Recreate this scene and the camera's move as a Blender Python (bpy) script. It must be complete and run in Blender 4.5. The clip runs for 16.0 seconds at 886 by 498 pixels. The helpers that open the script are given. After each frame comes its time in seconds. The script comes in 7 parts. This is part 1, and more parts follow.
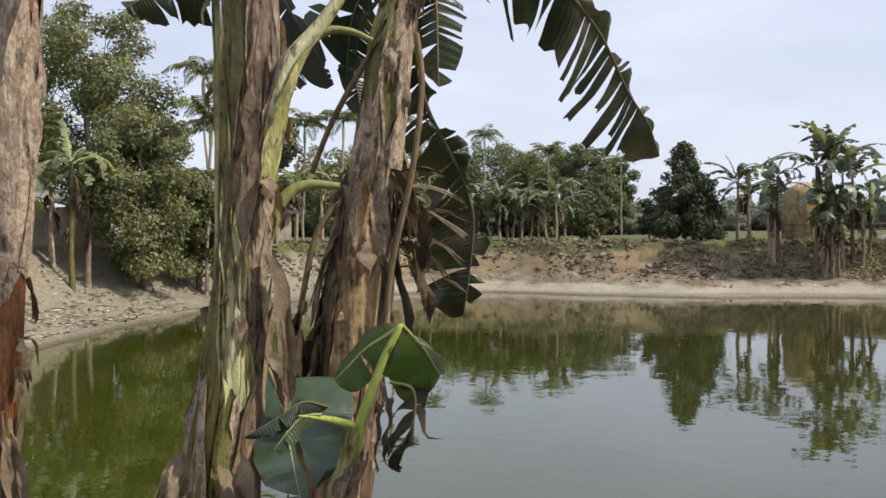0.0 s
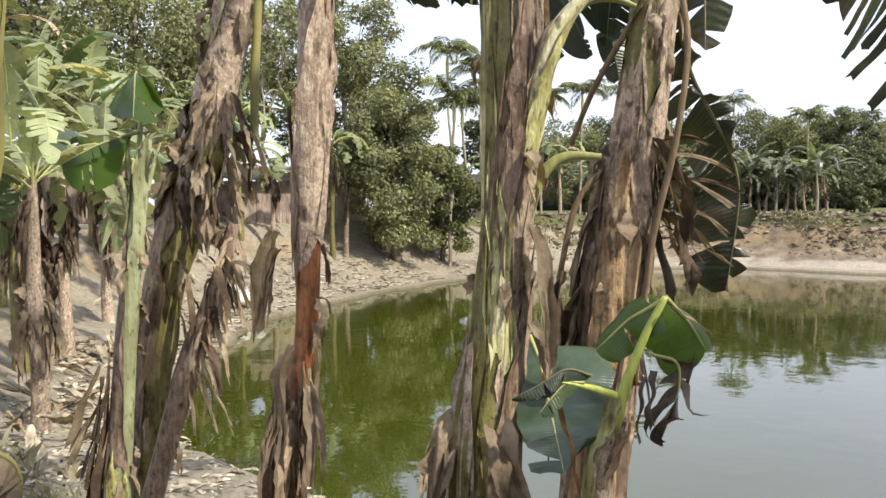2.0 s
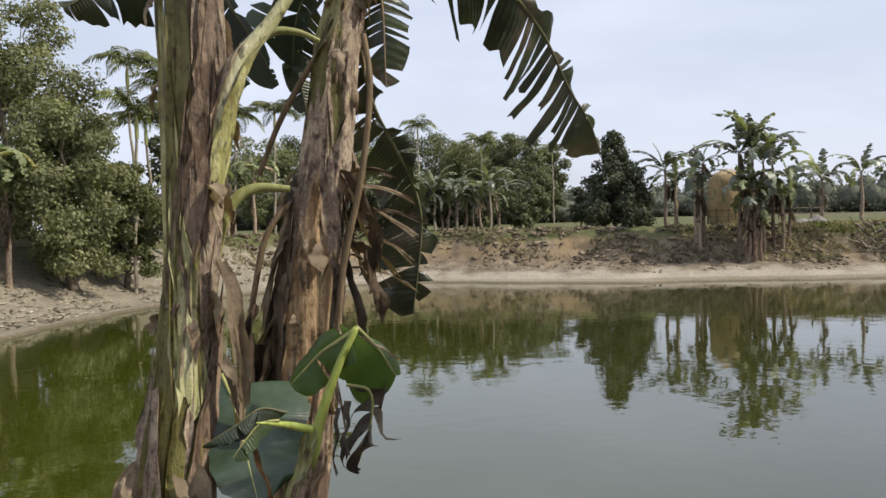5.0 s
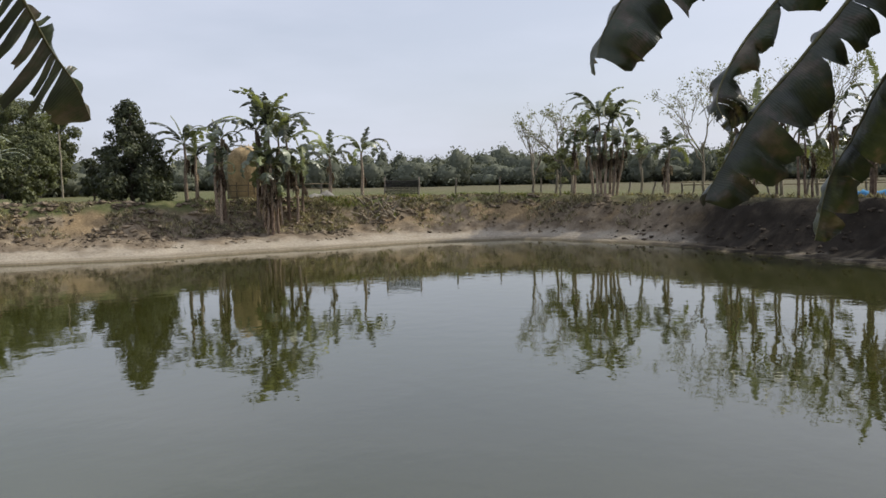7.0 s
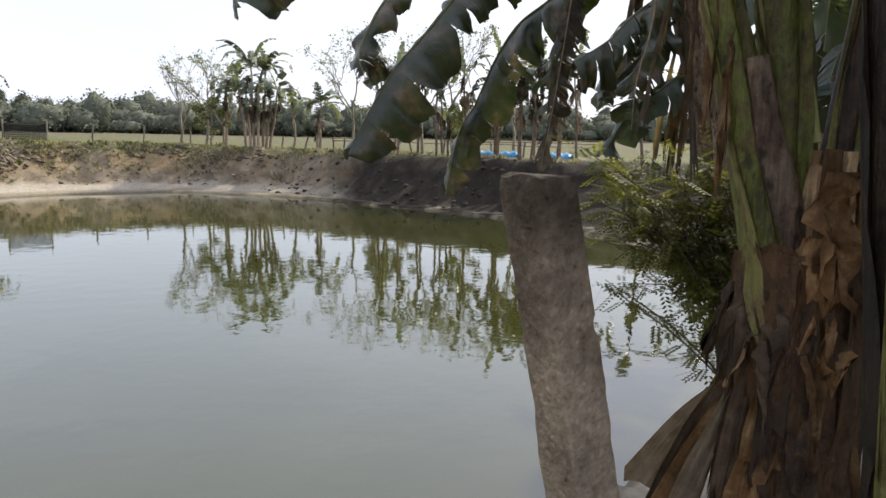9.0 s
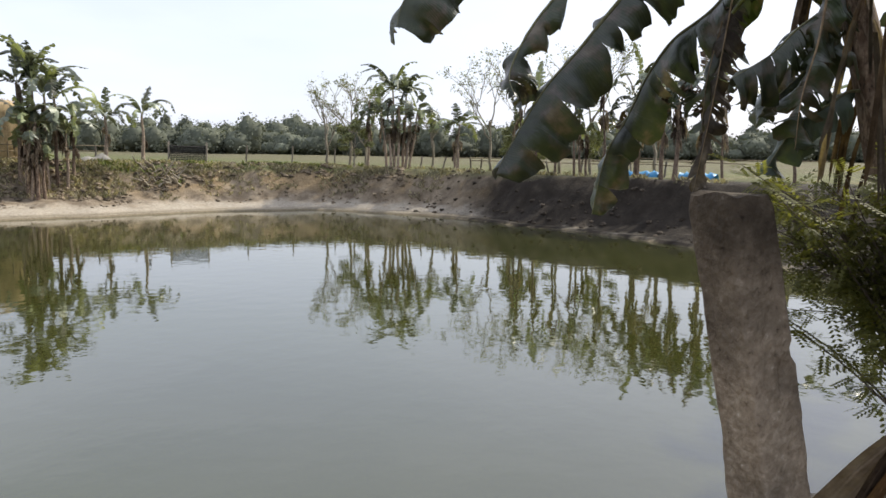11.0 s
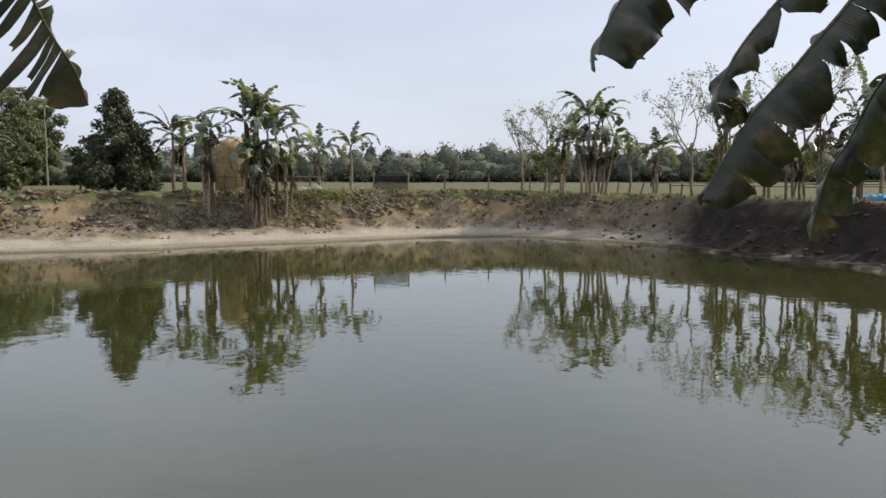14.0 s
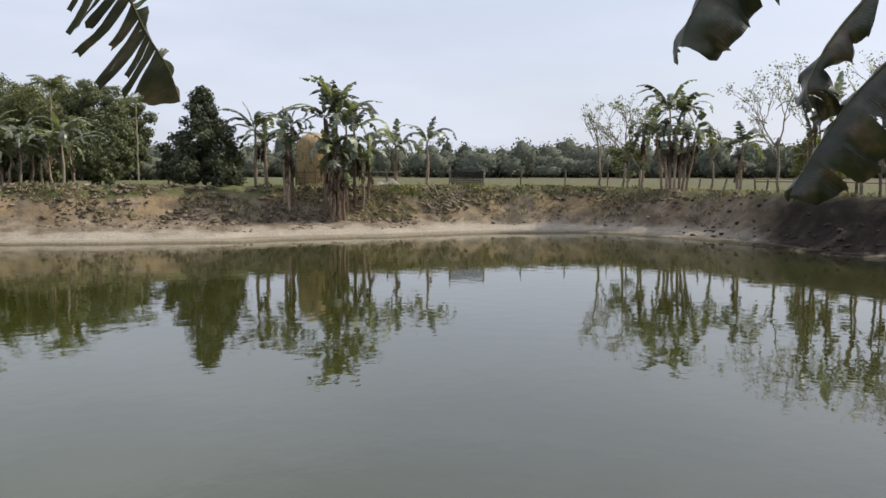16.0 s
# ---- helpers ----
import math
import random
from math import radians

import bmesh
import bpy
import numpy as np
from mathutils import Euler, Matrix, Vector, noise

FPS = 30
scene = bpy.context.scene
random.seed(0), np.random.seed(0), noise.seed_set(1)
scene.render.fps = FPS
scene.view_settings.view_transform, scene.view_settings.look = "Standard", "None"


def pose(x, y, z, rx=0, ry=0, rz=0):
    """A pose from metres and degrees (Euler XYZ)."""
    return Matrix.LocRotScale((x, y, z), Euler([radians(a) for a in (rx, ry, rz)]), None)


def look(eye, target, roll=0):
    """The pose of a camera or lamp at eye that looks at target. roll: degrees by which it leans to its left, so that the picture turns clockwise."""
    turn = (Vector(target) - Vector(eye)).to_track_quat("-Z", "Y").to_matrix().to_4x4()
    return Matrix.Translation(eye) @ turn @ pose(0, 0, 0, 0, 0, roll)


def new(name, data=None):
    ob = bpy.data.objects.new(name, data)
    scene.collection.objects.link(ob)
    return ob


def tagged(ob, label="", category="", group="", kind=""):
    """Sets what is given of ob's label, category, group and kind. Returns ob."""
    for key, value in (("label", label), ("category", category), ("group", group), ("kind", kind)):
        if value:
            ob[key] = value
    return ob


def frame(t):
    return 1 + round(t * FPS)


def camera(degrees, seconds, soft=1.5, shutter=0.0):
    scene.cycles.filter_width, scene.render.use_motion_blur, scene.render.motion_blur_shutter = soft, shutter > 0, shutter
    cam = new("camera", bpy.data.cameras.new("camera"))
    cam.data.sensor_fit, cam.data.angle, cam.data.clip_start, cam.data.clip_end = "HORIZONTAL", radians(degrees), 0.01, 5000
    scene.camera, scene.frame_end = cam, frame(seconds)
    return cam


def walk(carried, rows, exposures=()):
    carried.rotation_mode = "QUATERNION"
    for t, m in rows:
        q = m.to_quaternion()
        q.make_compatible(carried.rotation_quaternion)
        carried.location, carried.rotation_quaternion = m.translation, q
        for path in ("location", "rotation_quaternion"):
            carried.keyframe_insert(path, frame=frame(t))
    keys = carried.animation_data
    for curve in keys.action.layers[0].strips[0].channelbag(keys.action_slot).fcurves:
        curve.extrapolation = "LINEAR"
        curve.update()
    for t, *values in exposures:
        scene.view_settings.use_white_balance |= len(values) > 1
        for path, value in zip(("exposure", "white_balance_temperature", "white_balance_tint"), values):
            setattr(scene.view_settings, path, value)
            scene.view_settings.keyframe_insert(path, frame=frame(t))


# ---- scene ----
# ---- camera ----
cam = camera(59.2, 16.0, soft=1.55)
PATH = [
    (0, pose(0.012, 0.046, 2.480, 89.08, 0.42, 0.00)),
    (0.5, pose(-0.029, 0.025, 2.488, 90.44, 0.38, 11.31)),
    (1, pose(-0.057, 0.005, 2.482, 89.14, 0.61, 16.76)),
    (1.5, pose(-0.071, 0.000, 2.474, 87.65, 0.59, 18.30)),
    (2, pose(-0.067, 0.005, 2.472, 87.27, 0.49, 17.21)),
    (2.5, pose(-0.068, 0.010, 2.474, 87.83, 0.61, 16.26)),
    (3, pose(-0.071, 0.013, 2.474, 88.17, 0.58, 15.49)),
    (3.2, pose(-0.070, 0.013, 2.475, 88.04, 0.61, 15.01)),
    (5.3, pose(-0.040, 0.034, 2.520, 88.29, 0.80, -9.55)),
    (5.5, pose(-0.032, 0.037, 2.517, 88.56, 0.32, -12.87)),
    (6, pose(-0.009, 0.048, 2.521, 87.64, 0.82, -22.95)),
    (6.5, pose(-0.001, -0.025, 2.508, 87.40, 0.79, -30.69)),
    (7, pose(0.040, -0.043, 2.506, 85.60, 1.25, -38.79)),
    (7.5, pose(0.096, -0.080, 2.507, 85.55, -0.14, -48.33)),
    (8, pose(0.135, -0.082, 2.512, 85.83, -0.56, -60.15)),
    (8.5, pose(0.145, -0.066, 2.505, 84.93, -1.24, -65.15)),
    (9, pose(0.116, -0.056, 2.490, 82.15, -0.92, -63.63)),
    (9.5, pose(0.113, -0.037, 2.484, 82.29, -1.46, -58.70)),
    (9.7, pose(0.105, -0.038, 2.486, 82.97, -1.48, -57.69)),
    (11.8, pose(0.024, 0.045, 2.484, 83.04, -0.35, -53.02)),
    (12, pose(0.015, 0.042, 2.482, 83.10, -0.33, -53.11)),
    (12.5, pose(-0.008, 0.035, 2.484, 84.98, -1.18, -48.85)),
    (13, pose(0.001, 0.036, 2.483, 84.91, -1.07, -44.88)),
    (13.5, pose(0.004, 0.021, 2.490, 85.10, -0.40, -41.70)),
    (14, pose(0.006, 0.018, 2.495, 85.30, 0.10, -39.68)),
    (14.5, pose(0.009, 0.018, 2.493, 85.29, 0.28, -39.22)),
    (15, pose(0.013, 0.027, 2.494, 85.30, 0.21, -36.74)),
    (15.5, pose(-0.007, 0.019, 2.488, 84.95, 0.02, -34.57)),
    (16, pose(-0.013, 0.012, 2.487, 84.98, -0.04, -34.15)),
]
EXPOSURES = [(0, 0.15), (0.6, 0.58), (1.5, 0.75), (3.2, 0.73), (5.3, 0.02), (6.0, -0.14), (6.5, -0.26), (7.0, -0.1), (7.6, 0.12), (8.5, 0.34), (9.1, 0.58), (9.7, 0.6), (11.8, 0.30), (13.5, 0.03), (16, 0.05)]
walk(cam, PATH, EXPOSURES)

# ---- sky and sun ----
SUN_AZ, SUN_EL = 106.0, 43.0   # degrees clockwise from +y, and above the horizon
world = bpy.data.worlds.new("sky")
scene.world = world
world.use_nodes = True
wn, wl = world.node_tree.nodes, world.node_tree.links
wn.clear()
sky = wn.new("ShaderNodeTexSky")
sky.sky_type, sky.sun_disc = "NISHITA", False
sky.sun_elevation, sky.sun_rotation = radians(SUN_EL), radians(SUN_AZ)
sky.air_density, sky.dust_density, sky.ozone_density = 1.0, 3.0, 1.0
tc = wn.new("ShaderNodeTexCoord")
mp = wn.new("ShaderNodeMapping")
mp.inputs["Scale"].default_value = (1.6, 1.6, 6.0)
cn = wn.new("ShaderNodeTexNoise")
cn.inputs["Scale"].default_value, cn.inputs["Detail"].default_value = 1.3, 6
cr = wn.new("ShaderNodeMapRange")
cr.inputs[1].default_value, cr.inputs[2].default_value, cr.inputs[3].default_value, cr.inputs[4].default_value = 0.35, 0.7, 0.60, 0.88
veil = wn.new("ShaderNodeMix")
veil.data_type = "RGBA"
veil.inputs[7].default_value = (6.9, 7.3, 8.6, 1)
bg = wn.new("ShaderNodeBackground")
bg.inputs["Strength"].default_value = 0.118
out = wn.new("ShaderNodeOutputWorld")
wl.new(tc.outputs["Generated"], mp.inputs["Vector"])
wl.new(mp.outputs[0], cn.inputs["Vector"])
wl.new(cn.outputs[0], cr.inputs[0])
wl.new(cr.outputs[0], veil.inputs[0])
wl.new(sky.outputs[0], veil.inputs[6])
wl.new(veil.outputs[2], bg.inputs["Color"])
wl.new(bg.outputs[0], out.inputs["Surface"])

sun_data = bpy.data.lights.new("sun", "SUN")
sun_data.energy, sun_data.angle, sun_data.color = 3.9, radians(2.0), (1.0, 0.93, 0.80)
sun = new("sun", sun_data)
a, e = radians(SUN_AZ), radians(SUN_EL)
sun.matrix_world = look((60 * math.sin(a) * math.cos(e), 60 * math.cos(a) * math.cos(e), 60 * math.sin(e)), (0, 0, 0))


# ---- materials ----
def material(name, ramp, scale=5.0, stretch=(1, 1, 1), rough=0.7, bump=0.3, bump_scale=40.0, trans=0.0,
             island=0.0, each=0.0, spec=0.3, big=0.8, big_amount=0.35, veins=0.0, metallic=0.0):
    """A surface of two noises: a fine one through the colour ramp, a coarse one that lightens and darkens it.
    trans: light let through a leaf; island, each: variation from piece to piece; veins: cross ribs along the UV."""
    m = bpy.data.materials.new(name)
    m.use_nodes = True
    n, l = m.node_tree.nodes, m.node_tree.links
    n.clear()
    tex = n.new("ShaderNodeTexCoord")
    mapping = n.new("ShaderNodeMapping")
    mapping.inputs["Scale"].default_value = stretch
    l.new(tex.outputs["Object"], mapping.inputs["Vector"])
    fine = n.new("ShaderNodeTexNoise")
    fine.inputs["Scale"].default_value, fine.inputs["Detail"].default_value, fine.inputs["Roughness"].default_value = scale, 7, 0.62
    l.new(mapping.outputs[0], fine.inputs["Vector"])
    colour = n.new("ShaderNodeValToRGB")
    els = colour.color_ramp.elements
    while len(els) < len(ramp):
        els.new(0.5)
    for el, (p, c) in zip(els, ramp):
        el.position, el.color = p, (*c, 1)
    l.new(fine.outputs[0], colour.inputs[0])
    coarse = n.new("ShaderNodeTexNoise")
    coarse.inputs["Scale"].default_value, coarse.inputs["Detail"].default_value = big, 3
    l.new(tex.outputs["Object"], coarse.inputs["Vector"])
    level = n.new("ShaderNodeMapRange")
    level.inputs[1].default_value, level.inputs[2].default_value = 0.3, 0.7
    level.inputs[3].default_value, level.inputs[4].default_value = 1 - big_amount, 1 + big_amount
    l.new(coarse.outputs[0], level.inputs[0])
    value = level.outputs[0]
    for amount, node, socket in ((island, "ShaderNodeNewGeometry", "Random Per Island"), (each, "ShaderNodeObjectInfo", "Random")):
        if amount:
            info, rng, mul = n.new(node), n.new("ShaderNodeMapRange"), n.new("ShaderNodeMath")
            rng.inputs[3].default_value, rng.inputs[4].default_value = 1 - amount, 1 + amount
            mul.operation = "MULTIPLY"
            l.new(info.outputs[socket], rng.inputs[0])
            l.new(rng.outputs[0], mul.inputs[0])
            l.new(value, mul.inputs[1])
            value = mul.outputs[0]
    tint = n.new("ShaderNodeMix")
    tint.data_type, tint.blend_type = "RGBA", "MULTIPLY"
    tint.inputs[0].default_value = 1.0
    l.new(colour.outputs[0], tint.inputs[6])
    l.new(value, tint.inputs[7])
    base = tint.outputs[2]
    relief = n.new("ShaderNodeTexNoise")
    relief.inputs["Scale"].default_value, relief.inputs["Detail"].default_value = bump_scale, 5
    l.new(mapping.outputs[0], relief.inputs["Vector"])
    height = relief.outputs[0]
    if veins:
        wave = n.new("ShaderNodeTexWave")
        wave.inputs["Scale"].default_value, wave.inputs["Distortion"].default_value = veins, 0.6
        l.new(tex.outputs["UV"], wave.inputs["Vector"])
        both = n.new("ShaderNodeMath")
        both.operation = "MULTIPLY_ADD"
        both.inputs[1].default_value = 0.14
        l.new(wave.outputs["Fac"], both.inputs[0])
        l.new(height, both.inputs[2])
        height = both.outputs[0]
    bp = n.new("ShaderNodeBump")
    bp.inputs["Strength"].default_value, bp.inputs["Distance"].default_value = bump, 0.02
    l.new(height, bp.inputs["Height"])
    shader = n.new("ShaderNodeBsdfPrincipled")
    shader.inputs["Roughness"].default_value, shader.inputs["Metallic"].default_value = rough, metallic
    shader.inputs["Specular IOR Level"].default_value = spec
    l.new(base, shader.inputs["Base Color"])
    l.new(bp.outputs[0], shader.inputs["Normal"])
    end = n.new("ShaderNodeOutputMaterial")
    if trans:
        through_leaf, mix = n.new("ShaderNodeBsdfTranslucent"), n.new("ShaderNodeMixShader")
        glow = n.new("ShaderNodeMix")
        glow.data_type, glow.blend_type = "RGBA", "MULTIPLY"
        glow.inputs[0].default_value = 1.0
        glow.inputs[7].default_value = (1.5, 1.5, 0.7, 1)
        l.new(base, glow.inputs[6])
        l.new(glow.outputs[2], through_leaf.inputs["Color"])
        mix.inputs[0].default_value = trans
        l.new(shader.outputs[0], mix.inputs[1])
        l.new(through_leaf.outputs[0], mix.inputs[2])
        l.new(mix.outputs[0], end.inputs["Surface"])
    else:
        l.new(shader.outputs[0], end.inputs["Surface"])
    return m


LEAF = material("banana_leaf_green", [(0.25, (0.042, 0.064, 0.028)), (0.55, (0.072, 0.104, 0.044)), (0.8, (0.12, 0.15, 0.07))],
                6, rough=0.38, bump=0.25, bump_scale=30, trans=0.30, spec=0.5, veins=34, each=0.25, island=0.18)
LEAF_DARK = material("banana_leaf_dark_green", [(0.25, (0.022, 0.032, 0.019)), (0.6, (0.040, 0.056, 0.032)), (0.85, (0.08, 0.088, 0.052))],
                     5, rough=0.40, bump=0.3, bump_scale=30, trans=0.16, spec=0.5, veins=34, each=0.2, island=0.2)
LEAF_OLD = material("old_grey_banana_leaf", [(0.25, (0.016, 0.020, 0.012)), (0.45, (0.030, 0.042, 0.020)), (0.62, (0.055, 0.055, 0.036)), (0.8, (0.12, 0.108, 0.088))],
                    4, rough=0.42, bump=0.5, bump_scale=16, trans=0.18, spec=0.5, veins=30, each=0.2, island=0.25, big=2.5)
# darker copy of the old leaf; its shade against the sky is in the colour
LEAF_SHADE = material("shade_dark_banana_leaf", [(0.28, (0.010, 0.013, 0.006)), (0.42, (0.020, 0.031, 0.009)), (0.52, (0.032, 0.042, 0.014)), (0.60, (0.070, 0.056, 0.036)), (0.72, (0.13, 0.11, 0.085))],
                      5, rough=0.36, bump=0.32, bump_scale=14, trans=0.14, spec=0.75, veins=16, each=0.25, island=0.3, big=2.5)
LEAF_FRESH = material("banana_leaf_fresh_green", [(0.3, (0.045, 0.090, 0.016)), (0.6, (0.075, 0.130, 0.022)), (0.85, (0.12, 0.18, 0.04))],
                      5, rough=0.36, bump=0.2, bump_scale=30, trans=0.35, spec=0.5, veins=40, each=0.15)
LEAF_PALE = material("banana_leaf_dusty_green", [(0.25, (0.13, 0.16, 0.078)), (0.6, (0.23, 0.255, 0.130)), (0.85, (0.36, 0.365, 0.22))],
                     5, rough=0.5, bump=0.25, bump_scale=30, trans=0.2, veins=34, each=0.25, island=0.15)
LEAF_YELLOW = material("banana_leaf_yellowing", [(0.25, (0.14, 0.15, 0.06)), (0.6, (0.26, 0.24, 0.09)), (0.85, (0.36, 0.30, 0.14))],
                       5, rough=0.55, bump=0.3, bump_scale=30, trans=0.3, veins=34, each=0.25)
DRY = material("dry_banana_leaf", [(0.25, (0.10, 0.07, 0.048)), (0.5, (0.25, 0.19, 0.13)), (0.75, (0.42, 0.35, 0.26))],
               9, rough=0.8, bump=0.45, bump_scale=45, trans=0.15, veins=14, each=0.35, island=0.3)
DRY_DARK = material("dark_dead_banana_leaf", [(0.25, (0.022, 0.015, 0.010)), (0.5, (0.075, 0.050, 0.032)), (0.8, (0.20, 0.145, 0.095))],
                    9, rough=0.85, bump=0.45, bump_scale=45, trans=0.1, veins=14, each=0.3, island=0.3)
DRY_WARM = material("warm_brown_dead_banana_leaf", [(0.25, (0.06, 0.030, 0.012)), (0.5, (0.20, 0.108, 0.045)), (0.78, (0.44, 0.29, 0.155))],
                    14, (1, 1, 1), 0.8, 0.5, 60, trans=0.12, veins=26, each=0.35, island=0.3)
DEAD_GREY = material("withered_grey_brown_leaf", [(0.25, (0.020, 0.016, 0.013)), (0.5, (0.062, 0.050, 0.040)), (0.8, (0.15, 0.125, 0.10))],
                     9, rough=0.75, bump=0.5, bump_scale=40, trans=0.08, veins=14, each=0.3, island=0.3)
LEAF_GLOSS = material("glossy_broad_banana_leaf", [(0.25, (0.030, 0.055, 0.032)), (0.55, (0.055, 0.085, 0.052)), (0.8, (0.13, 0.15, 0.11))],
                      7, rough=0.26, bump=0.16, bump_scale=22, trans=0.12, spec=0.65, veins=36, each=0.1, big=3.0)
# lightened grey-green: sky sheen on the far leaves is partly in the colour
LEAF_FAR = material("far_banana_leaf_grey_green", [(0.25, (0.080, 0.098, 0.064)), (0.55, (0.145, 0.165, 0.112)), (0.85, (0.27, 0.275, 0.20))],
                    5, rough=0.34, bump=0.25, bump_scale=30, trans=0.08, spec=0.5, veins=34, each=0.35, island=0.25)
TREE_GROVE = material("foliage_grove", [(0.3, (0.082, 0.094, 0.048)), (0.6, (0.135, 0.148, 0.076)), (0.85, (0.21, 0.215, 0.12))], 3, rough=0.6, bump=0.1, trans=0.22, island=0.4, each=0.3)
RIB_DULL = material("dull_leaf_midrib", [(0.3, (0.09, 0.09, 0.045)), (0.7, (0.19, 0.18, 0.09))], 9, (6, 6, 1), 0.5, 0.2, 40, each=0.2)
RIB = material("leaf_midrib_yellow_green", [(0.3, (0.24, 0.25, 0.08)), (0.7, (0.40, 0.40, 0.17))], 9, (6, 6, 1), 0.42, 0.2, 40, each=0.2)
STALK_GREEN = material("fresh_leaf_stalk", [(0.3, (0.27, 0.34, 0.06)), (0.7, (0.46, 0.52, 0.14))], 9, (6, 6, 1), 0.4, 0.2, 40, each=0.15)
RIB_DRY = material("dry_leaf_midrib", [(0.3, (0.13, 0.09, 0.055)), (0.7, (0.30, 0.22, 0.13))], 9, (6, 6, 1), 0.8, 0.4, 40, each=0.3)


def stem_material(name, ramp, rough=0.7, patch=7.0, spec=0.3, fibre=0.45):
    """Banana stem skin: ragged patches of dried and green sheath, long fibres and dark flecks."""
    m = bpy.data.materials.new(name)
    m.use_nodes = True
    n, l = m.node_tree.nodes, m.node_tree.links
    n.clear()
    tex, info = n.new("ShaderNodeTexCoord"), n.new("ShaderNodeObjectInfo")
    shift = n.new("ShaderNodeVectorMath")
    shift.operation = "MULTIPLY_ADD"
    shift.inputs[1].default_value = (1, 1, 1)
    l.new(tex.outputs["Object"], shift.inputs[0])
    l.new(info.outputs["Random"], shift.inputs[2])

    def nz(stretch, scale, detail, rgh):
        mp_, t = n.new("ShaderNodeMapping"), n.new("ShaderNodeTexNoise")
        mp_.inputs["Scale"].default_value = stretch
        t.inputs["Scale"].default_value, t.inputs["Detail"].default_value, t.inputs["Roughness"].default_value = scale, detail, rgh
        l.new(shift.outputs[0], mp_.inputs["Vector"])
        l.new(mp_.outputs[0], t.inputs["Vector"])
        return t.outputs[0]

    def rng(x, a_, b_, c_, d_):
        t = n.new("ShaderNodeMapRange")
        for k, v in enumerate((a_, b_, c_, d_)):
            t.inputs[k + 1].default_value = v
        l.new(x, t.inputs[0])
        return t.outputs[0]

    def mul(x, y, blend=False):
        if blend:
            t = n.new("ShaderNodeMix")
            t.data_type, t.blend_type = "RGBA", "MULTIPLY"
            t.inputs[0].default_value = 1.0
            l.new(x, t.inputs[6])
            l.new(y, t.inputs[7])
            return t.outputs[2]
        t = n.new("ShaderNodeMath")
        t.operation = "MULTIPLY"
        l.new(x, t.inputs[0])
        l.new(y, t.inputs[1])
        return t.outputs[0]

    patches, fibres, flecks = nz((1, 1, 0.68), patch, 7, 0.72), nz((1, 1, 0.07), 60, 4, 0.6), nz((1, 1, 0.5), 38, 3, 0.5)
    colour = n.new("ShaderNodeValToRGB")
    els = colour.color_ramp.elements
    while len(els) < len(ramp):
        els.new(0.5)
    for el, (p, c) in zip(els, ramp):
        el.position, el.color = p, (*c, 1)
    l.new(patches, colour.inputs[0])
    value = mul(rng(fibres, 0.3, 0.7, 1 - fibre, 1 + fibre), rng(flecks, 0.32, 0.44, 0.35, 1.06))
    value = mul(value, rng(info.outputs["Random"], 0, 1, 0.8, 1.2))
    bp = n.new("ShaderNodeBump")
    bp.inputs["Strength"].default_value, bp.inputs["Distance"].default_value = 0.9, 0.02
    add = n.new("ShaderNodeMath")
    l.new(patches, add.inputs[0])
    l.new(mul(fibres, rng(flecks, 0, 1, 0.3, 0.5)), add.inputs[1])
    l.new(add.outputs[0], bp.inputs["Height"])
    sh, end = n.new("ShaderNodeBsdfPrincipled"), n.new("ShaderNodeOutputMaterial")
    sh.inputs["Roughness"].default_value, sh.inputs["Specular IOR Level"].default_value = rough, spec
    l.new(mul(colour.outputs[0], value, True), sh.inputs["Base Color"])
    l.new(bp.outputs[0], sh.inputs["Normal"])
    l.new(sh.outputs[0], end.inputs["Surface"])
    return m


STEM_TAN = stem_material("banana_stem_dry_tan", [(0.30, (0.060, 0.040, 0.034)), (0.39, (0.17, 0.12, 0.094)), (0.455, (0.38, 0.305, 0.22)), (0.50, (0.20, 0.145, 0.112)), (0.56, (0.33, 0.25, 0.18)), (0.61, (0.46, 0.39, 0.29)), (0.68, (0.25, 0.225, 0.11)), (0.78, (0.52, 0.45, 0.35))], 0.7, 9.0, 0.3, 0.24)
STEM_GREEN = stem_material("banana_stem_olive_green", [(0.30, (0.11, 0.075, 0.04)), (0.42, (0.20, 0.18, 0.06)), (0.50, (0.29, 0.28, 0.10)), (0.60, (0.40, 0.38, 0.19)), (0.72, (0.23, 0.22, 0.07))], 0.5, 8.0, 0.45, 0.4)
# near black: the canopy's shade on this stem is put into its colour
STEM_SHADED = stem_material("shade_dark_banana_sheath", [(0.30, (0.008, 0.006, 0.004)), (0.50, (0.020, 0.015, 0.009)), (0.62, (0.034, 0.024, 0.014)), (0.75, (0.055, 0.040, 0.024))], 0.55, 7.0, 0.3, 0.3)
STEM_OLIVE = stem_material("banana_stalk_dark_olive", [(0.30, (0.014, 0.010, 0.005)), (0.42, (0.048, 0.050, 0.008)), (0.50, (0.098, 0.108, 0.016)), (0.56, (0.066, 0.048, 0.014)), (0.66, (0.125, 0.128, 0.024)), (0.78, (0.175, 0.18, 0.036))], 0.5, 7.0, 0.4, 0.25)
STEM_PALE = stem_material("young_banana_stem_pale_green", [(0.30, (0.17, 0.15, 0.08)), (0.45, (0.22, 0.23, 0.12)), (0.58, (0.29, 0.31, 0.17)), (0.72, (0.38, 0.38, 0.26))], 0.5, 6.0, 0.4, 0.15)
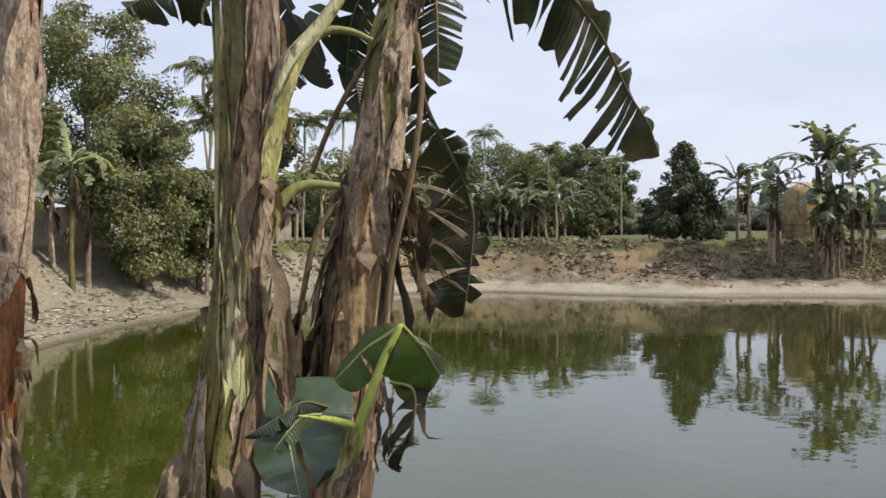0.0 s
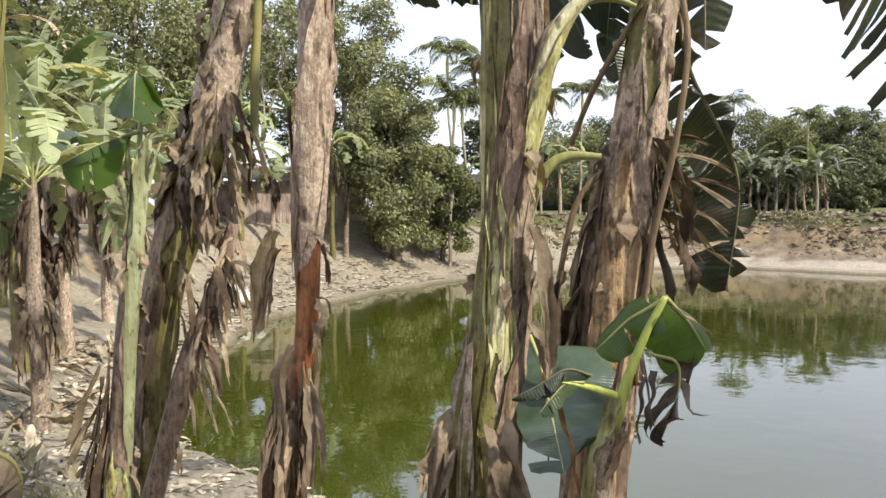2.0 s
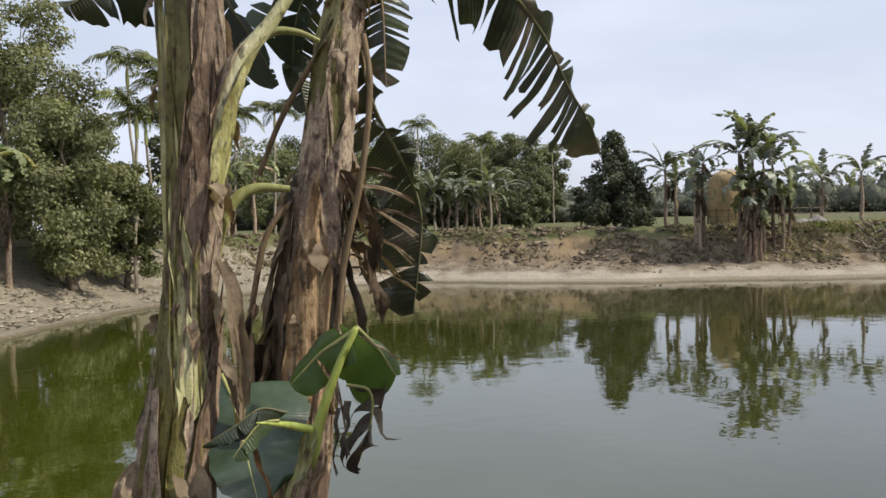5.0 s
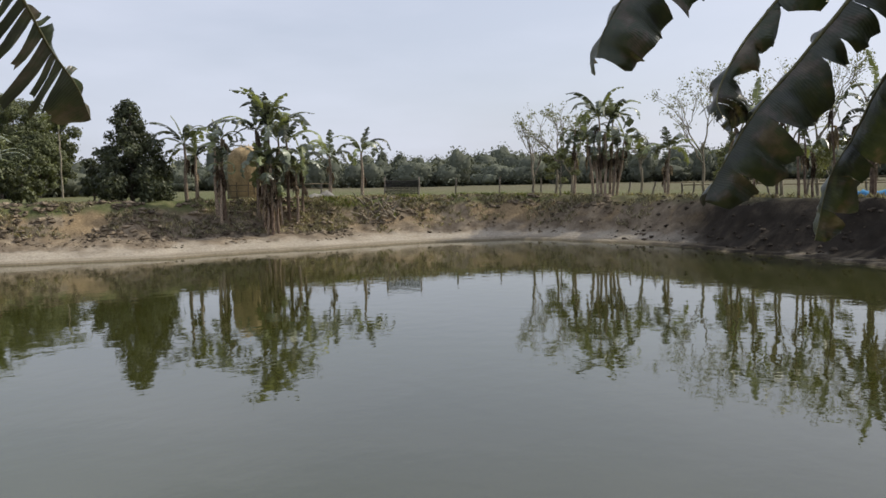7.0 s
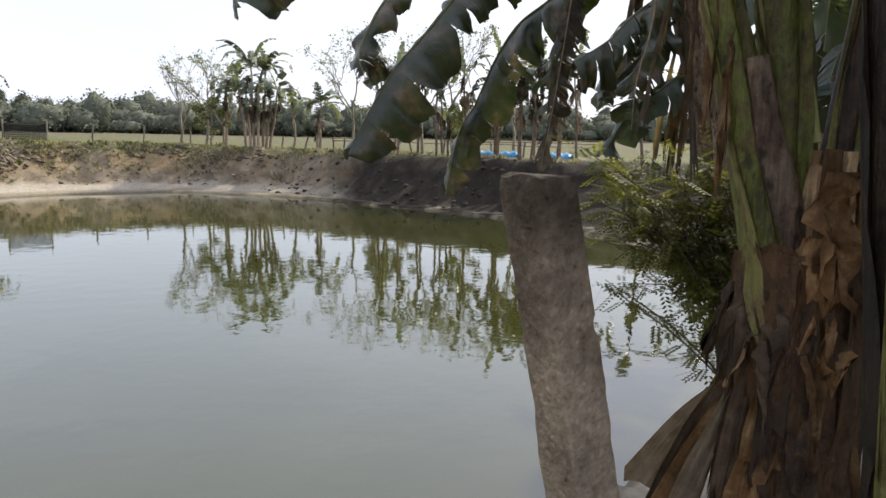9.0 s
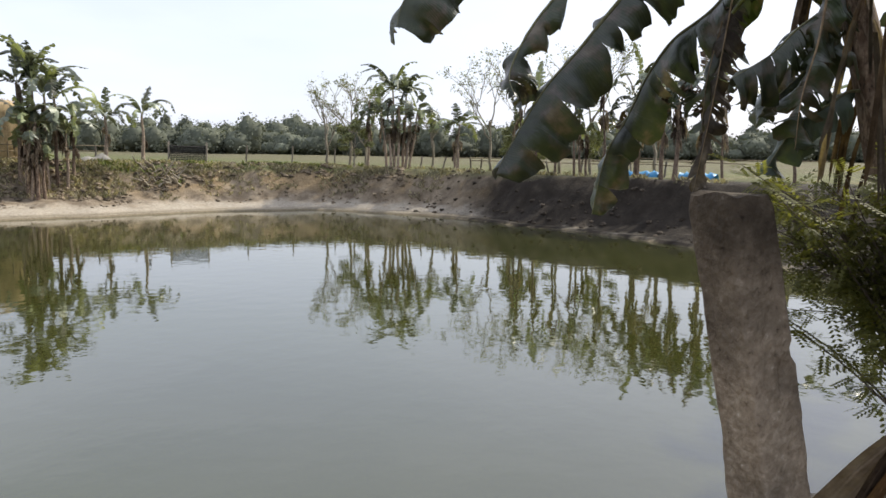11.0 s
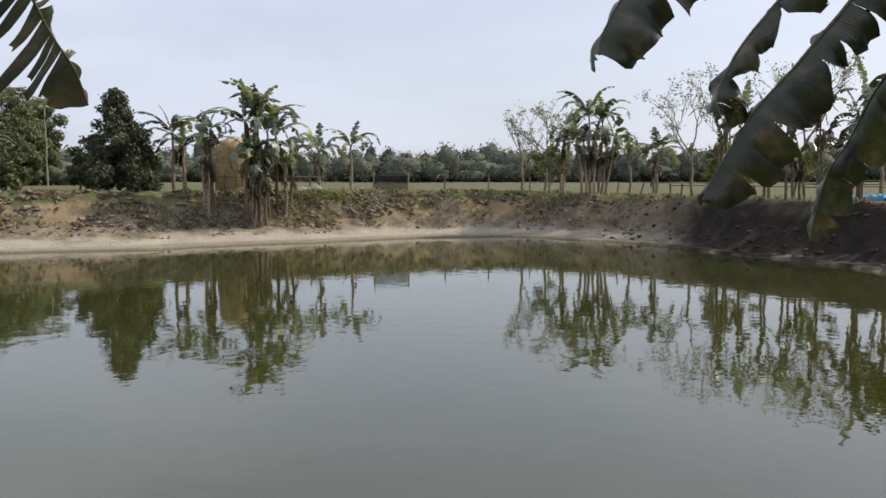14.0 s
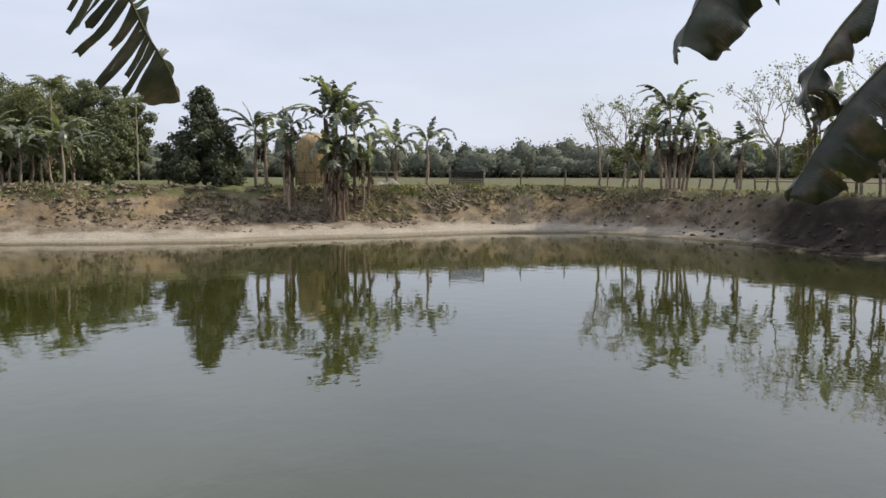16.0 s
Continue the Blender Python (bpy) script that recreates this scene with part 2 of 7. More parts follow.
STEM_CREAM = stem_material("banana_stem_pale_cream_green", [(0.30, (0.13, 0.12, 0.05)), (0.40, (0.29, 0.29, 0.12)), (0.52, (0.44, 0.43, 0.23)), (0.64, (0.53, 0.50, 0.33)), (0.76, (0.24, 0.20, 0.11))], 0.5, 5.0, 0.4, 0.12)
STEM_MOSS = stem_material("banana_stem_moss_brown", [(0.30, (0.05, 0.036, 0.016)), (0.42, (0.11, 0.095, 0.028)), (0.52, (0.17, 0.16, 0.050)), (0.62, (0.12, 0.085, 0.040)), (0.75, (0.23, 0.20, 0.085))], 0.5, 6.0, 0.4, 0.25)
STEM_RED = stem_material("banana_stem_rust_brown", [(0.30, (0.05, 0.02, 0.012)), (0.50, (0.20, 0.075, 0.025)), (0.65, (0.33, 0.14, 0.05)), (0.78, (0.18, 0.07, 0.03))], 0.5, 5.0, 0.45, 0.25)
STEM_BROWN = stem_material("banana_sheath_brown", [(0.30, (0.04, 0.026, 0.018)), (0.45, (0.12, 0.08, 0.055)), (0.55, (0.21, 0.155, 0.11)), (0.62, (0.13, 0.09, 0.06)), (0.74, (0.37, 0.30, 0.22))])
SHEATH_RUST = stem_material("rust_brown_sheath", [(0.30, (0.012, 0.007, 0.004)), (0.42, (0.036, 0.019, 0.009)), (0.50, (0.090, 0.046, 0.019)), (0.56, (0.045, 0.023, 0.011)), (0.64, (0.15, 0.085, 0.040)), (0.75, (0.30, 0.205, 0.12))], 0.5, 6.0, 0.4, 0.22)
SHEATH_TAN = stem_material("warm_tan_sheath", [(0.30, (0.10, 0.06, 0.03)), (0.42, (0.26, 0.165, 0.085)), (0.52, (0.42, 0.295, 0.17)), (0.62, (0.30, 0.19, 0.10)), (0.74, (0.55, 0.42, 0.27))], 0.75, 8.0, 0.3, 0.4)
CONCRETE = material("weathered_concrete", [(0.30, (0.09, 0.066, 0.045)), (0.38, (0.235, 0.185, 0.132)), (0.55, (0.31, 0.25, 0.182)), (0.66, (0.38, 0.312, 0.235)), (0.73, (0.64, 0.57, 0.47))],
                    50, rough=0.9, bump=0.55, bump_scale=70, big=7, big_amount=0.38)
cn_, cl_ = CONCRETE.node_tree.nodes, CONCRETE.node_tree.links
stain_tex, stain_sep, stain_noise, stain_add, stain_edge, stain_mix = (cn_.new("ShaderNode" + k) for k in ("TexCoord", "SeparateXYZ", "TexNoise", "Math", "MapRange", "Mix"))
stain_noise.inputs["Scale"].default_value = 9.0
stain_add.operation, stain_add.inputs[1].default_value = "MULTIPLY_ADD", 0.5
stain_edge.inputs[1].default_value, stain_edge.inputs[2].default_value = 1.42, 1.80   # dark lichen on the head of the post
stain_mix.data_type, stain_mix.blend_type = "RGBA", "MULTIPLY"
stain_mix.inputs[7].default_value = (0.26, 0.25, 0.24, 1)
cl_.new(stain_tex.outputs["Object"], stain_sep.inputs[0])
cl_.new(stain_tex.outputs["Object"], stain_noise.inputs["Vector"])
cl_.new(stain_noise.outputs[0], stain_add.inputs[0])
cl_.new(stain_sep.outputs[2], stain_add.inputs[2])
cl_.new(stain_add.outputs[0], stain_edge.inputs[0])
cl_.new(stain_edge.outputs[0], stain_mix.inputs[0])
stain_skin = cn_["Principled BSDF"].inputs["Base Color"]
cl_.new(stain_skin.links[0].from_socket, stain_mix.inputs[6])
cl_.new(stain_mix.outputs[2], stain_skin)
CONCRETE_PALE = material("pale_concrete", [(0.25, (0.25, 0.215, 0.155)), (0.5, (0.38, 0.335, 0.25)), (0.75, (0.50, 0.455, 0.36))],
                         12, rough=0.9, bump=0.6, bump_scale=50, big=5, big_amount=0.2)
BARK = material("bark_grey_brown", [(0.3, (0.07, 0.055, 0.04)), (0.6, (0.17, 0.14, 0.105)), (0.8, (0.28, 0.24, 0.19))], 8, (4, 4, 0.7), 0.9, 0.7, 20, each=0.25)
BARK_PALE = material("bark_pale", [(0.3, (0.16, 0.13, 0.09)), (0.6, (0.33, 0.29, 0.22)), (0.8, (0.45, 0.41, 0.33))], 8, (4, 4, 0.7), 0.9, 0.5, 20, each=0.2)
TREE_DARK = material("foliage_dark", [(0.3, (0.044, 0.052, 0.031)), (0.6, (0.082, 0.092, 0.052)), (0.85, (0.145, 0.15, 0.09))], 3, rough=0.55, bump=0.1, trans=0.2, island=0.45, each=0.15)
TREE_MID = material("foliage_mid", [(0.3, (0.072, 0.082, 0.032)), (0.6, (0.125, 0.137, 0.055)), (0.85, (0.20, 0.205, 0.095))], 3, rough=0.6, bump=0.1, trans=0.25, island=0.4, each=0.2)
TREE_LIGHT = material("foliage_light", [(0.3, (0.12, 0.14, 0.045)), (0.6, (0.195, 0.215, 0.078)), (0.85, (0.29, 0.28, 0.13))], 3, rough=0.6, bump=0.1, trans=0.3, island=0.35, each=0.2)
TREE_GREY = material("foliage_dusty", [(0.3, (0.12, 0.13, 0.062)), (0.6, (0.20, 0.21, 0.105)), (0.85, (0.31, 0.30, 0.18))], 3, rough=0.7, bump=0.1, trans=0.25, island=0.35)
# distance haze is mixed into this paler, greyer foliage colour
TREE_FAR_HAZE = material("foliage_far_haze", [(0.3, (0.086, 0.096, 0.072)), (0.6, (0.132, 0.142, 0.106)), (0.85, (0.195, 0.20, 0.15))], 1, rough=0.8, bump=0.1, trans=0.1, island=0.16, big=0.05, big_amount=0.3, spec=0.1)
STRAW = material("straw_golden", [(0.25, (0.33, 0.235, 0.115)), (0.5, (0.50, 0.375, 0.205)), (0.8, (0.62, 0.50, 0.31))], 9, (3, 3, 1.2), 0.85, 0.9, 40, big=2, big_amount=0.3, island=0.25)
BAMBOO = material("old_bamboo", [(0.3, (0.16, 0.12, 0.075)), (0.7, (0.36, 0.29, 0.19))], 8, (4, 4, 0.6), 0.7, 0.4, 30, each=0.3)
WOOD_GREY = material("weathered_wood", [(0.3, (0.10, 0.08, 0.06)), (0.7, (0.30, 0.26, 0.21))], 8, (4, 4, 0.6), 0.85, 0.5, 30, each=0.3)
LEAFLET = material("yellow_green_leaflets", [(0.3, (0.10, 0.108, 0.032)), (0.7, (0.205, 0.205, 0.068))], 4, rough=0.6, bump=0.1, trans=0.45, island=0.35)
LITTER = material("leaf_litter", [(0.3, (0.20, 0.165, 0.115)), (0.7, (0.44, 0.39, 0.30))], 6, rough=0.9, bump=0.3, island=0.5)
WEED = material("dusty_weeds", [(0.3, (0.15, 0.138, 0.088)), (0.7, (0.38, 0.335, 0.225))], 4, rough=0.85, bump=0.2, trans=0.2, island=0.5)
GRASS = material("green_grass", [(0.3, (0.075, 0.10, 0.025)), (0.7, (0.18, 0.20, 0.06))], 4, rough=0.8, bump=0.2, trans=0.25, island=0.4)
RUST = material("rusty_sheet_iron", [(0.25, (0.10, 0.072, 0.055)), (0.5, (0.20, 0.155, 0.125)), (0.8, (0.34, 0.285, 0.235))], 6, (2, 2, 0.5), 0.75, 0.4, 30, big=1.5, each=0.15)
TIN = material("grey_tin_roof", [(0.3, (0.28, 0.27, 0.25)), (0.7, (0.50, 0.49, 0.47))], 5, rough=0.5, bump=0.3, metallic=0.3)
DARKROOF = material("dark_roof", [(0.3, (0.04, 0.034, 0.03)), (0.7, (0.11, 0.095, 0.08))], 6, rough=0.85, bump=0.5)
PLASTER = material("mud_plaster", [(0.3, (0.33, 0.28, 0.21)), (0.7, (0.48, 0.42, 0.33))], 5, rough=0.9, bump=0.4)
BLUE = material("blue_plastic_sheet", [(0.3, (0.03, 0.19, 0.42)), (0.7, (0.08, 0.32, 0.58))], 6, rough=0.45, bump=0.5, bump_scale=12)
NET = material("dark_net", [(0.3, (0.02, 0.02, 0.02)), (0.7, (0.055, 0.05, 0.045))], 20, rough=0.9, bump=0.4)
# clods darkened to go with the shade painted on the east bank
CLOD_SHADE = material("shade_dark_earth_clods", [(0.3, (0.040, 0.031, 0.023)), (0.7, (0.105, 0.083, 0.060))], 9, rough=0.95, bump=0.5, bump_scale=40, island=0.45)
CLOD = material("dry_earth_clods", [(0.3, (0.11, 0.086, 0.060)), (0.7, (0.25, 0.20, 0.14))], 9, rough=0.95, bump=0.5, bump_scale=40, island=0.45)
PALE = material("pale_rubble", [(0.3, (0.33, 0.30, 0.26)), (0.7, (0.58, 0.55, 0.50))], 10, rough=0.85, bump=0.4, each=0.2, island=0.2)
GREYCLOTH = material("grey_sacking", [(0.3, (0.20, 0.19, 0.17)), (0.7, (0.38, 0.36, 0.33))], 9, rough=0.9, bump=0.5)


def ground_material():
    """Bare pale mud by the water, brown earth on the bank, dry grass and green field above; wet at the water's edge.
    The east bank's shade is mixed into its soil colour.
    """
    m = bpy.data.materials.new("earth_and_grass")
    m.use_nodes = True
    n, l = m.node_tree.nodes, m.node_tree.links
    n.clear()
    geo = n.new("ShaderNodeNewGeometry")
    sep = n.new("ShaderNodeSeparateXYZ")
    l.new(geo.outputs["Position"], sep.inputs[0])

    def nz(scale, detail=6, rough=0.6):
        t = n.new("ShaderNodeTexNoise")
        t.inputs["Scale"].default_value, t.inputs["Detail"].default_value, t.inputs["Roughness"].default_value = scale, detail, rough
        l.new(geo.outputs["Position"], t.inputs["Vector"])
        return t.outputs[0]

    def math_node(op, x, y):
        t = n.new("ShaderNodeMath")
        t.operation = op
        for i, v in enumerate((x, y)):
            if isinstance(v, (int, float)):
                t.inputs[i].default_value = v
            else:
                l.new(v, t.inputs[i])
        return t.outputs[0]

    def ramp(fac, stops):
        t = n.new("ShaderNodeValToRGB")
        els = t.color_ramp.elements
        while len(els) < len(stops):
            els.new(0.5)
        for el, (p, c) in zip(els, stops):
            el.position, el.color = p, (*c, 1)
        l.new(fac, t.inputs[0])
        return t.outputs[0]

    def step(x, lo, hi):
        t = n.new("ShaderNodeMapRange")
        t.interpolation_type = "SMOOTHSTEP"
        t.inputs[1].default_value, t.inputs[2].default_value = lo, hi
        l.new(x, t.inputs[0])
        return t.outputs[0]

    def mix(fac, x, y):
        t = n.new("ShaderNodeMix")
        t.data_type = "RGBA"
        l.new(fac, t.inputs[0])
        l.new(x, t.inputs[6])
        l.new(y, t.inputs[7])
        return t.outputs[2]

    z = math_node("ADD", sep.outputs[2], math_node("MULTIPLY", math_node("SUBTRACT", nz(0.9), 0.5), 0.9))
    small, mid = nz(9.0, 8, 0.7), nz(1.7, 7, 0.65)
    mud = ramp(small, [(0.25, (0.235, 0.20, 0.155)), (0.5, (0.375, 0.33, 0.262)), (0.75, (0.47, 0.42, 0.342))])
    earth = ramp(mid, [(0.3, (0.10, 0.077, 0.054)), (0.5, (0.205, 0.163, 0.115)), (0.72, (0.34, 0.28, 0.20))])
    ochre = ramp(small, [(0.3, (0.20, 0.14, 0.075)), (0.7, (0.36, 0.27, 0.16))])
    grass = ramp(mid, [(0.3, (0.062, 0.078, 0.025)), (0.5, (0.108, 0.115, 0.047)), (0.75, (0.18, 0.165, 0.088))])
    col = mix(step(z, 0.18, 0.52), mud, earth)
    col = mix(math_node("MULTIPLY", step(nz(0.35), 0.43, 0.57), step(z, 0.5, 1.2)), col, ochre)
    # shade of the east bank, painted as a darker soil colour by position
    bank_shade = ramp(mid, [(0.3, (0.018, 0.014, 0.010)), (0.55, (0.034, 0.027, 0.020)), (0.75, (0.075, 0.060, 0.045))])
    shade_edge = math_node("ADD", math_node("SUBTRACT", 22.0, sep.outputs[1]), math_node("MULTIPLY", math_node("SUBTRACT", nz(0.5), 0.5), 7.0))
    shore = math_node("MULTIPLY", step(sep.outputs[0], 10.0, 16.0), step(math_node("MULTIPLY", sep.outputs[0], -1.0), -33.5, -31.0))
    col = mix(math_node("MULTIPLY", math_node("MULTIPLY", step(shade_edge, 0.0, 5.0), shore), step(z, -0.14, 0.08)), col, bank_shade)
    dust = ramp(small, [(0.25, (0.14, 0.12, 0.085)), (0.5, (0.255, 0.225, 0.17)), (0.75, (0.37, 0.335, 0.265))])
    west = step(math_node("MULTIPLY", sep.outputs[0], -1.0), 1.5, 4.0)
    col = mix(math_node("MULTIPLY", west, step(nz(0.6), 0.28, 0.5)), col, dust)
    far = step(sep.outputs[1], 24.0, 30.0)
    east = step(sep.outputs[0], 28.0, 32.0)
    straw = ramp(small, [(0.3, (0.078, 0.074, 0.040)), (0.7, (0.155, 0.138, 0.082))])
    grass = mix(math_node("MULTIPLY", step(sep.outputs[0], 34.0, 60.0), step(nz(0.12), 0.3, 0.5)), grass, straw)
    up = math_node("MULTIPLY", step(z, 1.55, 1.9), math_node("MAXIMUM", far, east))
    col = mix(math_node("MULTIPLY", up, step(nz(0.25), 0.22, 0.42)), col, grass)
    wet = step(sep.outputs[2], 0.14, 0.02)
    dark = n.new("ShaderNodeMix")
    dark.data_type, dark.blend_type = "RGBA", "MULTIPLY"
    dark.inputs[7].default_value = (0.5, 0.47, 0.40, 1)
    l.new(wet, dark.inputs[0])
    l.new(col, dark.inputs[6])
    bp = n.new("ShaderNodeBump")
    bp.inputs["Strength"].default_value, bp.inputs["Distance"].default_value = 0.9, 0.06
    l.new(math_node("ADD", small, mid), bp.inputs["Height"])
    sh = n.new("ShaderNodeBsdfPrincipled")
    sh.inputs["Roughness"].default_value = 0.93
    sh.inputs["Specular IOR Level"].default_value = 0.2
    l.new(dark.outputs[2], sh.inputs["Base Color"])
    l.new(bp.outputs[0], sh.inputs["Normal"])
    end = n.new("ShaderNodeOutputMaterial")
    l.new(sh.outputs[0], end.inputs["Surface"])
    return m


def water_material():
    """Still murky green pond water with a faint ripple."""
    m = bpy.data.materials.new("murky_pond_water")
    m.use_nodes = True
    n, l = m.node_tree.nodes, m.node_tree.links
    sh = n["Principled BSDF"]
    geo = n.new("ShaderNodeNewGeometry")
    big = n.new("ShaderNodeTexNoise")
    big.inputs["Scale"].default_value, big.inputs["Detail"].default_value = 0.22, 4
    def murk(lo, hi):
        c = n.new("ShaderNodeValToRGB")
        c.color_ramp.elements[0].position, c.color_ramp.elements[0].color = 0.3, (*lo, 1)
        c.color_ramp.elements[1].position, c.color_ramp.elements[1].color = 0.7, (*hi, 1)
        l.new(big.outputs[0], c.inputs[0])
        return c.outputs[0]

    l.new(geo.outputs["Position"], big.inputs["Vector"])
    sep, west, col = n.new("ShaderNodeSeparateXYZ"), n.new("ShaderNodeMapRange"), n.new("ShaderNodeMix")
    l.new(geo.outputs["Position"], sep.inputs[0])
    west.interpolation_type = "SMOOTHSTEP"
    west.inputs[1].default_value, west.inputs[2].default_value = 5.0, -2.5
    l.new(sep.outputs[0], west.inputs[0])
    col.data_type = "RGBA"
    l.new(west.outputs[0], col.inputs[0])
    l.new(murk((0.034, 0.036, 0.009), (0.044, 0.046, 0.012)), col.inputs[6])
    l.new(murk((0.034, 0.042, 0.004), (0.045, 0.053, 0.006)), col.inputs[7])
    l.new(col.outputs[2], sh.inputs["Base Color"])
    sh.inputs["Roughness"].default_value, sh.inputs["IOR"].default_value = 0.02, 1.85
    mapping = n.new("ShaderNodeMapping")
    mapping.inputs["Scale"].default_value = (1.0, 1.0, 1.0)
    ripple = n.new("ShaderNodeTexNoise")
    ripple.inputs["Scale"].default_value, ripple.inputs["Detail"].default_value, ripple.inputs["Roughness"].default_value = 2.2, 3, 0.5
    l.new(geo.outputs["Position"], mapping.inputs["Vector"])
    l.new(mapping.outputs[0], ripple.inputs["Vector"])
    bp = n.new("ShaderNodeBump")
    bp.inputs["Strength"].default_value, bp.inputs["Distance"].default_value = 0.085, 0.04
    l.new(ripple.outputs[0], bp.inputs["Height"])
    l.new(bp.outputs[0], sh.inputs["Normal"])
    return m


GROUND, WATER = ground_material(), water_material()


# ---- building tools ----
class Geo:
    """Vertices, faces and UVs in world metres, gathered before they become one mesh."""

    def __init__(self):
        self.v, self.f, self.uv = [], [], []

    def add(self, verts, faces, uvs=None):
        k = len(self.v)
        self.v.extend(tuple(p) for p in verts)
        self.f.extend(tuple(i + k for i in f) for f in faces)
        self.uv.extend(uvs if uvs else [(p[0] + p[1], p[2]) for p in verts])

    def grid(self, rows, uvs=None, closed=False):
        n, m = len(rows), len(rows[0])
        faces = []
        for i in range(n - 1):
            for j in range(m if closed else m - 1):
                j2 = (j + 1) % m
                faces.append((i * m + j, i * m + j2, (i + 1) * m + j2, (i + 1) * m + j))
        self.add([p for r in rows for p in r], faces, [u for r in uvs for u in r] if uvs else None)

    def tube(self, pts, radii, n=10, lump=0.0, seed=0, caps=True):
        rows, uvs, ln = [], [], 0.0
        hint = Vector((0.31, 0.95, 0.1))
        for i, p in enumerate(pts):
            t = (pts[min(i + 1, len(pts) - 1)] - pts[max(i - 1, 0)]).normalized()
            s = t.cross(hint)
            if s.length < 0.1:
                s = t.cross(Vector((0.9, 0.2, 0.4)))
            s.normalize()
            b = s.cross(t)
            if i:
                ln += (p - pts[i - 1]).length
            row, ur = [], []
            for j in range(n):
                an = 2 * math.pi * j / n
                d = s * math.cos(an) + b * math.sin(an)
                r = radii[i]
                if lump:
                    r *= 1 + lump * noise.noise((math.cos(an) * 1.7 + seed, math.sin(an) * 1.7, ln * 1.6)) + 0.5 * lump * noise.noise((math.cos(an) * 5 + seed, math.sin(an) * 5, ln * 5))
                row.append(p + d * r)
                ur.append((ln, j / n))
            rows.append(row)
            uvs.append(ur)
        self.grid(rows, uvs, closed=True)
        if caps:
            for row, p in ((rows[0][::-1], pts[0]), (rows[-1], pts[-1])):
                self.add([p, *row], [(0, j + 1, (j + 1) % n + 1) for j in range(n)])

    def box(self, lo, hi):
        (x0, y0, z0), (x1, y1, z1) = lo, hi
        self.add([(x0, y0, z0), (x1, y0, z0), (x1, y1, z0), (x0, y1, z0), (x0, y0, z1), (x1, y0, z1), (x1, y1, z1), (x0, y1, z1)],
                 [(0, 3, 2, 1), (4, 5, 6, 7), (0, 1, 5, 4), (1, 2, 6, 5), (2, 3, 7, 6), (3, 0, 4, 7)])


ORIGIN = {}


def part(name, geo, mat, parent=None, label="", smooth=True):
    """One mesh object from a Geo: on its own, or under a thing or a part of it."""
    o = ORIGIN[parent.name] if parent else Vector((0, 0, 0))
    me = bpy.data.meshes.new(name)
    me.from_pydata([(p[0] - o.x, p[1] - o.y, p[2] - o.z) for p in geo.v], [], geo.f)
    me.materials.append(mat)
    layer = me.uv_layers.new(name="UVMap")
    idx = np.empty(len(me.loops), dtype=np.int32)
    me.loops.foreach_get("vertex_index", idx)
    layer.data.foreach_set("uv", np.array(geo.uv, dtype=np.float32)[idx].ravel())
    if smooth:
        me.polygons.foreach_set("use_smooth", [True] * len(me.polygons))
    ob = new(name, me)
    ORIGIN[ob.name] = o
    if parent:
        ob.parent = parent
    if label:
        ob["label"] = label
    return ob


def thing(name, at, label, category, group=""):
    """An Empty at a thing's base; its parts go under it."""
    ob = new(name)
    ob.empty_display_size = 0.2
    ob.location = at
    ORIGIN[ob.name] = Vector(at)
    return tagged(ob, label, category, group)


def curve(ctrl, n):
    """A smooth curve through the control points (tuples of any length), in n + 1 samples."""
    c = np.array(ctrl, dtype=float)
    k = len(c)
    if k == 2:
        return np.array([c[0] + (c[1] - c[0]) * i / n for i in range(n + 1)])
    ext = np.vstack([2 * c[0] - c[1], c, 2 * c[-1] - c[-2]])
    res = []
    for i in range(n + 1):
        x = i / n * (k - 1)
        s = min(int(x), k - 2)
        t = x - s
        p0, p1, p2, p3 = ext[s:s + 4]
        res.append(0.5 * (2 * p1 + (p2 - p0) * t + (2 * p0 - 5 * p1 + 4 * p2 - p3) * t * t + (3 * p1 - p0 - 3 * p2 + p3) * t ** 3))
    return np.array(res)


def vecs(arr):
    return [Vector(p[:3]) for p in arr]


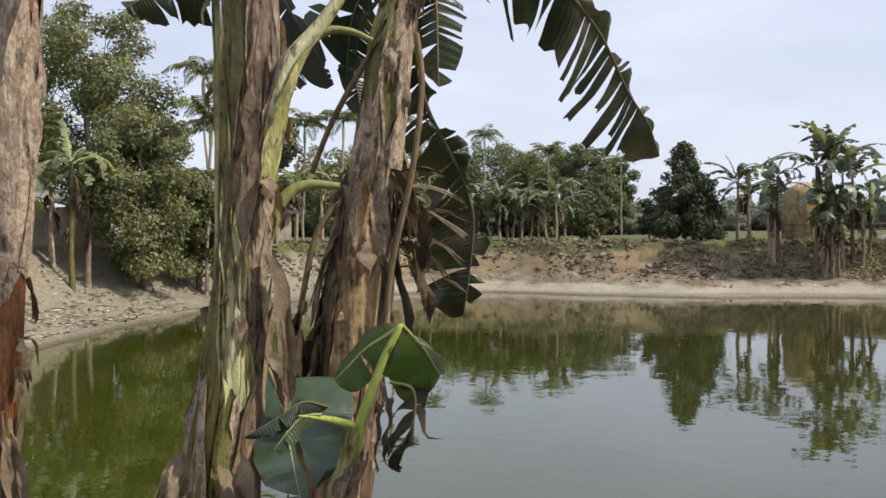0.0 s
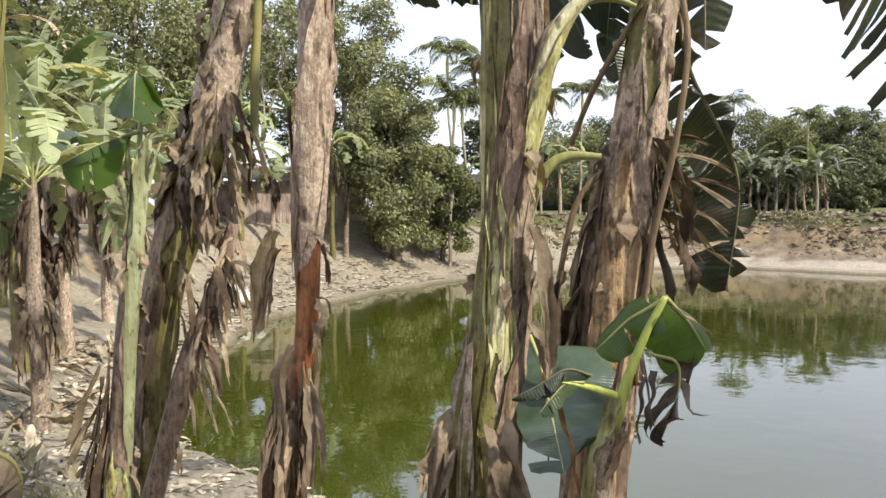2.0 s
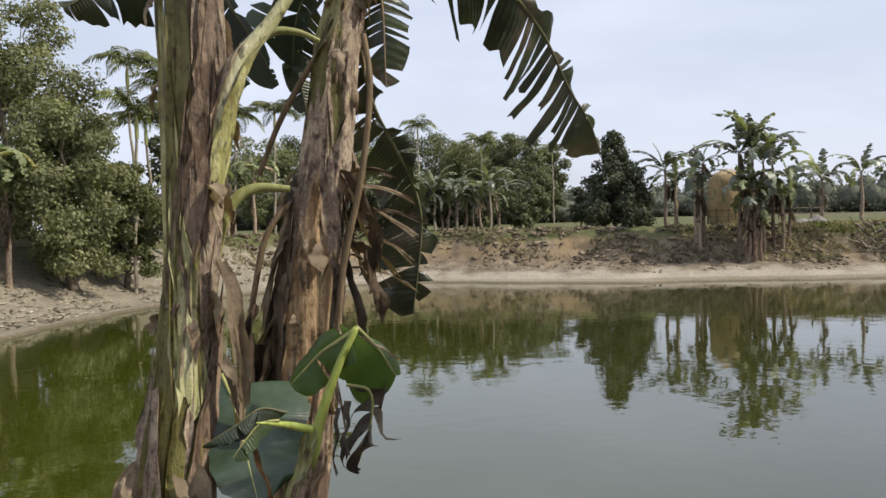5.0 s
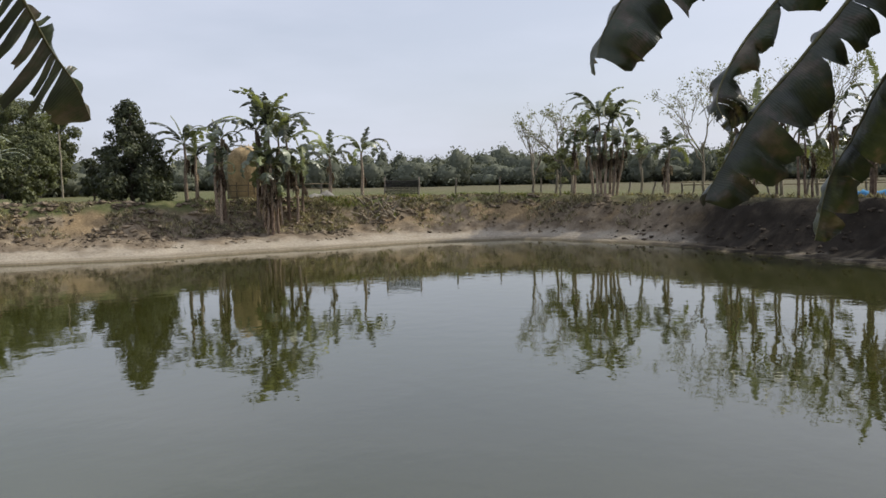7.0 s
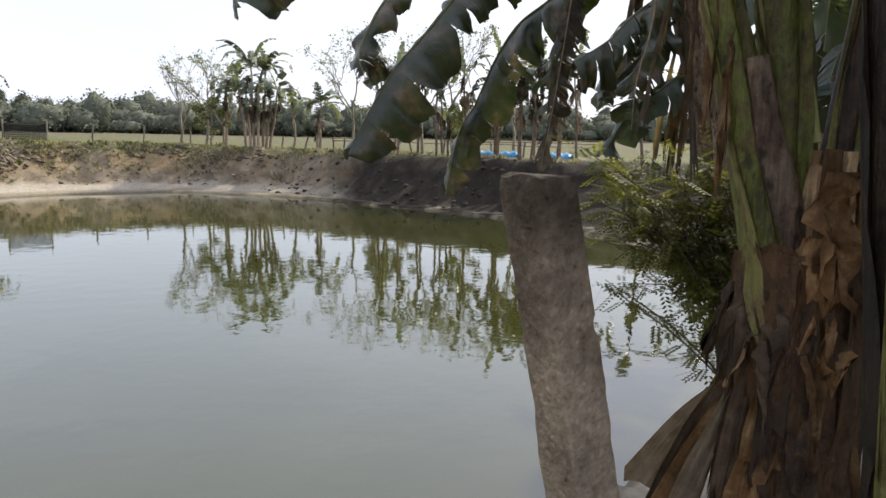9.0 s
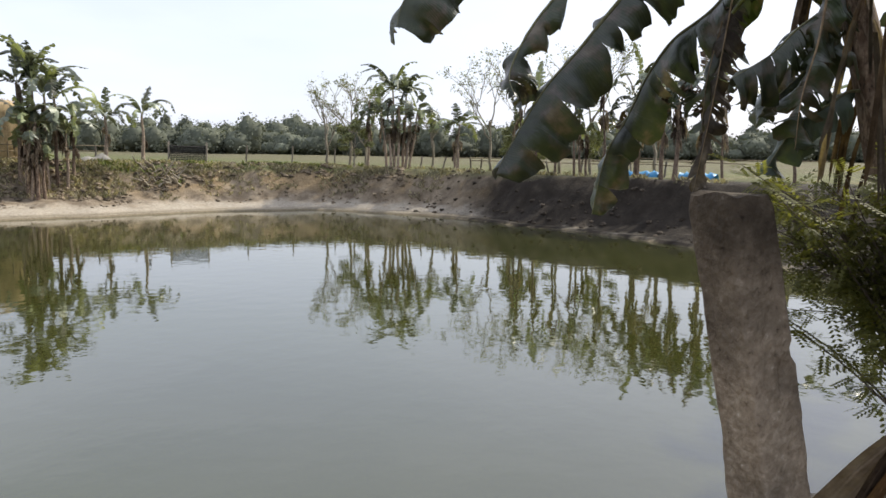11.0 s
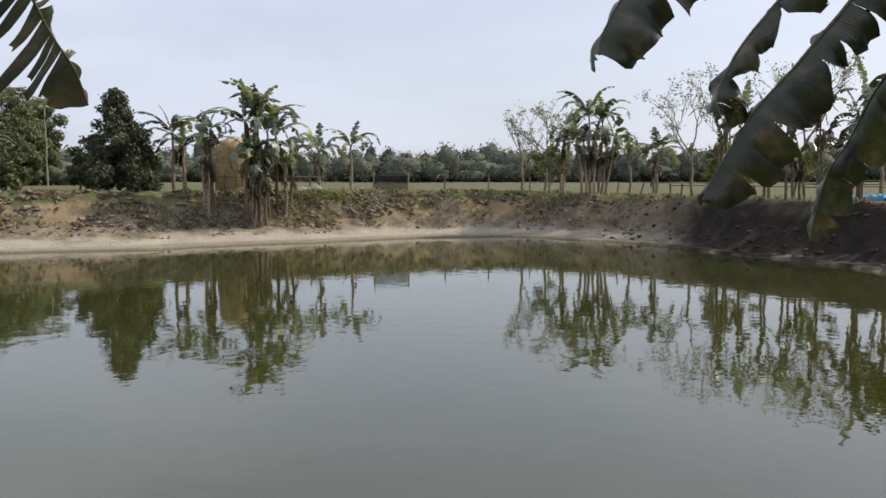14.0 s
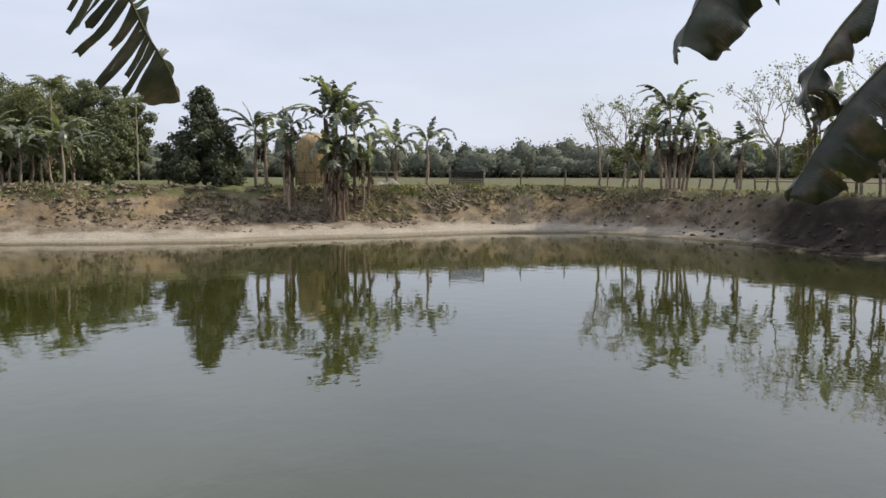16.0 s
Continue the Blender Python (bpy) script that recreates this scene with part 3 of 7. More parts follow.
def blade(geo, ctrl, width, fold=0.3, droop=0.5, tears=8, gap=0.25, seed=0, n=26, m=3, sides=(1.0, 1.0), sweep=0.35,
          hint=(0, 0, 1), ragged=0.15, start=0.12, crumple=0.0, blunt=2.6, vary=0.9, whole=0.97, notch=0.0):
    """The two halves of a banana leaf along a midrib: strips between the tears, each bent down on its own."""
    rng = random.Random(seed)
    pts = vecs(curve(ctrl, n))
    length = sum((pts[i + 1] - pts[i]).length for i in range(n))
    up = Vector(hint)

    def at(u):
        x = max(0.0, min(0.9999, u)) * n
        i = int(x)
        return pts[i].lerp(pts[i + 1], x - i), (pts[min(i + 2, n)] - pts[max(i - 1, 0)]).normalized()

    for side, share in ((1, sides[0]), (-1, sides[1])):
        if share <= 0:
            continue
        cuts = [start] + sorted(rng.uniform(start + 0.02, whole) for _ in range(tears)) + [1.0]
        last = 0.0
        for a0, a1 in zip(cuts, cuts[1:]):
            if a1 - a0 < 0.012:
                continue
            last = 0.6 * last + rng.uniform(-1, 1) * 0.5
            bend, long_ = droop * (1 + vary * last), 1 - ragged * rng.random() * 1.6
            open_ = min(0.92, gap * rng.uniform(0.2, 1.2)) if tears else 0.0
            k = max(2, int((a1 - a0) * n) + 1)
            mid = (a0 + a1) / 2
            rows, uvs = [], []
            for i in range(k + 1):
                u = a0 + (a1 - a0) * i / k
                wide = width * share * long_ * min(1.0, ((u - start * 0.6) / 0.16)) ** 0.7 * max(0.02, 1 - max(0.0, (u - 0.42) / 0.6) ** blunt) ** 0.6
                wide *= 1 + ragged * 0.4 * noise.noise((u * 40, seed * 1.7, side))
                row, ur = [], []
                p, t = at(u)
                for j in range(m + 1):
                    v = j / m
                    uu = mid + (u - mid) * (1 - open_ * max(0.0, v - notch) / (1 - notch))
                    p, t = at(uu)
                    s = t.cross(up)
                    if s.length < 0.05:
                        s = Vector((1, 0, 0))
                    s.normalize()
                    d = -(s.cross(t))
                    if j == 0:
                        q = p
                    else:
                        q = q + p - before
                        an = fold + bend * (v - 0.5 / m)
                        q = q + (s * side * math.cos(an) + d * math.sin(an) + t * sweep) * (wide / m)
                        if crumple:
                            q = q + Vector(noise.noise_vector((q * 9 + Vector((seed, 0, 0))))) * crumple
                    before = p
                    row.append(q)
                    ur.append((uu * length, side * v * 0.4))
                rows.append(row)
                uvs.append(ur)
            geo.grid(rows, uvs)
    return pts


def leaf(parent, ctrl, width, rib=0.014, mat=None, rib_mat=None, label="", name="leaf", rib_end=0.15, **kw):
    """A banana leaf: its blade, with the midrib as a part of it."""
    g = Geo()
    pts = blade(g, ctrl, width, **kw)
    lf = part(name, g, mat or LEAF, parent, label)
    g = Geo()
    k = len(pts) - 1
    g.tube(pts, [rib * (1 - (1 - rib_end) * i / k) for i in range(k + 1)], 6)
    part("midrib", g, rib_mat or (RIB_DULL if mat in (LEAF_DARK, LEAF_OLD, LEAF_SHADE, DRY_DARK, DRY) else RIB), lf)
    return lf


def rag(geo, start, way, length, width, seed, sag=1.0, folds=6):
    """A crumpled flap of dead leaf: it springs from the stem, drops, and ends in uneven tatters."""
    rng = random.Random(seed)
    p, d = Vector(start), Vector(way).normalized()
    n, m = 13, folds
    flat = Vector((d.x, d.y, 0.001)).normalized()
    turn = rng.uniform(-0.9, 0.9)
    side = Vector((-flat.y * math.cos(turn) + flat.x * math.sin(turn), flat.x * math.cos(turn) + flat.y * math.sin(turn), 0))
    path = [p.copy()]
    for i in range(n):
        d = (d + Vector((rng.uniform(-0.10, 0.10), rng.uniform(-0.10, 0.10), (-0.75 if i < 3 else -0.3) * sag))).normalized()
        p = p + d * (length / n)
        path.append(p.copy())
    curl, twist = rng.uniform(-0.9, 0.9), rng.uniform(-0.8, 0.8)
    reach = [max(0.25, 0.72 + 0.55 * noise.noise((j * 0.9, seed * 1.3, 5.0)) + rng.uniform(-0.12, 0.12)) for j in range(m + 1)]
    rows, uvs = [], []
    for i in range(n + 1):
        f = i / n
        row = []
        an = twist * f
        s = Vector((side.x * math.cos(an) - side.y * math.sin(an), side.x * math.sin(an) + side.y * math.cos(an), 0))
        for j in range(m + 1):
            v = j / m - 0.5
            x = min(0.9999, f * reach[j]) * n
            q = path[int(x)].lerp(path[int(x) + 1], x - int(x))
            t = (path[int(x) + 1] - path[int(x)]).normalized()
            b = s.cross(t)
            w = width * (0.45 + 0.75 * math.sin(math.pi * min(0.8, 0.12 + 0.7 * f))) * (1 + 0.3 * noise.noise((f * 6, seed, v)))
            bend = curl * (v * v * 2.2) + 0.55 * noise.noise((v * 3.0, f * 3.2, seed * 0.37)) + 0.28 * noise.noise((v * 7.5, f * 8.0, seed * 0.71))
            row.append(q + s * w * (v + 0.10 * noise.noise((f * 13, seed, j))) + b * w * bend)
        rows.append(row)
        uvs.append([(width * j / m, f * length) for j in range(m + 1)])
    geo.grid(rows, uvs)


def strip(geo, a, b, w0, w1, seed, sag=0.06, folds=5):
    """A long straight fibrous strip of dead leaf from a to b, pleated along its length, with a frayed end."""
    rng = random.Random(seed)
    a, b = Vector(a), Vector(b)
    t = (b - a).normalized()
    s = t.cross(Vector((rng.uniform(-0.3, 0.3) - 1, rng.uniform(-0.4, 0.4), 0.2))).normalized()
    d = s.cross(t)
    n, rows, uvs = 12, [], []
    tip = [1 - 0.22 * rng.random() for _ in range(folds + 1)]
    turn = rng.uniform(-0.5, 0.5)
    for i in range(n + 1):
        f = i / n
        w = w0 + (w1 - w0) * f ** 0.8
        row = []
        for j in range(folds + 1):
            v = j / folds - 0.5
            g_ = f * tip[j]
            q = a.lerp(b, g_) + Vector((0, 0, sag * math.sin(math.pi * g_)))
            an = turn * f
            q = q + (s * math.cos(an) + d * math.sin(an)) * w * v
            q = q + d * (w * 0.30 * (1 if j % 2 else -1) * (0.4 + noise.noise((j, f * 3, seed))) + 0.02 * noise.noise((f * 3, seed * 1.7, v)))
            row.append(q)
        rows.append(row)
        uvs.append([(w0 * j, f * (b - a).length) for j in range(folds + 1)])
    geo.grid(rows, uvs)


def sheath(geo, axis, u0, u1, ang, span, out=1.06, flare=0.0, seed=0):
    """A leaf base that wraps part of a banana stem from u0 to u1 of its axis (rows of x, y, z, radius)."""
    rng = random.Random(seed)
    n, m, rows, uvs = 14, 9, [], []
    k = len(axis) - 1
    for i in range(n + 1):
        f = i / n
        rows.append([])
        uvs.append([])
        for j in range(m + 1):
            g = j / m
            top = u1 + 0.09 * noise.noise((g * 3.2, seed, 0.3)) + 0.05 * noise.noise((g * 11, seed, 2.3)) + 0.22 * abs(g - 0.5) * (u0 - u1)
            foot = u0 + 0.06 * noise.noise((g * 3.2, seed, 4.3))
            x = max(0, min(0.9999, foot + (top - foot) * f)) * k
            a = axis[int(x)] + (axis[min(int(x) + 1, k)] - axis[int(x)]) * (x - int(x))
            narrow = 1 - 0.5 * f ** 2
            an = ang + (g - 0.5) * span * narrow * (1 + 0.55 * noise.noise((f * 4.5, seed * 0.7, 9.0 if g > 0.5 else 3.0))) + 0.9 * (f - 0.4) * math.sin(seed * 1.7) + 0.22 * noise.noise((f * 3.5, seed, g))
            r = a[3] * out * (1 + 0.05 * noise.noise((g * 5, f * 4, seed))) + flare * f ** 3 + 0.006 * rng.random() * f
            if j in (0, m):
                r += 0.006 + 0.02 * abs(noise.noise((f * 5, seed, j)))
            rows[-1].append(Vector((a[0] + math.cos(an) * r, a[1] + math.sin(an) * r, a[2])))
            uvs[-1].append((f, g))
    geo.grid(rows, uvs)


def peelings(parent, ax, count, seed, u0=0.05, u1=0.85, mat=None, big=1.0):
    """Small curling strips that peel off a stem, too many to count."""
    rng = random.Random(seed)
    g, k = Geo(), len(ax) - 1
    for i in range(count):
        x = rng.uniform(u0, u1) * k
        q = ax[int(x)]
        an = rng.uniform(0, 6.28)
        d = Vector((math.cos(an), math.sin(an), 0))
        rag(g, Vector(q[:3]) + d * q[3] * 1.02, (d.x * 0.5, d.y * 0.5, -0.3 if rng.random() < 0.6 else 0.8), rng.uniform(0.06, 0.24) * big, rng.uniform(0.015, 0.05) * big, seed * 50 + i, 1.0, 3)
    return tagged(part("peeling_bark", g, mat or DRY, parent), kind="stuff")


def stem_axis(ctrl, n=36):
    """Rows of x, y, z, radius, sampled from the control rows."""
    return curve(ctrl, n)


def pseudostem(parent, ctrl, mat, sheaths, seed=0, lump=0.12):
    """A near banana stem: the core and the overlapping leaf bases round it, each (u0, u1, angle, span, out, flare, material)."""
    ax = stem_axis(ctrl)
    g = Geo()
    g.tube(vecs(ax), [a[3] for a in ax], 22, lump, seed)
    core = part("stem", g, mat, parent)
    for i, (u0, u1, ang, span, out, flare, mt) in enumerate(sheaths):
        g = Geo()
        sheath(g, ax, u0, u1, radians(ang), radians(span), out, flare, seed * 31 + i)
        part("leaf_sheath", g, mt, parent)
    return ax


# ---- the lie of the land ----
MID = Vector((9.0, 17.0))
SHORE = [(-5.5, 7.3), (-7.35, 10.8), (-8.7, 14.0), (-9.3, 18.4), (-8.9, 22.0), (-7.9, 26.0), (-5.7, 30.2), (-2.0, 33.6), (2.0, 34.7), (6.0, 32.4),
         (10.4, 30.6), (17.0, 29.4), (22.5, 29.0), (26.4, 27.2), (27.3, 21.5), (25.6, 15.4), (24.2, 10.0), (21.7, 6.6), (19.5, 4.2), (17.0, 2.4), (13.0, 1.1),
         (9.0, 0.45), (7.0, 0.45), (6.4, 0.7), (6.0, 1.15), (5.0, 1.2), (4.3, 1.5), (3.7, 2.8), (2.4, 4.2), (0.0, 5.1), (-2.6, 5.7), (-4.3, 6.4)]
_s = sorted((math.atan2(y - MID.y, x - MID.x), math.hypot(x - MID.x, y - MID.y)) for x, y in SHORE)
_sa = np.array([_s[-1][0] - 2 * math.pi] + [q[0] for q in _s] + [_s[0][0] + 2 * math.pi])
_sr = np.array([_s[-1][1]] + [q[1] for q in _s] + [_s[0][1]])
# bank profile by bearing from the middle of the pond: beach width and height, crest distance and height
_pa = np.radians([-180, -160, -118, -60, -25, 0, 35, 60, 90, 130, 170, 180])
_pv = np.array([(2.2, .5, 5, 2.1), (2.5, .7, 6, 1.9), (3, .75, 9, 1.2), (3, .7, 8, 1.4), (1.2, .2, 3.3, 1.72), (1.2, .2, 3.2, 1.78), (2.0, .34, 4.6, 1.95),
                (3.3, .42, 6.2, 2.05), (3.4, .55, 6.3, 2.12), (2.4, .5, 5.2, 2.15), (2.2, .5, 5, 2.1), (2.2, .5, 5, 2.1)])


def land(x, y):
    """Height of the ground at a place."""
    dx, dy = x - MID.x, y - MID.y
    th = math.atan2(dy, dx)
    s = math.hypot(dx, dy) - float(np.interp(th, _sa, _sr))
    s += 0.35 * noise.noise((x * 0.35, y * 0.35, 0.0)) + 0.18 * noise.noise((x * 1.1, y * 1.1, 3.0))
    s1, z1, s2, z2 = (float(np.interp(th, _pa, _pv[:, i])) for i in range(4))
    if s < 0:
        return max(-1.2, s * 0.25) - 0.02
    if s < s1:
        z = z1 * (s / s1) ** 0.9
    elif s < s2:
        f = (s - s1) / (s2 - s1)
        z = z1 + (z2 - z1) * (f * 0.35 + 0.65 * f * f * (3 - 2 * f))
    else:
        z = z2
    if s > 0:
        for at_, rise in ((1.1, 0.12), (2.3, 0.16)):
            f = max(0.0, min(1.0, (s - at_ - 0.6 * noise.noise((x * 0.45, y * 0.45, at_))) / 0.15))
            z += rise * (f - 1) * min(1.0, s / 0.8) * 0.6 + rise * 0.3
    if s > 8:
        z += 0.009 * (min(s, 200) - 8)
    rough = min(1.0, s / 2.5)
    bank = max(0.0, 1 - abs(s - (s1 + s2) / 2) / (s2 - s1))
    z += rough * (0.05 + 0.16 * bank) * noise.fractal((x * 0.8, y * 0.8, 1.0), 0.8, 2.0, 5)
    z += rough * (0.02 + 0.05 * bank) * noise.noise((x * 2.6, y * 2.6, 7.0))
    return z


def on_land(x, y, dz=0.0):
    return Vector((x, y, land(x, y) + dz))


def polar(az, r, dz=0.0):
    """A place on the ground: az degrees to the left of +y, r metres from the origin."""
    return on_land(-math.sin(radians(az)) * r, math.cos(radians(az)) * r, dz)


def build_ground():
    g = Geo()
    steps = [-14, -8, -4, -2, -1, -0.5, -0.2, 0, 0.2] + [0.2 + 0.2 * i for i in range(1, 52)] + [11, 12, 13.5, 15, 17, 20, 24, 30, 40, 60, 90, 140, 220, 400, 800, 1600, 3000]
    nth, rows = 620, []
    for i in range(nth):
        th = -math.pi + 2 * math.pi * i / nth
        r0 = float(np.interp(th, _sa, _sr))
        row = []
        for s in steps:
            x, y = MID.x + math.cos(th) * (r0 + s), MID.y + math.sin(th) * (r0 + s)
            row.append((x, y, land(x, y) if s > -9 else -1.3))
        rows.append(row)
    rows.append(rows[0])
    rows = [r[::-1] for r in rows]
    g.grid(rows)
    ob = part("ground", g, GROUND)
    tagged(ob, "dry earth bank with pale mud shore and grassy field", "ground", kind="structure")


build_ground()
g = Geo()
g.grid([[(-16 + 54 * i / 12, -10 + 52 * j / 12, 0.0) for j in range(13)][::-1] for i in range(13)])
tagged(part("water", g, WATER), "still murky green pond water", "water", kind="structure")


# ---- plants: makers ----
def foliage(geo, blobs, count, size, seed, long=1.7, stray=0.18):
    """Many small leaves scattered through egg-shaped clumps (x, y, z, rx, ry, rz), thicker towards their skin."""
    rs = np.random.RandomState(seed)
    b = np.array(blobs, dtype=float)
    vol = (b[:, 3] * b[:, 4] * b[:, 5]) ** 0.75
    which = rs.choice(len(b), count, p=vol / vol.sum())
    d = rs.normal(size=(count, 3))
    d /= np.linalg.norm(d, axis=1)[:, None]
    rad = rs.uniform(0.35, 1.0, count) ** 0.5 * (1 + stray * rs.normal(size=count))
    c = b[which, :3] + d * b[which, 3:] * rad[:, None]
    nrm = d + rs.normal(size=(count, 3)) * 0.7 + [0, 0, 0.35]
    nrm /= np.linalg.norm(nrm, axis=1)[:, None]
    t = np.cross(nrm, rs.normal(size=(count, 3)))
    t /= np.linalg.norm(t, axis=1)[:, None]
    s = np.cross(nrm, t)
    w = (size * rs.uniform(0.6, 1.4, count))[:, None]
    quads = np.stack([c - t * w * long * 0.5, c + s * w * 0.45 + nrm * w * 0.1, c + t * w * long * 0.5, c - s * w * 0.45 + nrm * w * 0.1], 1).reshape(-1, 3)
    k = len(geo.v)
    geo.v.extend(map(tuple, quads.tolist()))
    geo.f.extend((k + 4 * i, k + 4 * i + 1, k + 4 * i + 2, k + 4 * i + 3) for i in range(count))
    geo.uv.extend([(0, 0), (1, 0), (1, 1), (0, 1)] * count)


def limb(geo, a, b, r0, r1, seed, n=6, wig=0.12, sides=7):
    rng = random.Random(seed)
    ln = (b - a).length
    pts = [a.lerp(b, i / n) + (Vector((rng.uniform(-1, 1), rng.uniform(-1, 1), rng.uniform(-0.5, 0.5))) * wig * ln * 0.5 if 0 < i < n else Vector((0, 0, 0))) for i in range(n + 1)]
    geo.tube(pts, [r0 + (r1 - r0) * i / n for i in range(n + 1)], sides)


def tree(base, height, wide, low, seed, mat, leaves=5000, size=0.16, trunk=0.14, shape="round", clumps=16, label="", bark=None, name="tree", group=""):
    """A broad-leaved tree: trunk and limbs, and a crown of clumps of leaves."""
    rng = random.Random(seed)
    base = Vector(base)
    t = thing(name, base, label, "tree", group)
    g = Geo()
    top = base + Vector((rng.uniform(-0.1, 0.1) * wide, rng.uniform(-0.1, 0.1) * wide, height * 0.86))
    limb(g, base - Vector((0, 0, 0.15)), top, trunk, trunk * 0.25, seed, 9, 0.05, 9)
    blobs = []
    for i in range(clumps):
        f = (i + 0.5) / clumps
        z = low + (height * 0.93 - low) * f
        if shape == "cone":
            reach = wide * 0.5 * (min(1.0, 0.85 + 1.2 * f) * (1 - f) ** 0.55 + 0.12)
        elif shape == "tall":
            reach = wide * 0.5 * (0.55 + 0.45 * math.sin(math.pi * f))
        else:
            reach = wide * 0.5 * (0.45 + 0.55 * math.sin(math.pi * (0.12 + 0.8 * f)))
        an = i * 2.4 + rng.uniform(-0.5, 0.5)
        d = reach * rng.uniform(0.25, 0.95)
        r = max(0.3, reach * rng.uniform(0.22, 0.46))
        c = base + Vector((math.cos(an) * d, math.sin(an) * d, z))
        blobs.append((c.x, c.y, c.z, r, r, r * rng.uniform(0.55, 0.85)))
        f2 = min(0.95, max(0.12, (z - 0.25 * height) / height))
        limb(g, base.lerp(top, f2), c, trunk * 0.34 * (1 - 0.5 * f), 0.012, seed * 7 + i, 5, 0.14, 6)
    part("trunk", g, bark or BARK, t)
    g = Geo()
    foliage(g, blobs, leaves, size, seed)
    part("crown", g, mat, t)
    return t


def bare_tree(base, height, wide, seed, mat, leaves=900, size=0.09, label="", bark=None, trunk=0.09):
    """A thin tree with open twigs and few leaves."""
    rng = random.Random(seed)
    base = Vector(base)
    t = thing("tree", base, label, "tree")
    g, tips = Geo(), []

    def grow(a, way, ln, r, depth, s):
        b = a + way * ln
        limb(g, a, b, r, r * 0.6, s, 4 if depth < 3 else 2, 0.10, 5 if depth < 2 else 3)
        if depth >= 2:
            tips.append(b)
        if depth == 5:
            return
        for i in range(3 if depth < 3 else 2):
            w = (way + Vector((rng.uniform(-1, 1) * wide, rng.uniform(-1, 1) * wide, rng.uniform(-0.15, 0.55)))).normalized()
            grow(a.lerp(b, rng.uniform(0.55, 1.0)), w, ln * rng.uniform(0.55, 0.75), r * 0.55, depth + 1, s * 3 + i + 1)

    grow(base - Vector((0, 0, 0.15)), Vector((rng.uniform(-0.1, 0.1), rng.uniform(-0.1, 0.1), 1)).normalized(), height * 0.42, trunk, 0, seed)
    part("trunk", g, bark or BARK_PALE, t)
    g = Geo()
    foliage(g, [(p.x, p.y, p.z, 0.22, 0.22, 0.15) for p in tips], leaves, size, seed)
    part("crown", g, mat, t)
    return t


def banana(base, h, length, leaves, elev, arch, dead, seed, mats, width=0.26, lean=(0, 0), r=0.09, label="", group="", stem_mat=None, upright=1, n=12, name="banana_plant"):
    """A whole banana plant: stem, crown of torn leaves and the dead ones that hang round the stem."""
    rng = random.Random(seed)
    base = Vector(base)
    t = thing(name, base, label or "banana plant with torn drooping leaves on the earth bank", "banana plant", group)
    top = base + Vector((lean[0], lean[1], h))
    g = Geo()
    pts = [base.lerp(top, i / 8) + Vector((math.sin(i * 0.9 + seed) * 0.02, math.cos(i * 1.1 + seed) * 0.02, -0.12 if i == 0 else 0)) for i in range(9)]
    g.tube(pts, [r * (1.15 - 0.6 * i / 8) for i in range(9)], 10, 0.18, seed)
    part("stem", g, stem_mat or STEM_TAN, t)
    leaves += 2
    for i in range(leaves + upright):
        an = i * 2.39996 + rng.uniform(-0.4, 0.4) + seed
        e0 = elev + rng.uniform(-0.5, 0.3) if i < leaves else 1.4
        ar = arch * rng.uniform(0.6, 1.3) if i < leaves else 0.25
        ln = length * rng.uniform(0.85, 1.15) * (1 if i < leaves else 0.7)
        p = top - Vector((0, 0, rng.uniform(0, 0.15)))
        ctrl = [tuple(p)]
        for k in range(4):
            e = e0 - ar * k / 3 * (1 + 0.25 * k)
            p = p + Vector((math.cos(an) * math.cos(e), math.sin(an) * math.cos(e), math.sin(e))) * ln / 4
            ctrl.append(tuple(p))
        leaf(t, ctrl, width * rng.uniform(0.8, 1.15), 0.013, mats[i % len(mats)], fold=rng.uniform(-0.1, 0.35), droop=rng.uniform(0.2, 0.7),
             tears=rng.randint(8, 16), gap=0.42, seed=seed * 13 + i, n=n, m=2, ragged=0.4, vary=1.0)
    for i in range(dead):
        g = Geo()
        an = rng.uniform(0, 6.28)
        z = rng.uniform(0.45, 1.0)
        p = base.lerp(top, z)
        for k in range(4):
            rag(g, p + Vector((math.cos(an), math.sin(an), 0)) * r * 0.7, (math.cos(an) * 0.9, math.sin(an) * 0.9, 0.2 - k * 0.3), h * rng.uniform(0.14, 0.34), rng.uniform(0.04, 0.15), seed * 17 + i * 3 + k)
        part("dead_leaf", g, DRY if rng.random() < 0.6 else DRY_DARK, t)
    return t


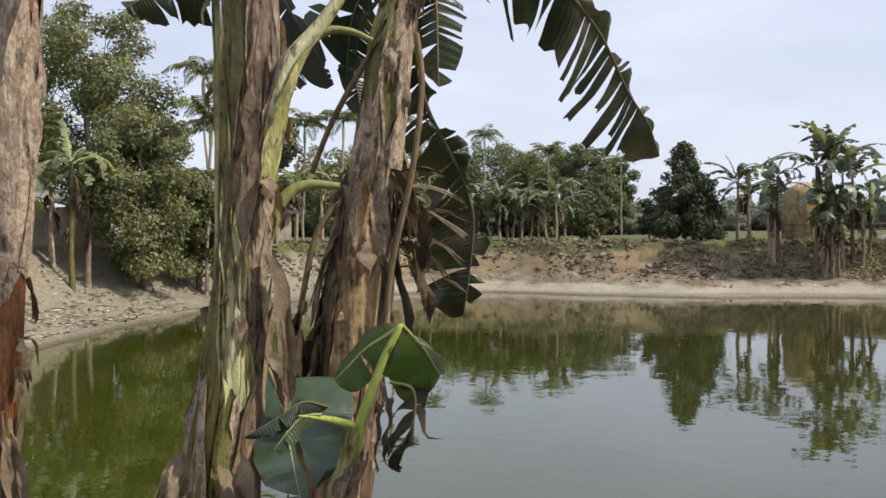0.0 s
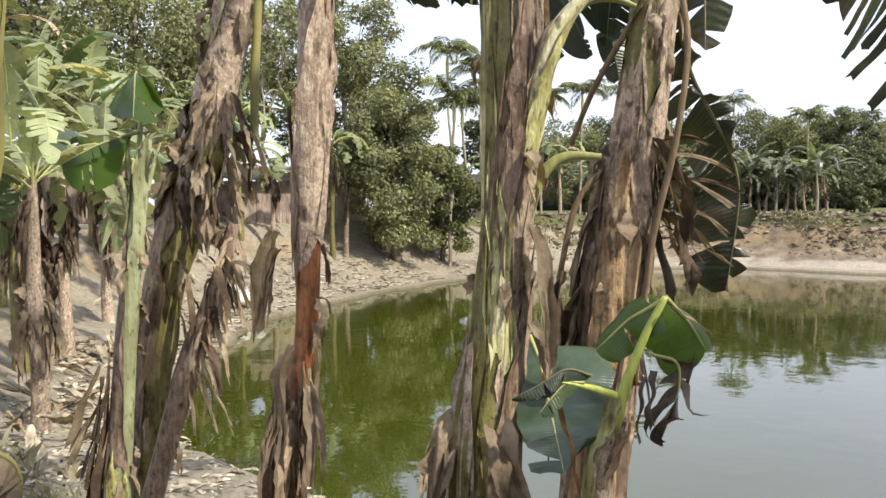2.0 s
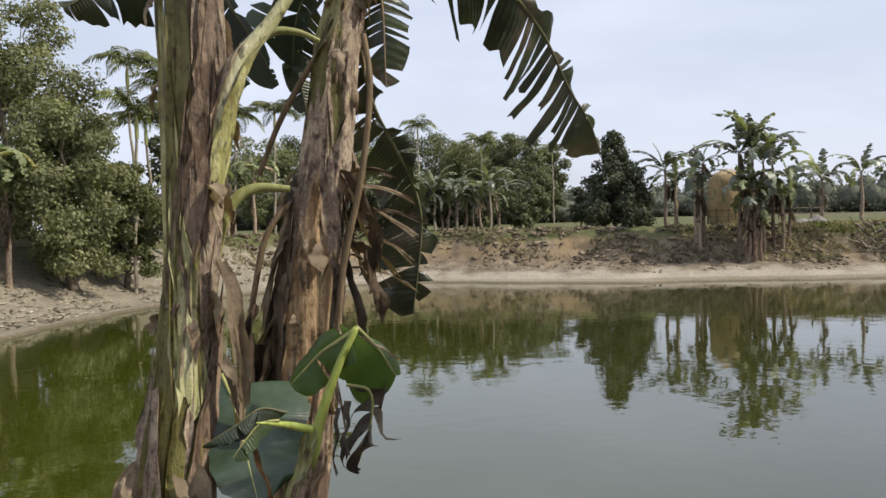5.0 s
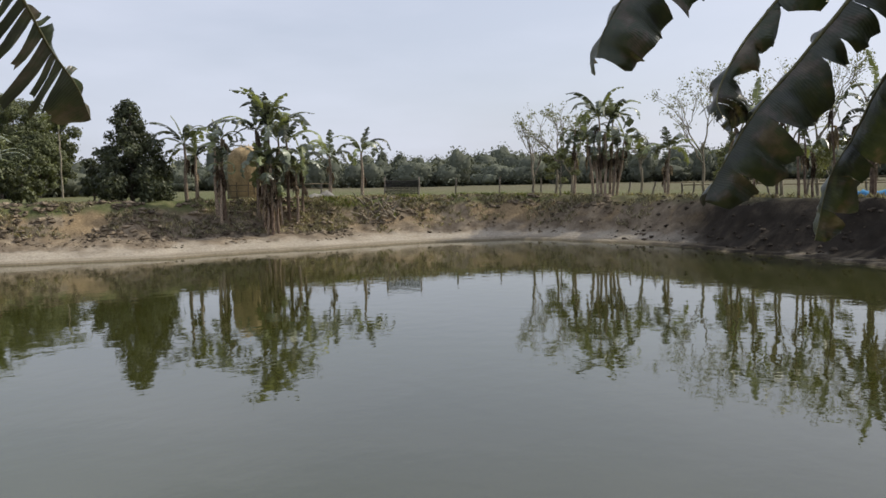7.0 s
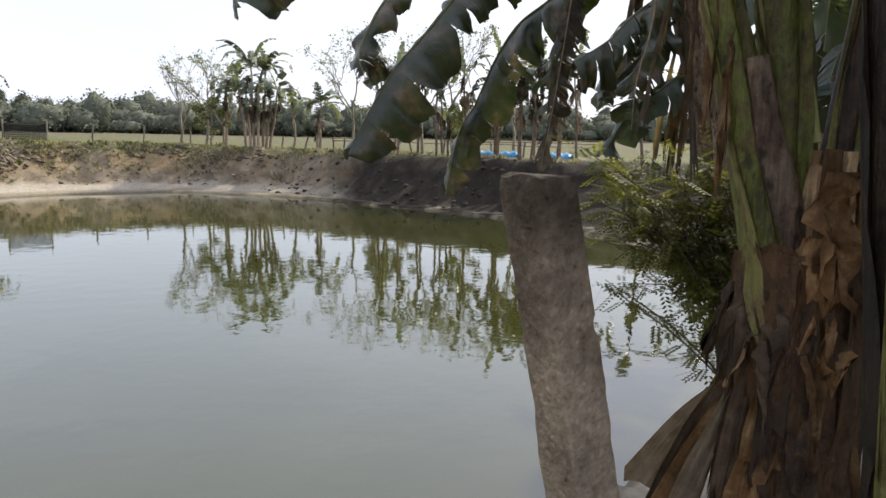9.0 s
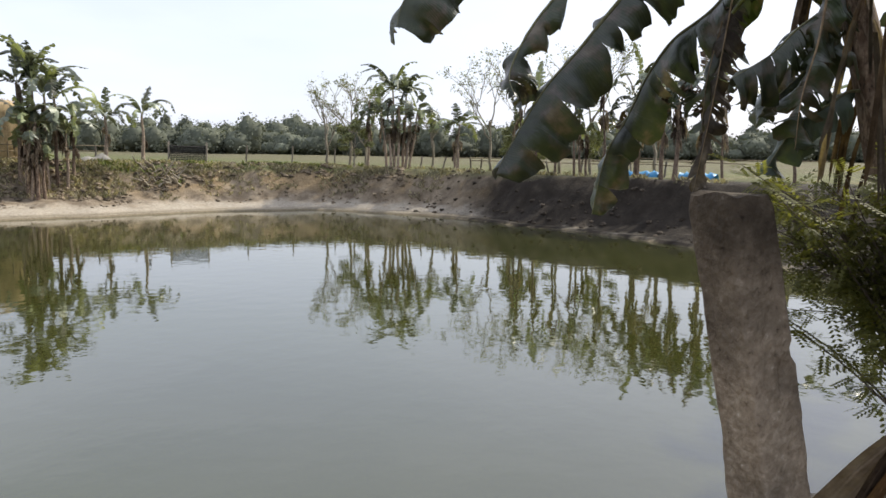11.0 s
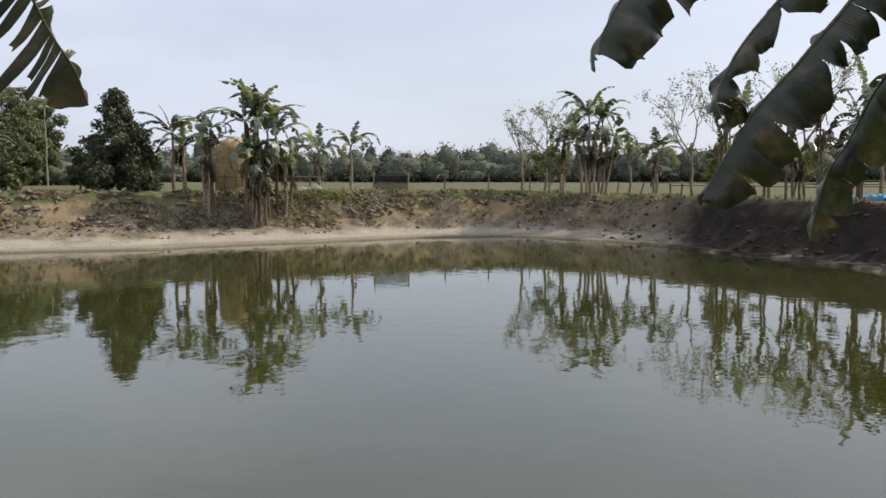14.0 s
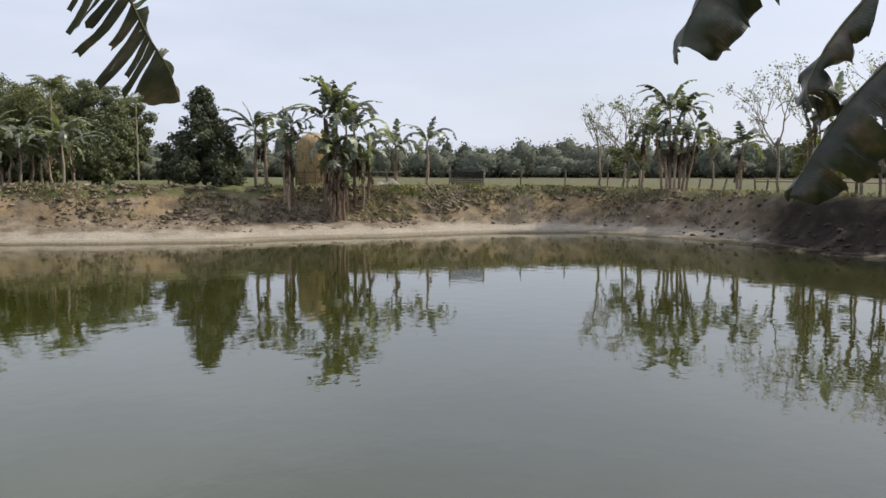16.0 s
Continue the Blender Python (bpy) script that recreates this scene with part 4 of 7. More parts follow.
def areca(base, h, seed, fronds=9, length=1.5, label="", r=0.06, mat=None):
    """A slender feather palm."""
    rng = random.Random(seed)
    base = Vector(base)
    t = thing("areca_palm", base, label or "slender areca palm with feathery drooping fronds", "palm")
    top = base + Vector((rng.uniform(-0.3, 0.3), rng.uniform(-0.2, 0.2), h))
    g = Geo()
    limb(g, base - Vector((0, 0, 0.15)), top, r * 1.2, r * 0.8, seed, 10, 0.012, 9)
    part("trunk", g, BARK_PALE, t)
    g = Geo()
    g.tube([top - Vector((0, 0, 0.1)), top + Vector((0, 0, 0.35)), top + Vector((0, 0, 0.75))], [r * 1.2, r * 1.3, r * 0.5], 8)
    part("crownshaft", g, RIB, t)
    top = top + Vector((0, 0, 0.7))
    for i in range(fronds + 4):
        an = i * 2.4 + rng.uniform(-0.3, 0.3)
        e0 = rng.uniform(0.35, 1.4)
        p, ctrl = top, [tuple(top)]
        ln = length * rng.uniform(0.8, 1.15)
        for k in range(4):
            e = e0 - k * 0.52
            p = p + Vector((math.cos(an) * math.cos(e), math.sin(an) * math.cos(e), math.sin(e))) * ln / 4
            ctrl.append(tuple(p))
        pts = vecs(curve(ctrl, 22))
        g = Geo()
        g.tube(pts, [0.02 * (1 - 0.8 * k / 22) for k in range(23)], 5)
        for k in range(3, 23):
            tn = (pts[k] - pts[k - 1]).normalized()
            s = tn.cross(Vector((0, 0, 1)))
            s.normalize()
            wl_ = ln * 0.30 * math.sin(math.pi * (0.12 + 0.80 * k / 22))
            for sd in (-1, 1):
                tip = pts[k] + (s * sd * 0.8 + tn * 0.5 + Vector((0, 0, -0.55 + rng.uniform(-0.3, 0.2)))).normalized() * wl_
                q = pts[k].lerp(tip, 0.5) + Vector((0, 0, 0.07)) + s * sd * 0.04
                g.add([pts[k] - tn * 0.015, q - tn * 0.035, tip, q + tn * 0.035], [(0, 1, 2, 3)])
        part("frond", g, mat or (TREE_LIGHT if rng.random() < 0.25 else TREE_MID), t)
    return t


def scatter(name, mat, places, size, seed, label, category, blades=5, flat=False):
    """Loose small growth or litter that nobody could count, as one object."""
    rng = random.Random(seed)
    g = Geo()
    for x, y in places:
        z = land(x, y)
        if z < 0.05:
            continue
        for _ in range(blades):
            an, ln = rng.uniform(0, 6.28), size * rng.uniform(0.5, 1.5)
            p = Vector((x + rng.uniform(-1, 1) * size * 0.5, y + rng.uniform(-1, 1) * size * 0.5, z - 0.01 + (0.015 if flat else 0)))
            d = Vector((math.cos(an), math.sin(an), rng.uniform(0.0, 0.25) if flat else rng.uniform(0.6, 2.2))).normalized()
            s = d.cross(Vector((rng.uniform(-1, 1), rng.uniform(-1, 1), 1.2))).normalized() * ln * (0.12 if flat else 0.09)
            bend = Vector((0, 0, -0.15 * ln))
            g.add([p - s, p + s, p + d * ln * 0.55 + s * 0.9, p + d * ln * 0.55 - s * 0.9, p + d * ln + bend], [(0, 1, 2, 3), (3, 2, 4)])
    ob = part(name, g, mat, smooth=False)
    return tagged(ob, label, category, kind="stuff")


# ---- far side: haystack, trees, banana clumps ----
def haystack(base, r, h):
    t = thing("haystack", base, "tall golden straw haystack with a bamboo rail at its foot", "haystack")
    g, n, rows = Geo(), 40, []
    for i in range(23):
        f = i / 22
        rr = r * (0.90 + 0.12 * math.sin(f * 2.6)) if f < 0.72 else r * 1.0 * math.sqrt(max(0.0, 1 - ((f - 0.72) / 0.285) ** 2.2))
        rows.append([Vector((base.x + math.cos(6.2832 * j / n) * rr * (1 + 0.05 * noise.noise((j * 0.7, i * 0.5, 2))), base.y + math.sin(6.2832 * j / n) * rr, base.z - 0.1 + h * f)) for j in range(n)])
    g.grid(rows, closed=True)
    part("straw_body", g, STRAW, t)
    g, rng = Geo(), random.Random(4)
    for _ in range(1500):
        an, f = rng.uniform(0, 6.28), rng.random()
        rr = r * (0.92 + 0.12 * math.sin(f * 2.6)) if f < 0.72 else r * math.sqrt(max(0.0, 1 - ((f - 0.72) / 0.285) ** 2.2))
        p = Vector((base.x + math.cos(an) * rr, base.y + math.sin(an) * rr, base.z + h * f))
        d = Vector((math.cos(an) * 0.35, math.sin(an) * 0.35, -1)) + Vector((rng.uniform(-0.5, 0.5), rng.uniform(-0.5, 0.5), 0))
        s = Vector((-math.sin(an), math.cos(an), 0)) * 0.012
        q = p + d.normalized() * rng.uniform(0.15, 0.4)
        g.add([p - s, p + s, q], [(0, 1, 2)])
    tagged(part("loose_straw", g, STRAW, t, smooth=False), kind="stuff")
    for z in (0.15, 0.45, 0.75):
        g = Geo()
        pts = [Vector((base.x + math.cos(k * 0.1571) * r * 1.08, base.y + math.sin(k * 0.1571) * r * 1.08, base.z + z)) for k in range(41)]
        g.tube(pts, [0.022] * 41, 6)
        part("rail", g, BAMBOO, t)
    for k in range(10):
        g = Geo()
        p = Vector((base.x + math.cos(k * 0.628) * r * 1.1, base.y + math.sin(k * 0.628) * r * 1.1, base.z - 0.1))
        g.tube([p, p + Vector((0, 0, 1.0))], [0.03, 0.028], 6)
        part("stake", g, BAMBOO, t)


haystack(polar(-24.75, 41.5), 0.86, 2.85)

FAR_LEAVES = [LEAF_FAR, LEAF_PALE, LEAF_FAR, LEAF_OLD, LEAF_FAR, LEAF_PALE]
CLUMP = "banana clump by the haystack"
for az, r_, h, ln, nl, el, ar, dd, sd in ((-25.9, 37.7, 4.0, 2.8, 7, 1.25, 0.8, 5, 1), (-26.6, 38.0, 3.4, 2.8, 6, 1.1, 1.0, 4, 2), (-27.2, 38.3, 3.2, 2.7, 6, 1.05, 1.1, 4, 3),
                                          (-25.1, 38.3, 3.5, 2.8, 6, 0.95, 0.9, 3, 4), (-25.5, 37.5, 2.8, 2.3, 5, 1.0, 1.2, 5, 5), (-26.2, 37.6, 2.6, 2.2, 5, 0.9, 1.4, 4, 6),
                                          (-28.2, 38.8, 2.5, 2.5, 5, 0.9, 1.2, 3, 17), (-22.7, 38.1, 3.6, 1.7, 4, 1.1, 1.5, 6, 7), (-22.2, 38.3, 3.0, 1.5, 3, 1.0, 1.6, 5, 8), (-27.8, 38.1, 2.2, 2.1, 5, 1.0, 1.3, 3, 18),
                                          (-25.7, 37.2, 2.4, 1.5, 1, 0.5, 2.0, 8, 12), (-26.0, 37.1, 3.0, 1.5, 1, 0.3, 2.2, 8, 13), (-25.4, 37.9, 2.8, 1.6, 1, 0.6, 2.0, 8, 14), (-26.4, 37.3, 2.0, 1.5, 1, 0.5, 2.0, 7, 15), (-22.5, 37.7, 2.6, 1.4, 1, 0.4, 2.2, 9, 16)):
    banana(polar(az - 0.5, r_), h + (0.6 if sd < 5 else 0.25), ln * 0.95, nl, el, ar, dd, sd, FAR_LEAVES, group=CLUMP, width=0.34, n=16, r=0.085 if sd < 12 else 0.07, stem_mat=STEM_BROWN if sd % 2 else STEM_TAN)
for az, r_, h, ln, nl, el, ar, dd, sd in ((-20.7, 40.5, 2.9, 2.2, 6, 1.15, 1.0, 3, 9), (-21.4, 41.0, 2.3, 2.0, 5, 0.9, 1.2, 3, 19), (-30.7, 43.0, 2.3, 2.2, 6, 0.95, 1.4, 2, 10), (-33.0, 43.0, 2.5, 2.2, 6, 1.0, 1.3, 1, 11)):
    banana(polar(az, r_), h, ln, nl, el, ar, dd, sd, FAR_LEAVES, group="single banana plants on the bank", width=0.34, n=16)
EAST = "banana plants on the shaded bank"
for az, r_, h, ln, nl, el, ar, dd, sd in ((-50.3, 40.8, 4.0, 2.2, 7, 1.05, 1.1, 4, 21), (-50.9, 41.2, 3.75, 2.1, 6, 1.15, 1.2, 4, 22), (-51.4, 41.0, 2.9, 2.1, 5, 0.85, 1.4, 4, 23), (-49.8, 41.1, 3.0, 2.1, 5, 0.8, 1.6, 4, 24), (-50.6, 40.5, 3.2, 1.6, 1, 0.6, 1.8, 7, 36), (-50.1, 40.6, 2.6, 1.5, 1, 0.4, 2.0, 7, 37), (-51.1, 40.7, 2.4, 1.6, 1, 0.5, 2.0, 7, 38),
                                          (-48.4, 41.4, 3.5, 1.4, 3, 0.2, 2.4, 4, 25), (-54.9, 39.0, 2.3, 1.9, 7, 0.65, 1.0, 4, 26), (-54.7, 39.3, 1.6, 1.2, 2, 1.0, 1.0, 5, 40)):
    banana(polar(az, r_), h, ln, nl, el, ar, dd, sd, FAR_LEAVES, group=EAST, width=0.33, n=16, r=0.068, lean=(-0.30 * (az + 50.5), 0.36 * (az + 50.5)) if -52 < az < -49 else (0.1, 0.0), stem_mat=STEM_TAN)
for k, (az, r_, h, ln, nl) in enumerate(((-59.6, 35.2, 3.2, 1.9, 5), (-60.5, 34.8, 3.6, 2.1, 6), (-62.0, 34.2, 3.3, 2.0, 5), (-63.3, 34.0, 3.7, 2.2, 6), (-65.5, 33.0, 3.4, 2.0, 5),
                                         (-67.8, 32.4, 3.8, 2.2, 6), (-70.2, 31.0, 3.4, 2.1, 6), (-73.5, 30.0, 3.2, 2.2, 6), (-78.0, 28.5, 3.0, 2.3, 6), (-83.0, 27.5, 2.9, 2.3, 6))):
    for j, f in enumerate((1.0, 0.72, 0.5) if az > -70 and k % 3 == 0 else (1.0,)):
        banana(polar(az + 0.45 * j * (-1) ** k, r_ + 0.35 * j), h * f, ln * (0.7 + 0.3 * f), max(1, nl - 3) if j == 0 else 0, 0.85, 1.4, 4, 500 + 10 * k + j, FAR_LEAVES, group=EAST, width=0.25, n=14, r=0.052, lean=(0.25 * math.sin(k * 2.3 + j), 0.2 * math.cos(k * 1.7 + j)), stem_mat=STEM_BROWN)
for az, r_, h, ln, sd in ((-69.4, 31.5, 3.4, 2.6, 61), (-70.4, 30.2, 3.0, 2.4, 62), (-72.2, 30.5, 3.6, 2.6, 63), (-67.6, 32.0, 2.8, 2.4, 64)):
    banana(polar(az, r_), h, ln, 6, 0.7, 2.2, 8, sd, [LEAF_SHADE, LEAF_DARK, DRY_DARK], group=EAST, width=0.30, r=0.075, stem_mat=STEM_BROWN, label="dark banana plant with many dead hanging leaves")
tree(polar(-17.2, 41.0), 5.2, 3.3, 0.35, 41, TREE_DARK, 17000, 0.10, 0.12, "cone", 60, "dark dense conical evergreen tree on the field edge")
tree(polar(-18.9, 43.5), 2.2, 1.7, 0.4, 42, TREE_DARK, 3000, 0.10, 0.08, "round", 12, "dark rounded shrub beside the conical tree")
tree(polar(-14.9, 43.5), 2.2, 2.0, 0.3, 43, TREE_DARK, 1500, 0.15, 0.06, "round", 10, "low dark shrub on the field edge")
for az, r_, h, w, sd, mt in ((-1.2, 47, 7.0, 5.0, 51, TREE_GROVE), (-3.8, 50, 7.6, 5.5, 52, TREE_GROVE), (-6.3, 47, 6.4, 4.6, 53, TREE_GREY), (-8.6, 48, 7.2, 4.6, 54, TREE_GROVE), (-10.6, 46, 6.6, 4.0, 55, TREE_GROVE),
                             (-12.4, 47, 5.6, 3.2, 56, TREE_GROVE), (1.8, 46, 6.8, 5.0, 57, TREE_GREY), (5.0, 45, 6.5, 5.0, 58, TREE_GROVE), (8.5, 43, 6.2, 5.0, 59, TREE_GREY), (-11.6, 44, 4.2, 2.6, 60, TREE_GROVE), (-9.4, 44, 4.0, 3.0, 61, TREE_GROVE)):
    tree(polar(az, r_ * 1.65), h * 1.35, w * 1.55, 1.0, sd, mt, 17000, 0.14, 0.14, "tall", 34, "bushy green tree in the dense grove behind the pond", group="grove behind the pond")
for az, r_, h, ln, nl, sd in ((-2.6, 41.5, 3.0, 1.6, 6, 71), (-4.2, 40.6, 3.2, 1.7, 6, 72), (-5.8, 41.0, 2.9, 1.7, 5, 73), (-8.3, 40.5, 3.4, 1.7, 6, 74), (-1.0, 41.5, 2.7, 1.6, 5, 75), (1.0, 41.0, 2.9, 1.6, 5, 76), (-7.0, 42.5, 2.9, 1.5, 5, 77),
                              (3.0, 41.0, 2.8, 1.6, 5, 78), (6.0, 40.0, 3.0, 1.6, 6, 79)):
    for k, (da, dr, f) in enumerate(((0, 0, 1.0), (0.7, 0.8, 0.72), (-0.6, 1.4, 0.85))):
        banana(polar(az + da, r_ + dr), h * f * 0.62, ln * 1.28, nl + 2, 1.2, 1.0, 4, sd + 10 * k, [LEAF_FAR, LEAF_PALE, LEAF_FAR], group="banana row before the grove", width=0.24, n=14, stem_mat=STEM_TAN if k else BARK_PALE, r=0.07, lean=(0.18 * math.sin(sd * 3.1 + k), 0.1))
for az, r_, h, w, sd in ((-10.4, 43.5, 1.9, 2.4, 140), (-7.6, 43.8, 2.2, 3.0, 141), (-4.9, 43.2, 1.8, 2.6, 142), (-2.0, 43.6, 2.3, 3.0, 143), (0.6, 43.0, 2.0, 2.8, 144), (3.6, 42.6, 2.2, 3.0, 145), (6.8, 41.8, 2.0, 2.8, 146)):
    tree(polar(az, r_), h, w, 0.15, sd, TREE_GROVE, 2600, 0.11, 0.05, "round", 12, "low green shrub under the grove trees", group="undergrowth of the grove")
for az, r_, h, sd in ((-3.1, 62.0, 7.2, 81), (-7.9, 60.0, 5.6, 82), (0.9, 58.0, 6.4, 96), (-12.9, 70.0, 5.6, 83), (10.2, 38.5, 4.9, 84), (7.4, 38.8, 5.1, 86), (16.5, 33.5, 6.7, 87), (14.4, 33.8, 6.2, 88), (15.4, 34.6, 4.2, 91), (12.2, 36.5, 4.4, 89), (16.9, 30.0, 5.6, 93), (3.6, 43.0, 5.6, 90)):
    areca(polar(az, r_), h, sd, 10, 1.7)
for az, r_, h, w, sd, lv in ((-47.0, 43.0, 5.6, 0.8, 101, 900), (-48.3, 43.5, 5.0, 0.7, 106, 700), (-45.6, 44.0, 4.4, 0.8, 108, 500), (-57.4, 41.5, 6.2, 0.8, 102, 900), (-59.5, 39.0, 5.8, 0.8, 103, 900), (-62.3, 37.8, 5.8, 0.8, 109, 700), (-64.5, 37.5, 6.3, 0.8, 104, 900), (-53.0, 44.0, 3.4, 0.8, 105, 500), (-69.0, 36.0, 5.4, 0.8, 107, 900)):
    bare_tree(polar(az, r_), h * 1.06, w, sd, TREE_GREY, int(lv * 0.6), 0.075, "thin pale tree with open twigs and few leaves")
for az, r_, h, w, sd in ((-58.8, 38.6, 2.7, 1.8, 111), (-60.6, 38.2, 3.0, 2.0, 112), (-65.5, 36.0, 2.8, 2.2, 113), (-47.4, 41.5, 2.6, 2.0, 114)):
    tree(polar(az, r_), h, w, 0.7, sd, TREE_GREY, 900, 0.11, 0.05, "round", 9, "small dusty grey-green tree on the bank", bark=BARK_PALE)


def far_woods():
    """The low line of woods along the horizon."""
    rng = random.Random(9)
    g = Geo()
    blobs = []
    for i in range(520):
        az = -105 + 122 * i / 519 + rng.uniform(-0.4, 0.4)
        r_ = rng.uniform(135, 185) if az < -13 else rng.uniform(75, 110)
        x, y = -math.sin(radians(az)) * r_, math.cos(radians(az)) * r_
        up = 0.009 * (r_ - 38)
        h = rng.uniform(3.6, 7.2) * r_ / 160 * (1.25 if rng.random() < 0.12 else 1)
        w = rng.uniform(1.4, 3.8)
        blobs.append((x, y, 2.1 + up + h * 0.45, w, w, h * 0.55))
        blobs.append((x + rng.uniform(-3, 3), y, 2.1 + up + h * 0.25, w, w, h * 0.35))
    for q, (x, y, z, a_, b_, c_) in enumerate(blobs):
        rows = []
        for i in range(9):
            lat = -1.45 + 2.9 * i / 8
            row = []
            for j in range(12):
                lon = j * math.pi / 6
                w = 0.74 + 0.3 * noise.noise((math.cos(lon) * 2 + q, math.sin(lon) * 2, lat * 2))
                row.append(Vector((x + a_ * w * math.cos(lat) * math.cos(lon), y + b_ * w * math.cos(lat) * math.sin(lon), z + c_ * w * math.sin(lat))))
            rows.append(row)
        g.grid(rows, closed=True)
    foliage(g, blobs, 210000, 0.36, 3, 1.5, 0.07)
    tagged(part("far_woods", g, TREE_FAR_HAZE), "low dark line of woods on the horizon", "woods", kind="stuff")


far_woods()

# ---- west bank: bush, sheds, banana grove ----
tree(polar(20.6, 28.6), 6.5, 4.1, 0.7, 121, TREE_GREY, 30000, 0.085, 0.20, "round", 52, "large dense dusty green tree overhanging the bank")
tree(polar(17.4, 30.5), 4.8, 3.0, 0.6, 122, TREE_MID, 15000, 0.085, 0.12, "round", 28, "leafy green shrub beside the large tree")
tree(polar(23.5, 34.0), 10.2, 5.6, 2.0, 123, TREE_GREY, 16000, 0.10, 0.15, "tall", 30, "tall airy green tree behind the sheds")
tree(polar(27.0, 38.0), 11.5, 5.5, 2.5, 124, TREE_GREY, 12000, 0.10, 0.14, "tall", 18, "tall dusty green tree behind the sheds")
tree(polar(33.5, 36.0), 10.2, 6.0, 3.5, 125, TREE_GREY, 12000, 0.115, 0.22, "round", 34, "tall dark leafy tree behind the banana grove")
tree(polar(38.5, 33.0), 10.6, 6.4, 3.0, 126, TREE_GREY, 11000, 0.115, 0.22, "round", 34, "tall leafy tree behind the banana grove")
tree(polar(44.0, 30.0), 10.6, 7.0, 3.0, 127, TREE_GREY, 13000, 0.115, 0.22, "round", 34, "tall dark leafy tree behind the banana grove")
tree(polar(50.0, 27.0), 10.0, 7.0, 3.0, 128, TREE_DARK, 12000, 0.115, 0.22, "round", 22, "tall dark leafy tree behind the banana grove")
bare_tree(polar(30.5, 31.0), 9.0, 0.55, 129, TREE_GREY, 1200, 0.12, "tall nearly bare tree with fine twigs")
tree(polar(12.5, 42.0), 6.6, 5.0, 1.0, 130, TREE_DARK, 4500, 0.18, 0.12, "tall", 18, "dark green tree behind the palms")

WEST = "banana grove on the west bank"
rw = random.Random(77)
for i, (az, r_, h, ln) in enumerate(((45.2, 9.0, 2.6, 2.2), (46.2, 11.0, 2.3, 2.6), (43.4, 12.5, 2.6, 2.8), (40.8, 15.0, 2.7, 2.7), (47.0, 15.0, 3.2, 2.8), (44.2, 17.0, 3.4, 2.8), (38.8, 18.5, 2.8, 2.6), (41.6, 20.0, 3.4, 2.8), (36.9, 21.0, 2.8, 2.4),
                                     (39.6, 23.5, 3.4, 2.6), (35.2, 23.0, 2.7, 2.3), (33.8, 25.5, 3.0, 2.3), (37.4, 27.0, 3.6, 2.6), (31.9, 25.0, 2.5, 2.0), (29.6, 25.2, 2.4, 1.9), (26.6, 27.5, 2.6, 2.0), (25.4, 26.8, 3.9, 2.1),
                                     (24.4, 27.6, 3.0, 1.9), (28.0, 31.0, 3.8, 2.4), (32.0, 31.0, 4.0, 2.5), (35.6, 31.5, 4.4, 2.6), (44.8, 23.0, 4.0, 2.8), (48.0, 19.0, 4.0, 2.8), (12.0, 36.0, 2.8, 1.8), (10.6, 37.5, 3.0, 1.8), (13.6, 35.5, 2.4, 1.7), (8.8, 38.5, 3.0, 1.8))):
    banana(polar(az, r_), h, ln, rw.randint(6, 9), rw.uniform(0.7, 1.1), rw.uniform(1.0, 1.6), rw.randint(9, 13) if r_ < 24 else 4, 200 + i,
           [LEAF_PALE, LEAF, LEAF_PALE, LEAF_YELLOW if i % 4 == 0 else DRY if i % 4 == 2 else LEAF_PALE], group=WEST, width=0.27, n=20, stem_mat=STEM_MOSS if i % 3 == 1 else STEM_TAN,
           label="banana plant in the grove with dusty leaves and dead skirts")


def shed(az0, r0, az1, r1, high, wall_mat, roof_mat, label, deep=3.0, posts=True):
    """A low shed: boarded walls under a sloping roof."""
    a_, b_ = polar(az0, r0), polar(az1, r1)
    z0 = min(a_.z, b_.z) - 0.05
    d = (b_ - a_)
    d.z = 0
    ln = d.length
    d.normalize()
    nrm = Vector((-d.y, d.x, 0))
    if nrm.dot(a_) < 0:
        nrm = -nrm
    t = thing("shed", Vector((a_.x, a_.y, z0)), label, "shed")

    def slab(p, q, z_lo, z_hi, thick):
        g = Geo()
        w = (q - p).normalized()
        o = Vector((-w.y, w.x, 0)) * thick / 2
        vs = []
        for z in (z_lo, z_hi):
            vs += [(*(p - o).xy, z), (*(q - o).xy, z), (*(q + o).xy, z), (*(p + o).xy, z)]
        g.add(vs, [(0, 3, 2, 1), (4, 5, 6, 7), (0, 1, 5, 4), (1, 2, 6, 5), (2, 3, 7, 6), (3, 0, 4, 7)])
        return g

    n = max(4, int(ln / 0.28))
    for i in range(n):
        p, q = a_ + d * (ln * i / n + 0.006), a_ + d * (ln * (i + 1) / n - 0.006)
        part("wall_sheet", slab(p, q, z0, z0 + high + 0.03 * math.sin(i * 2.1), 0.03 + 0.012 * (i % 2)), wall_mat, t, smooth=False)
    for p, q in ((a_, a_ + nrm * deep), (b_, b_ + nrm * deep), (a_ + nrm * deep, b_ + nrm * deep)):
        part("wall", slab(p, q, z0, z0 + high - 0.02, 0.05), wall_mat, t, smooth=False)
    g, rows = Geo(), []
    for j in range(2):
        row = []
        for i in range(n * 4 + 1):
            p = a_ - d * 0.3 - nrm * 0.45 + d * (ln + 0.6) * i / (n * 4) + nrm * (deep + 0.8) * j
            row.append(Vector((p.x, p.y, z0 + high + 0.02 + 0.75 * j + 0.02 * (i % 2))))
        rows.append(row)
    g.grid(rows)
    rows2 = [[p - Vector((0, 0, 0.05)) for p in r_] for r_ in rows]
    g.grid([rows[0], rows2[0]])
    g.grid(rows2[::-1])
    part("roof", g, roof_mat, t, smooth=False)
    return t


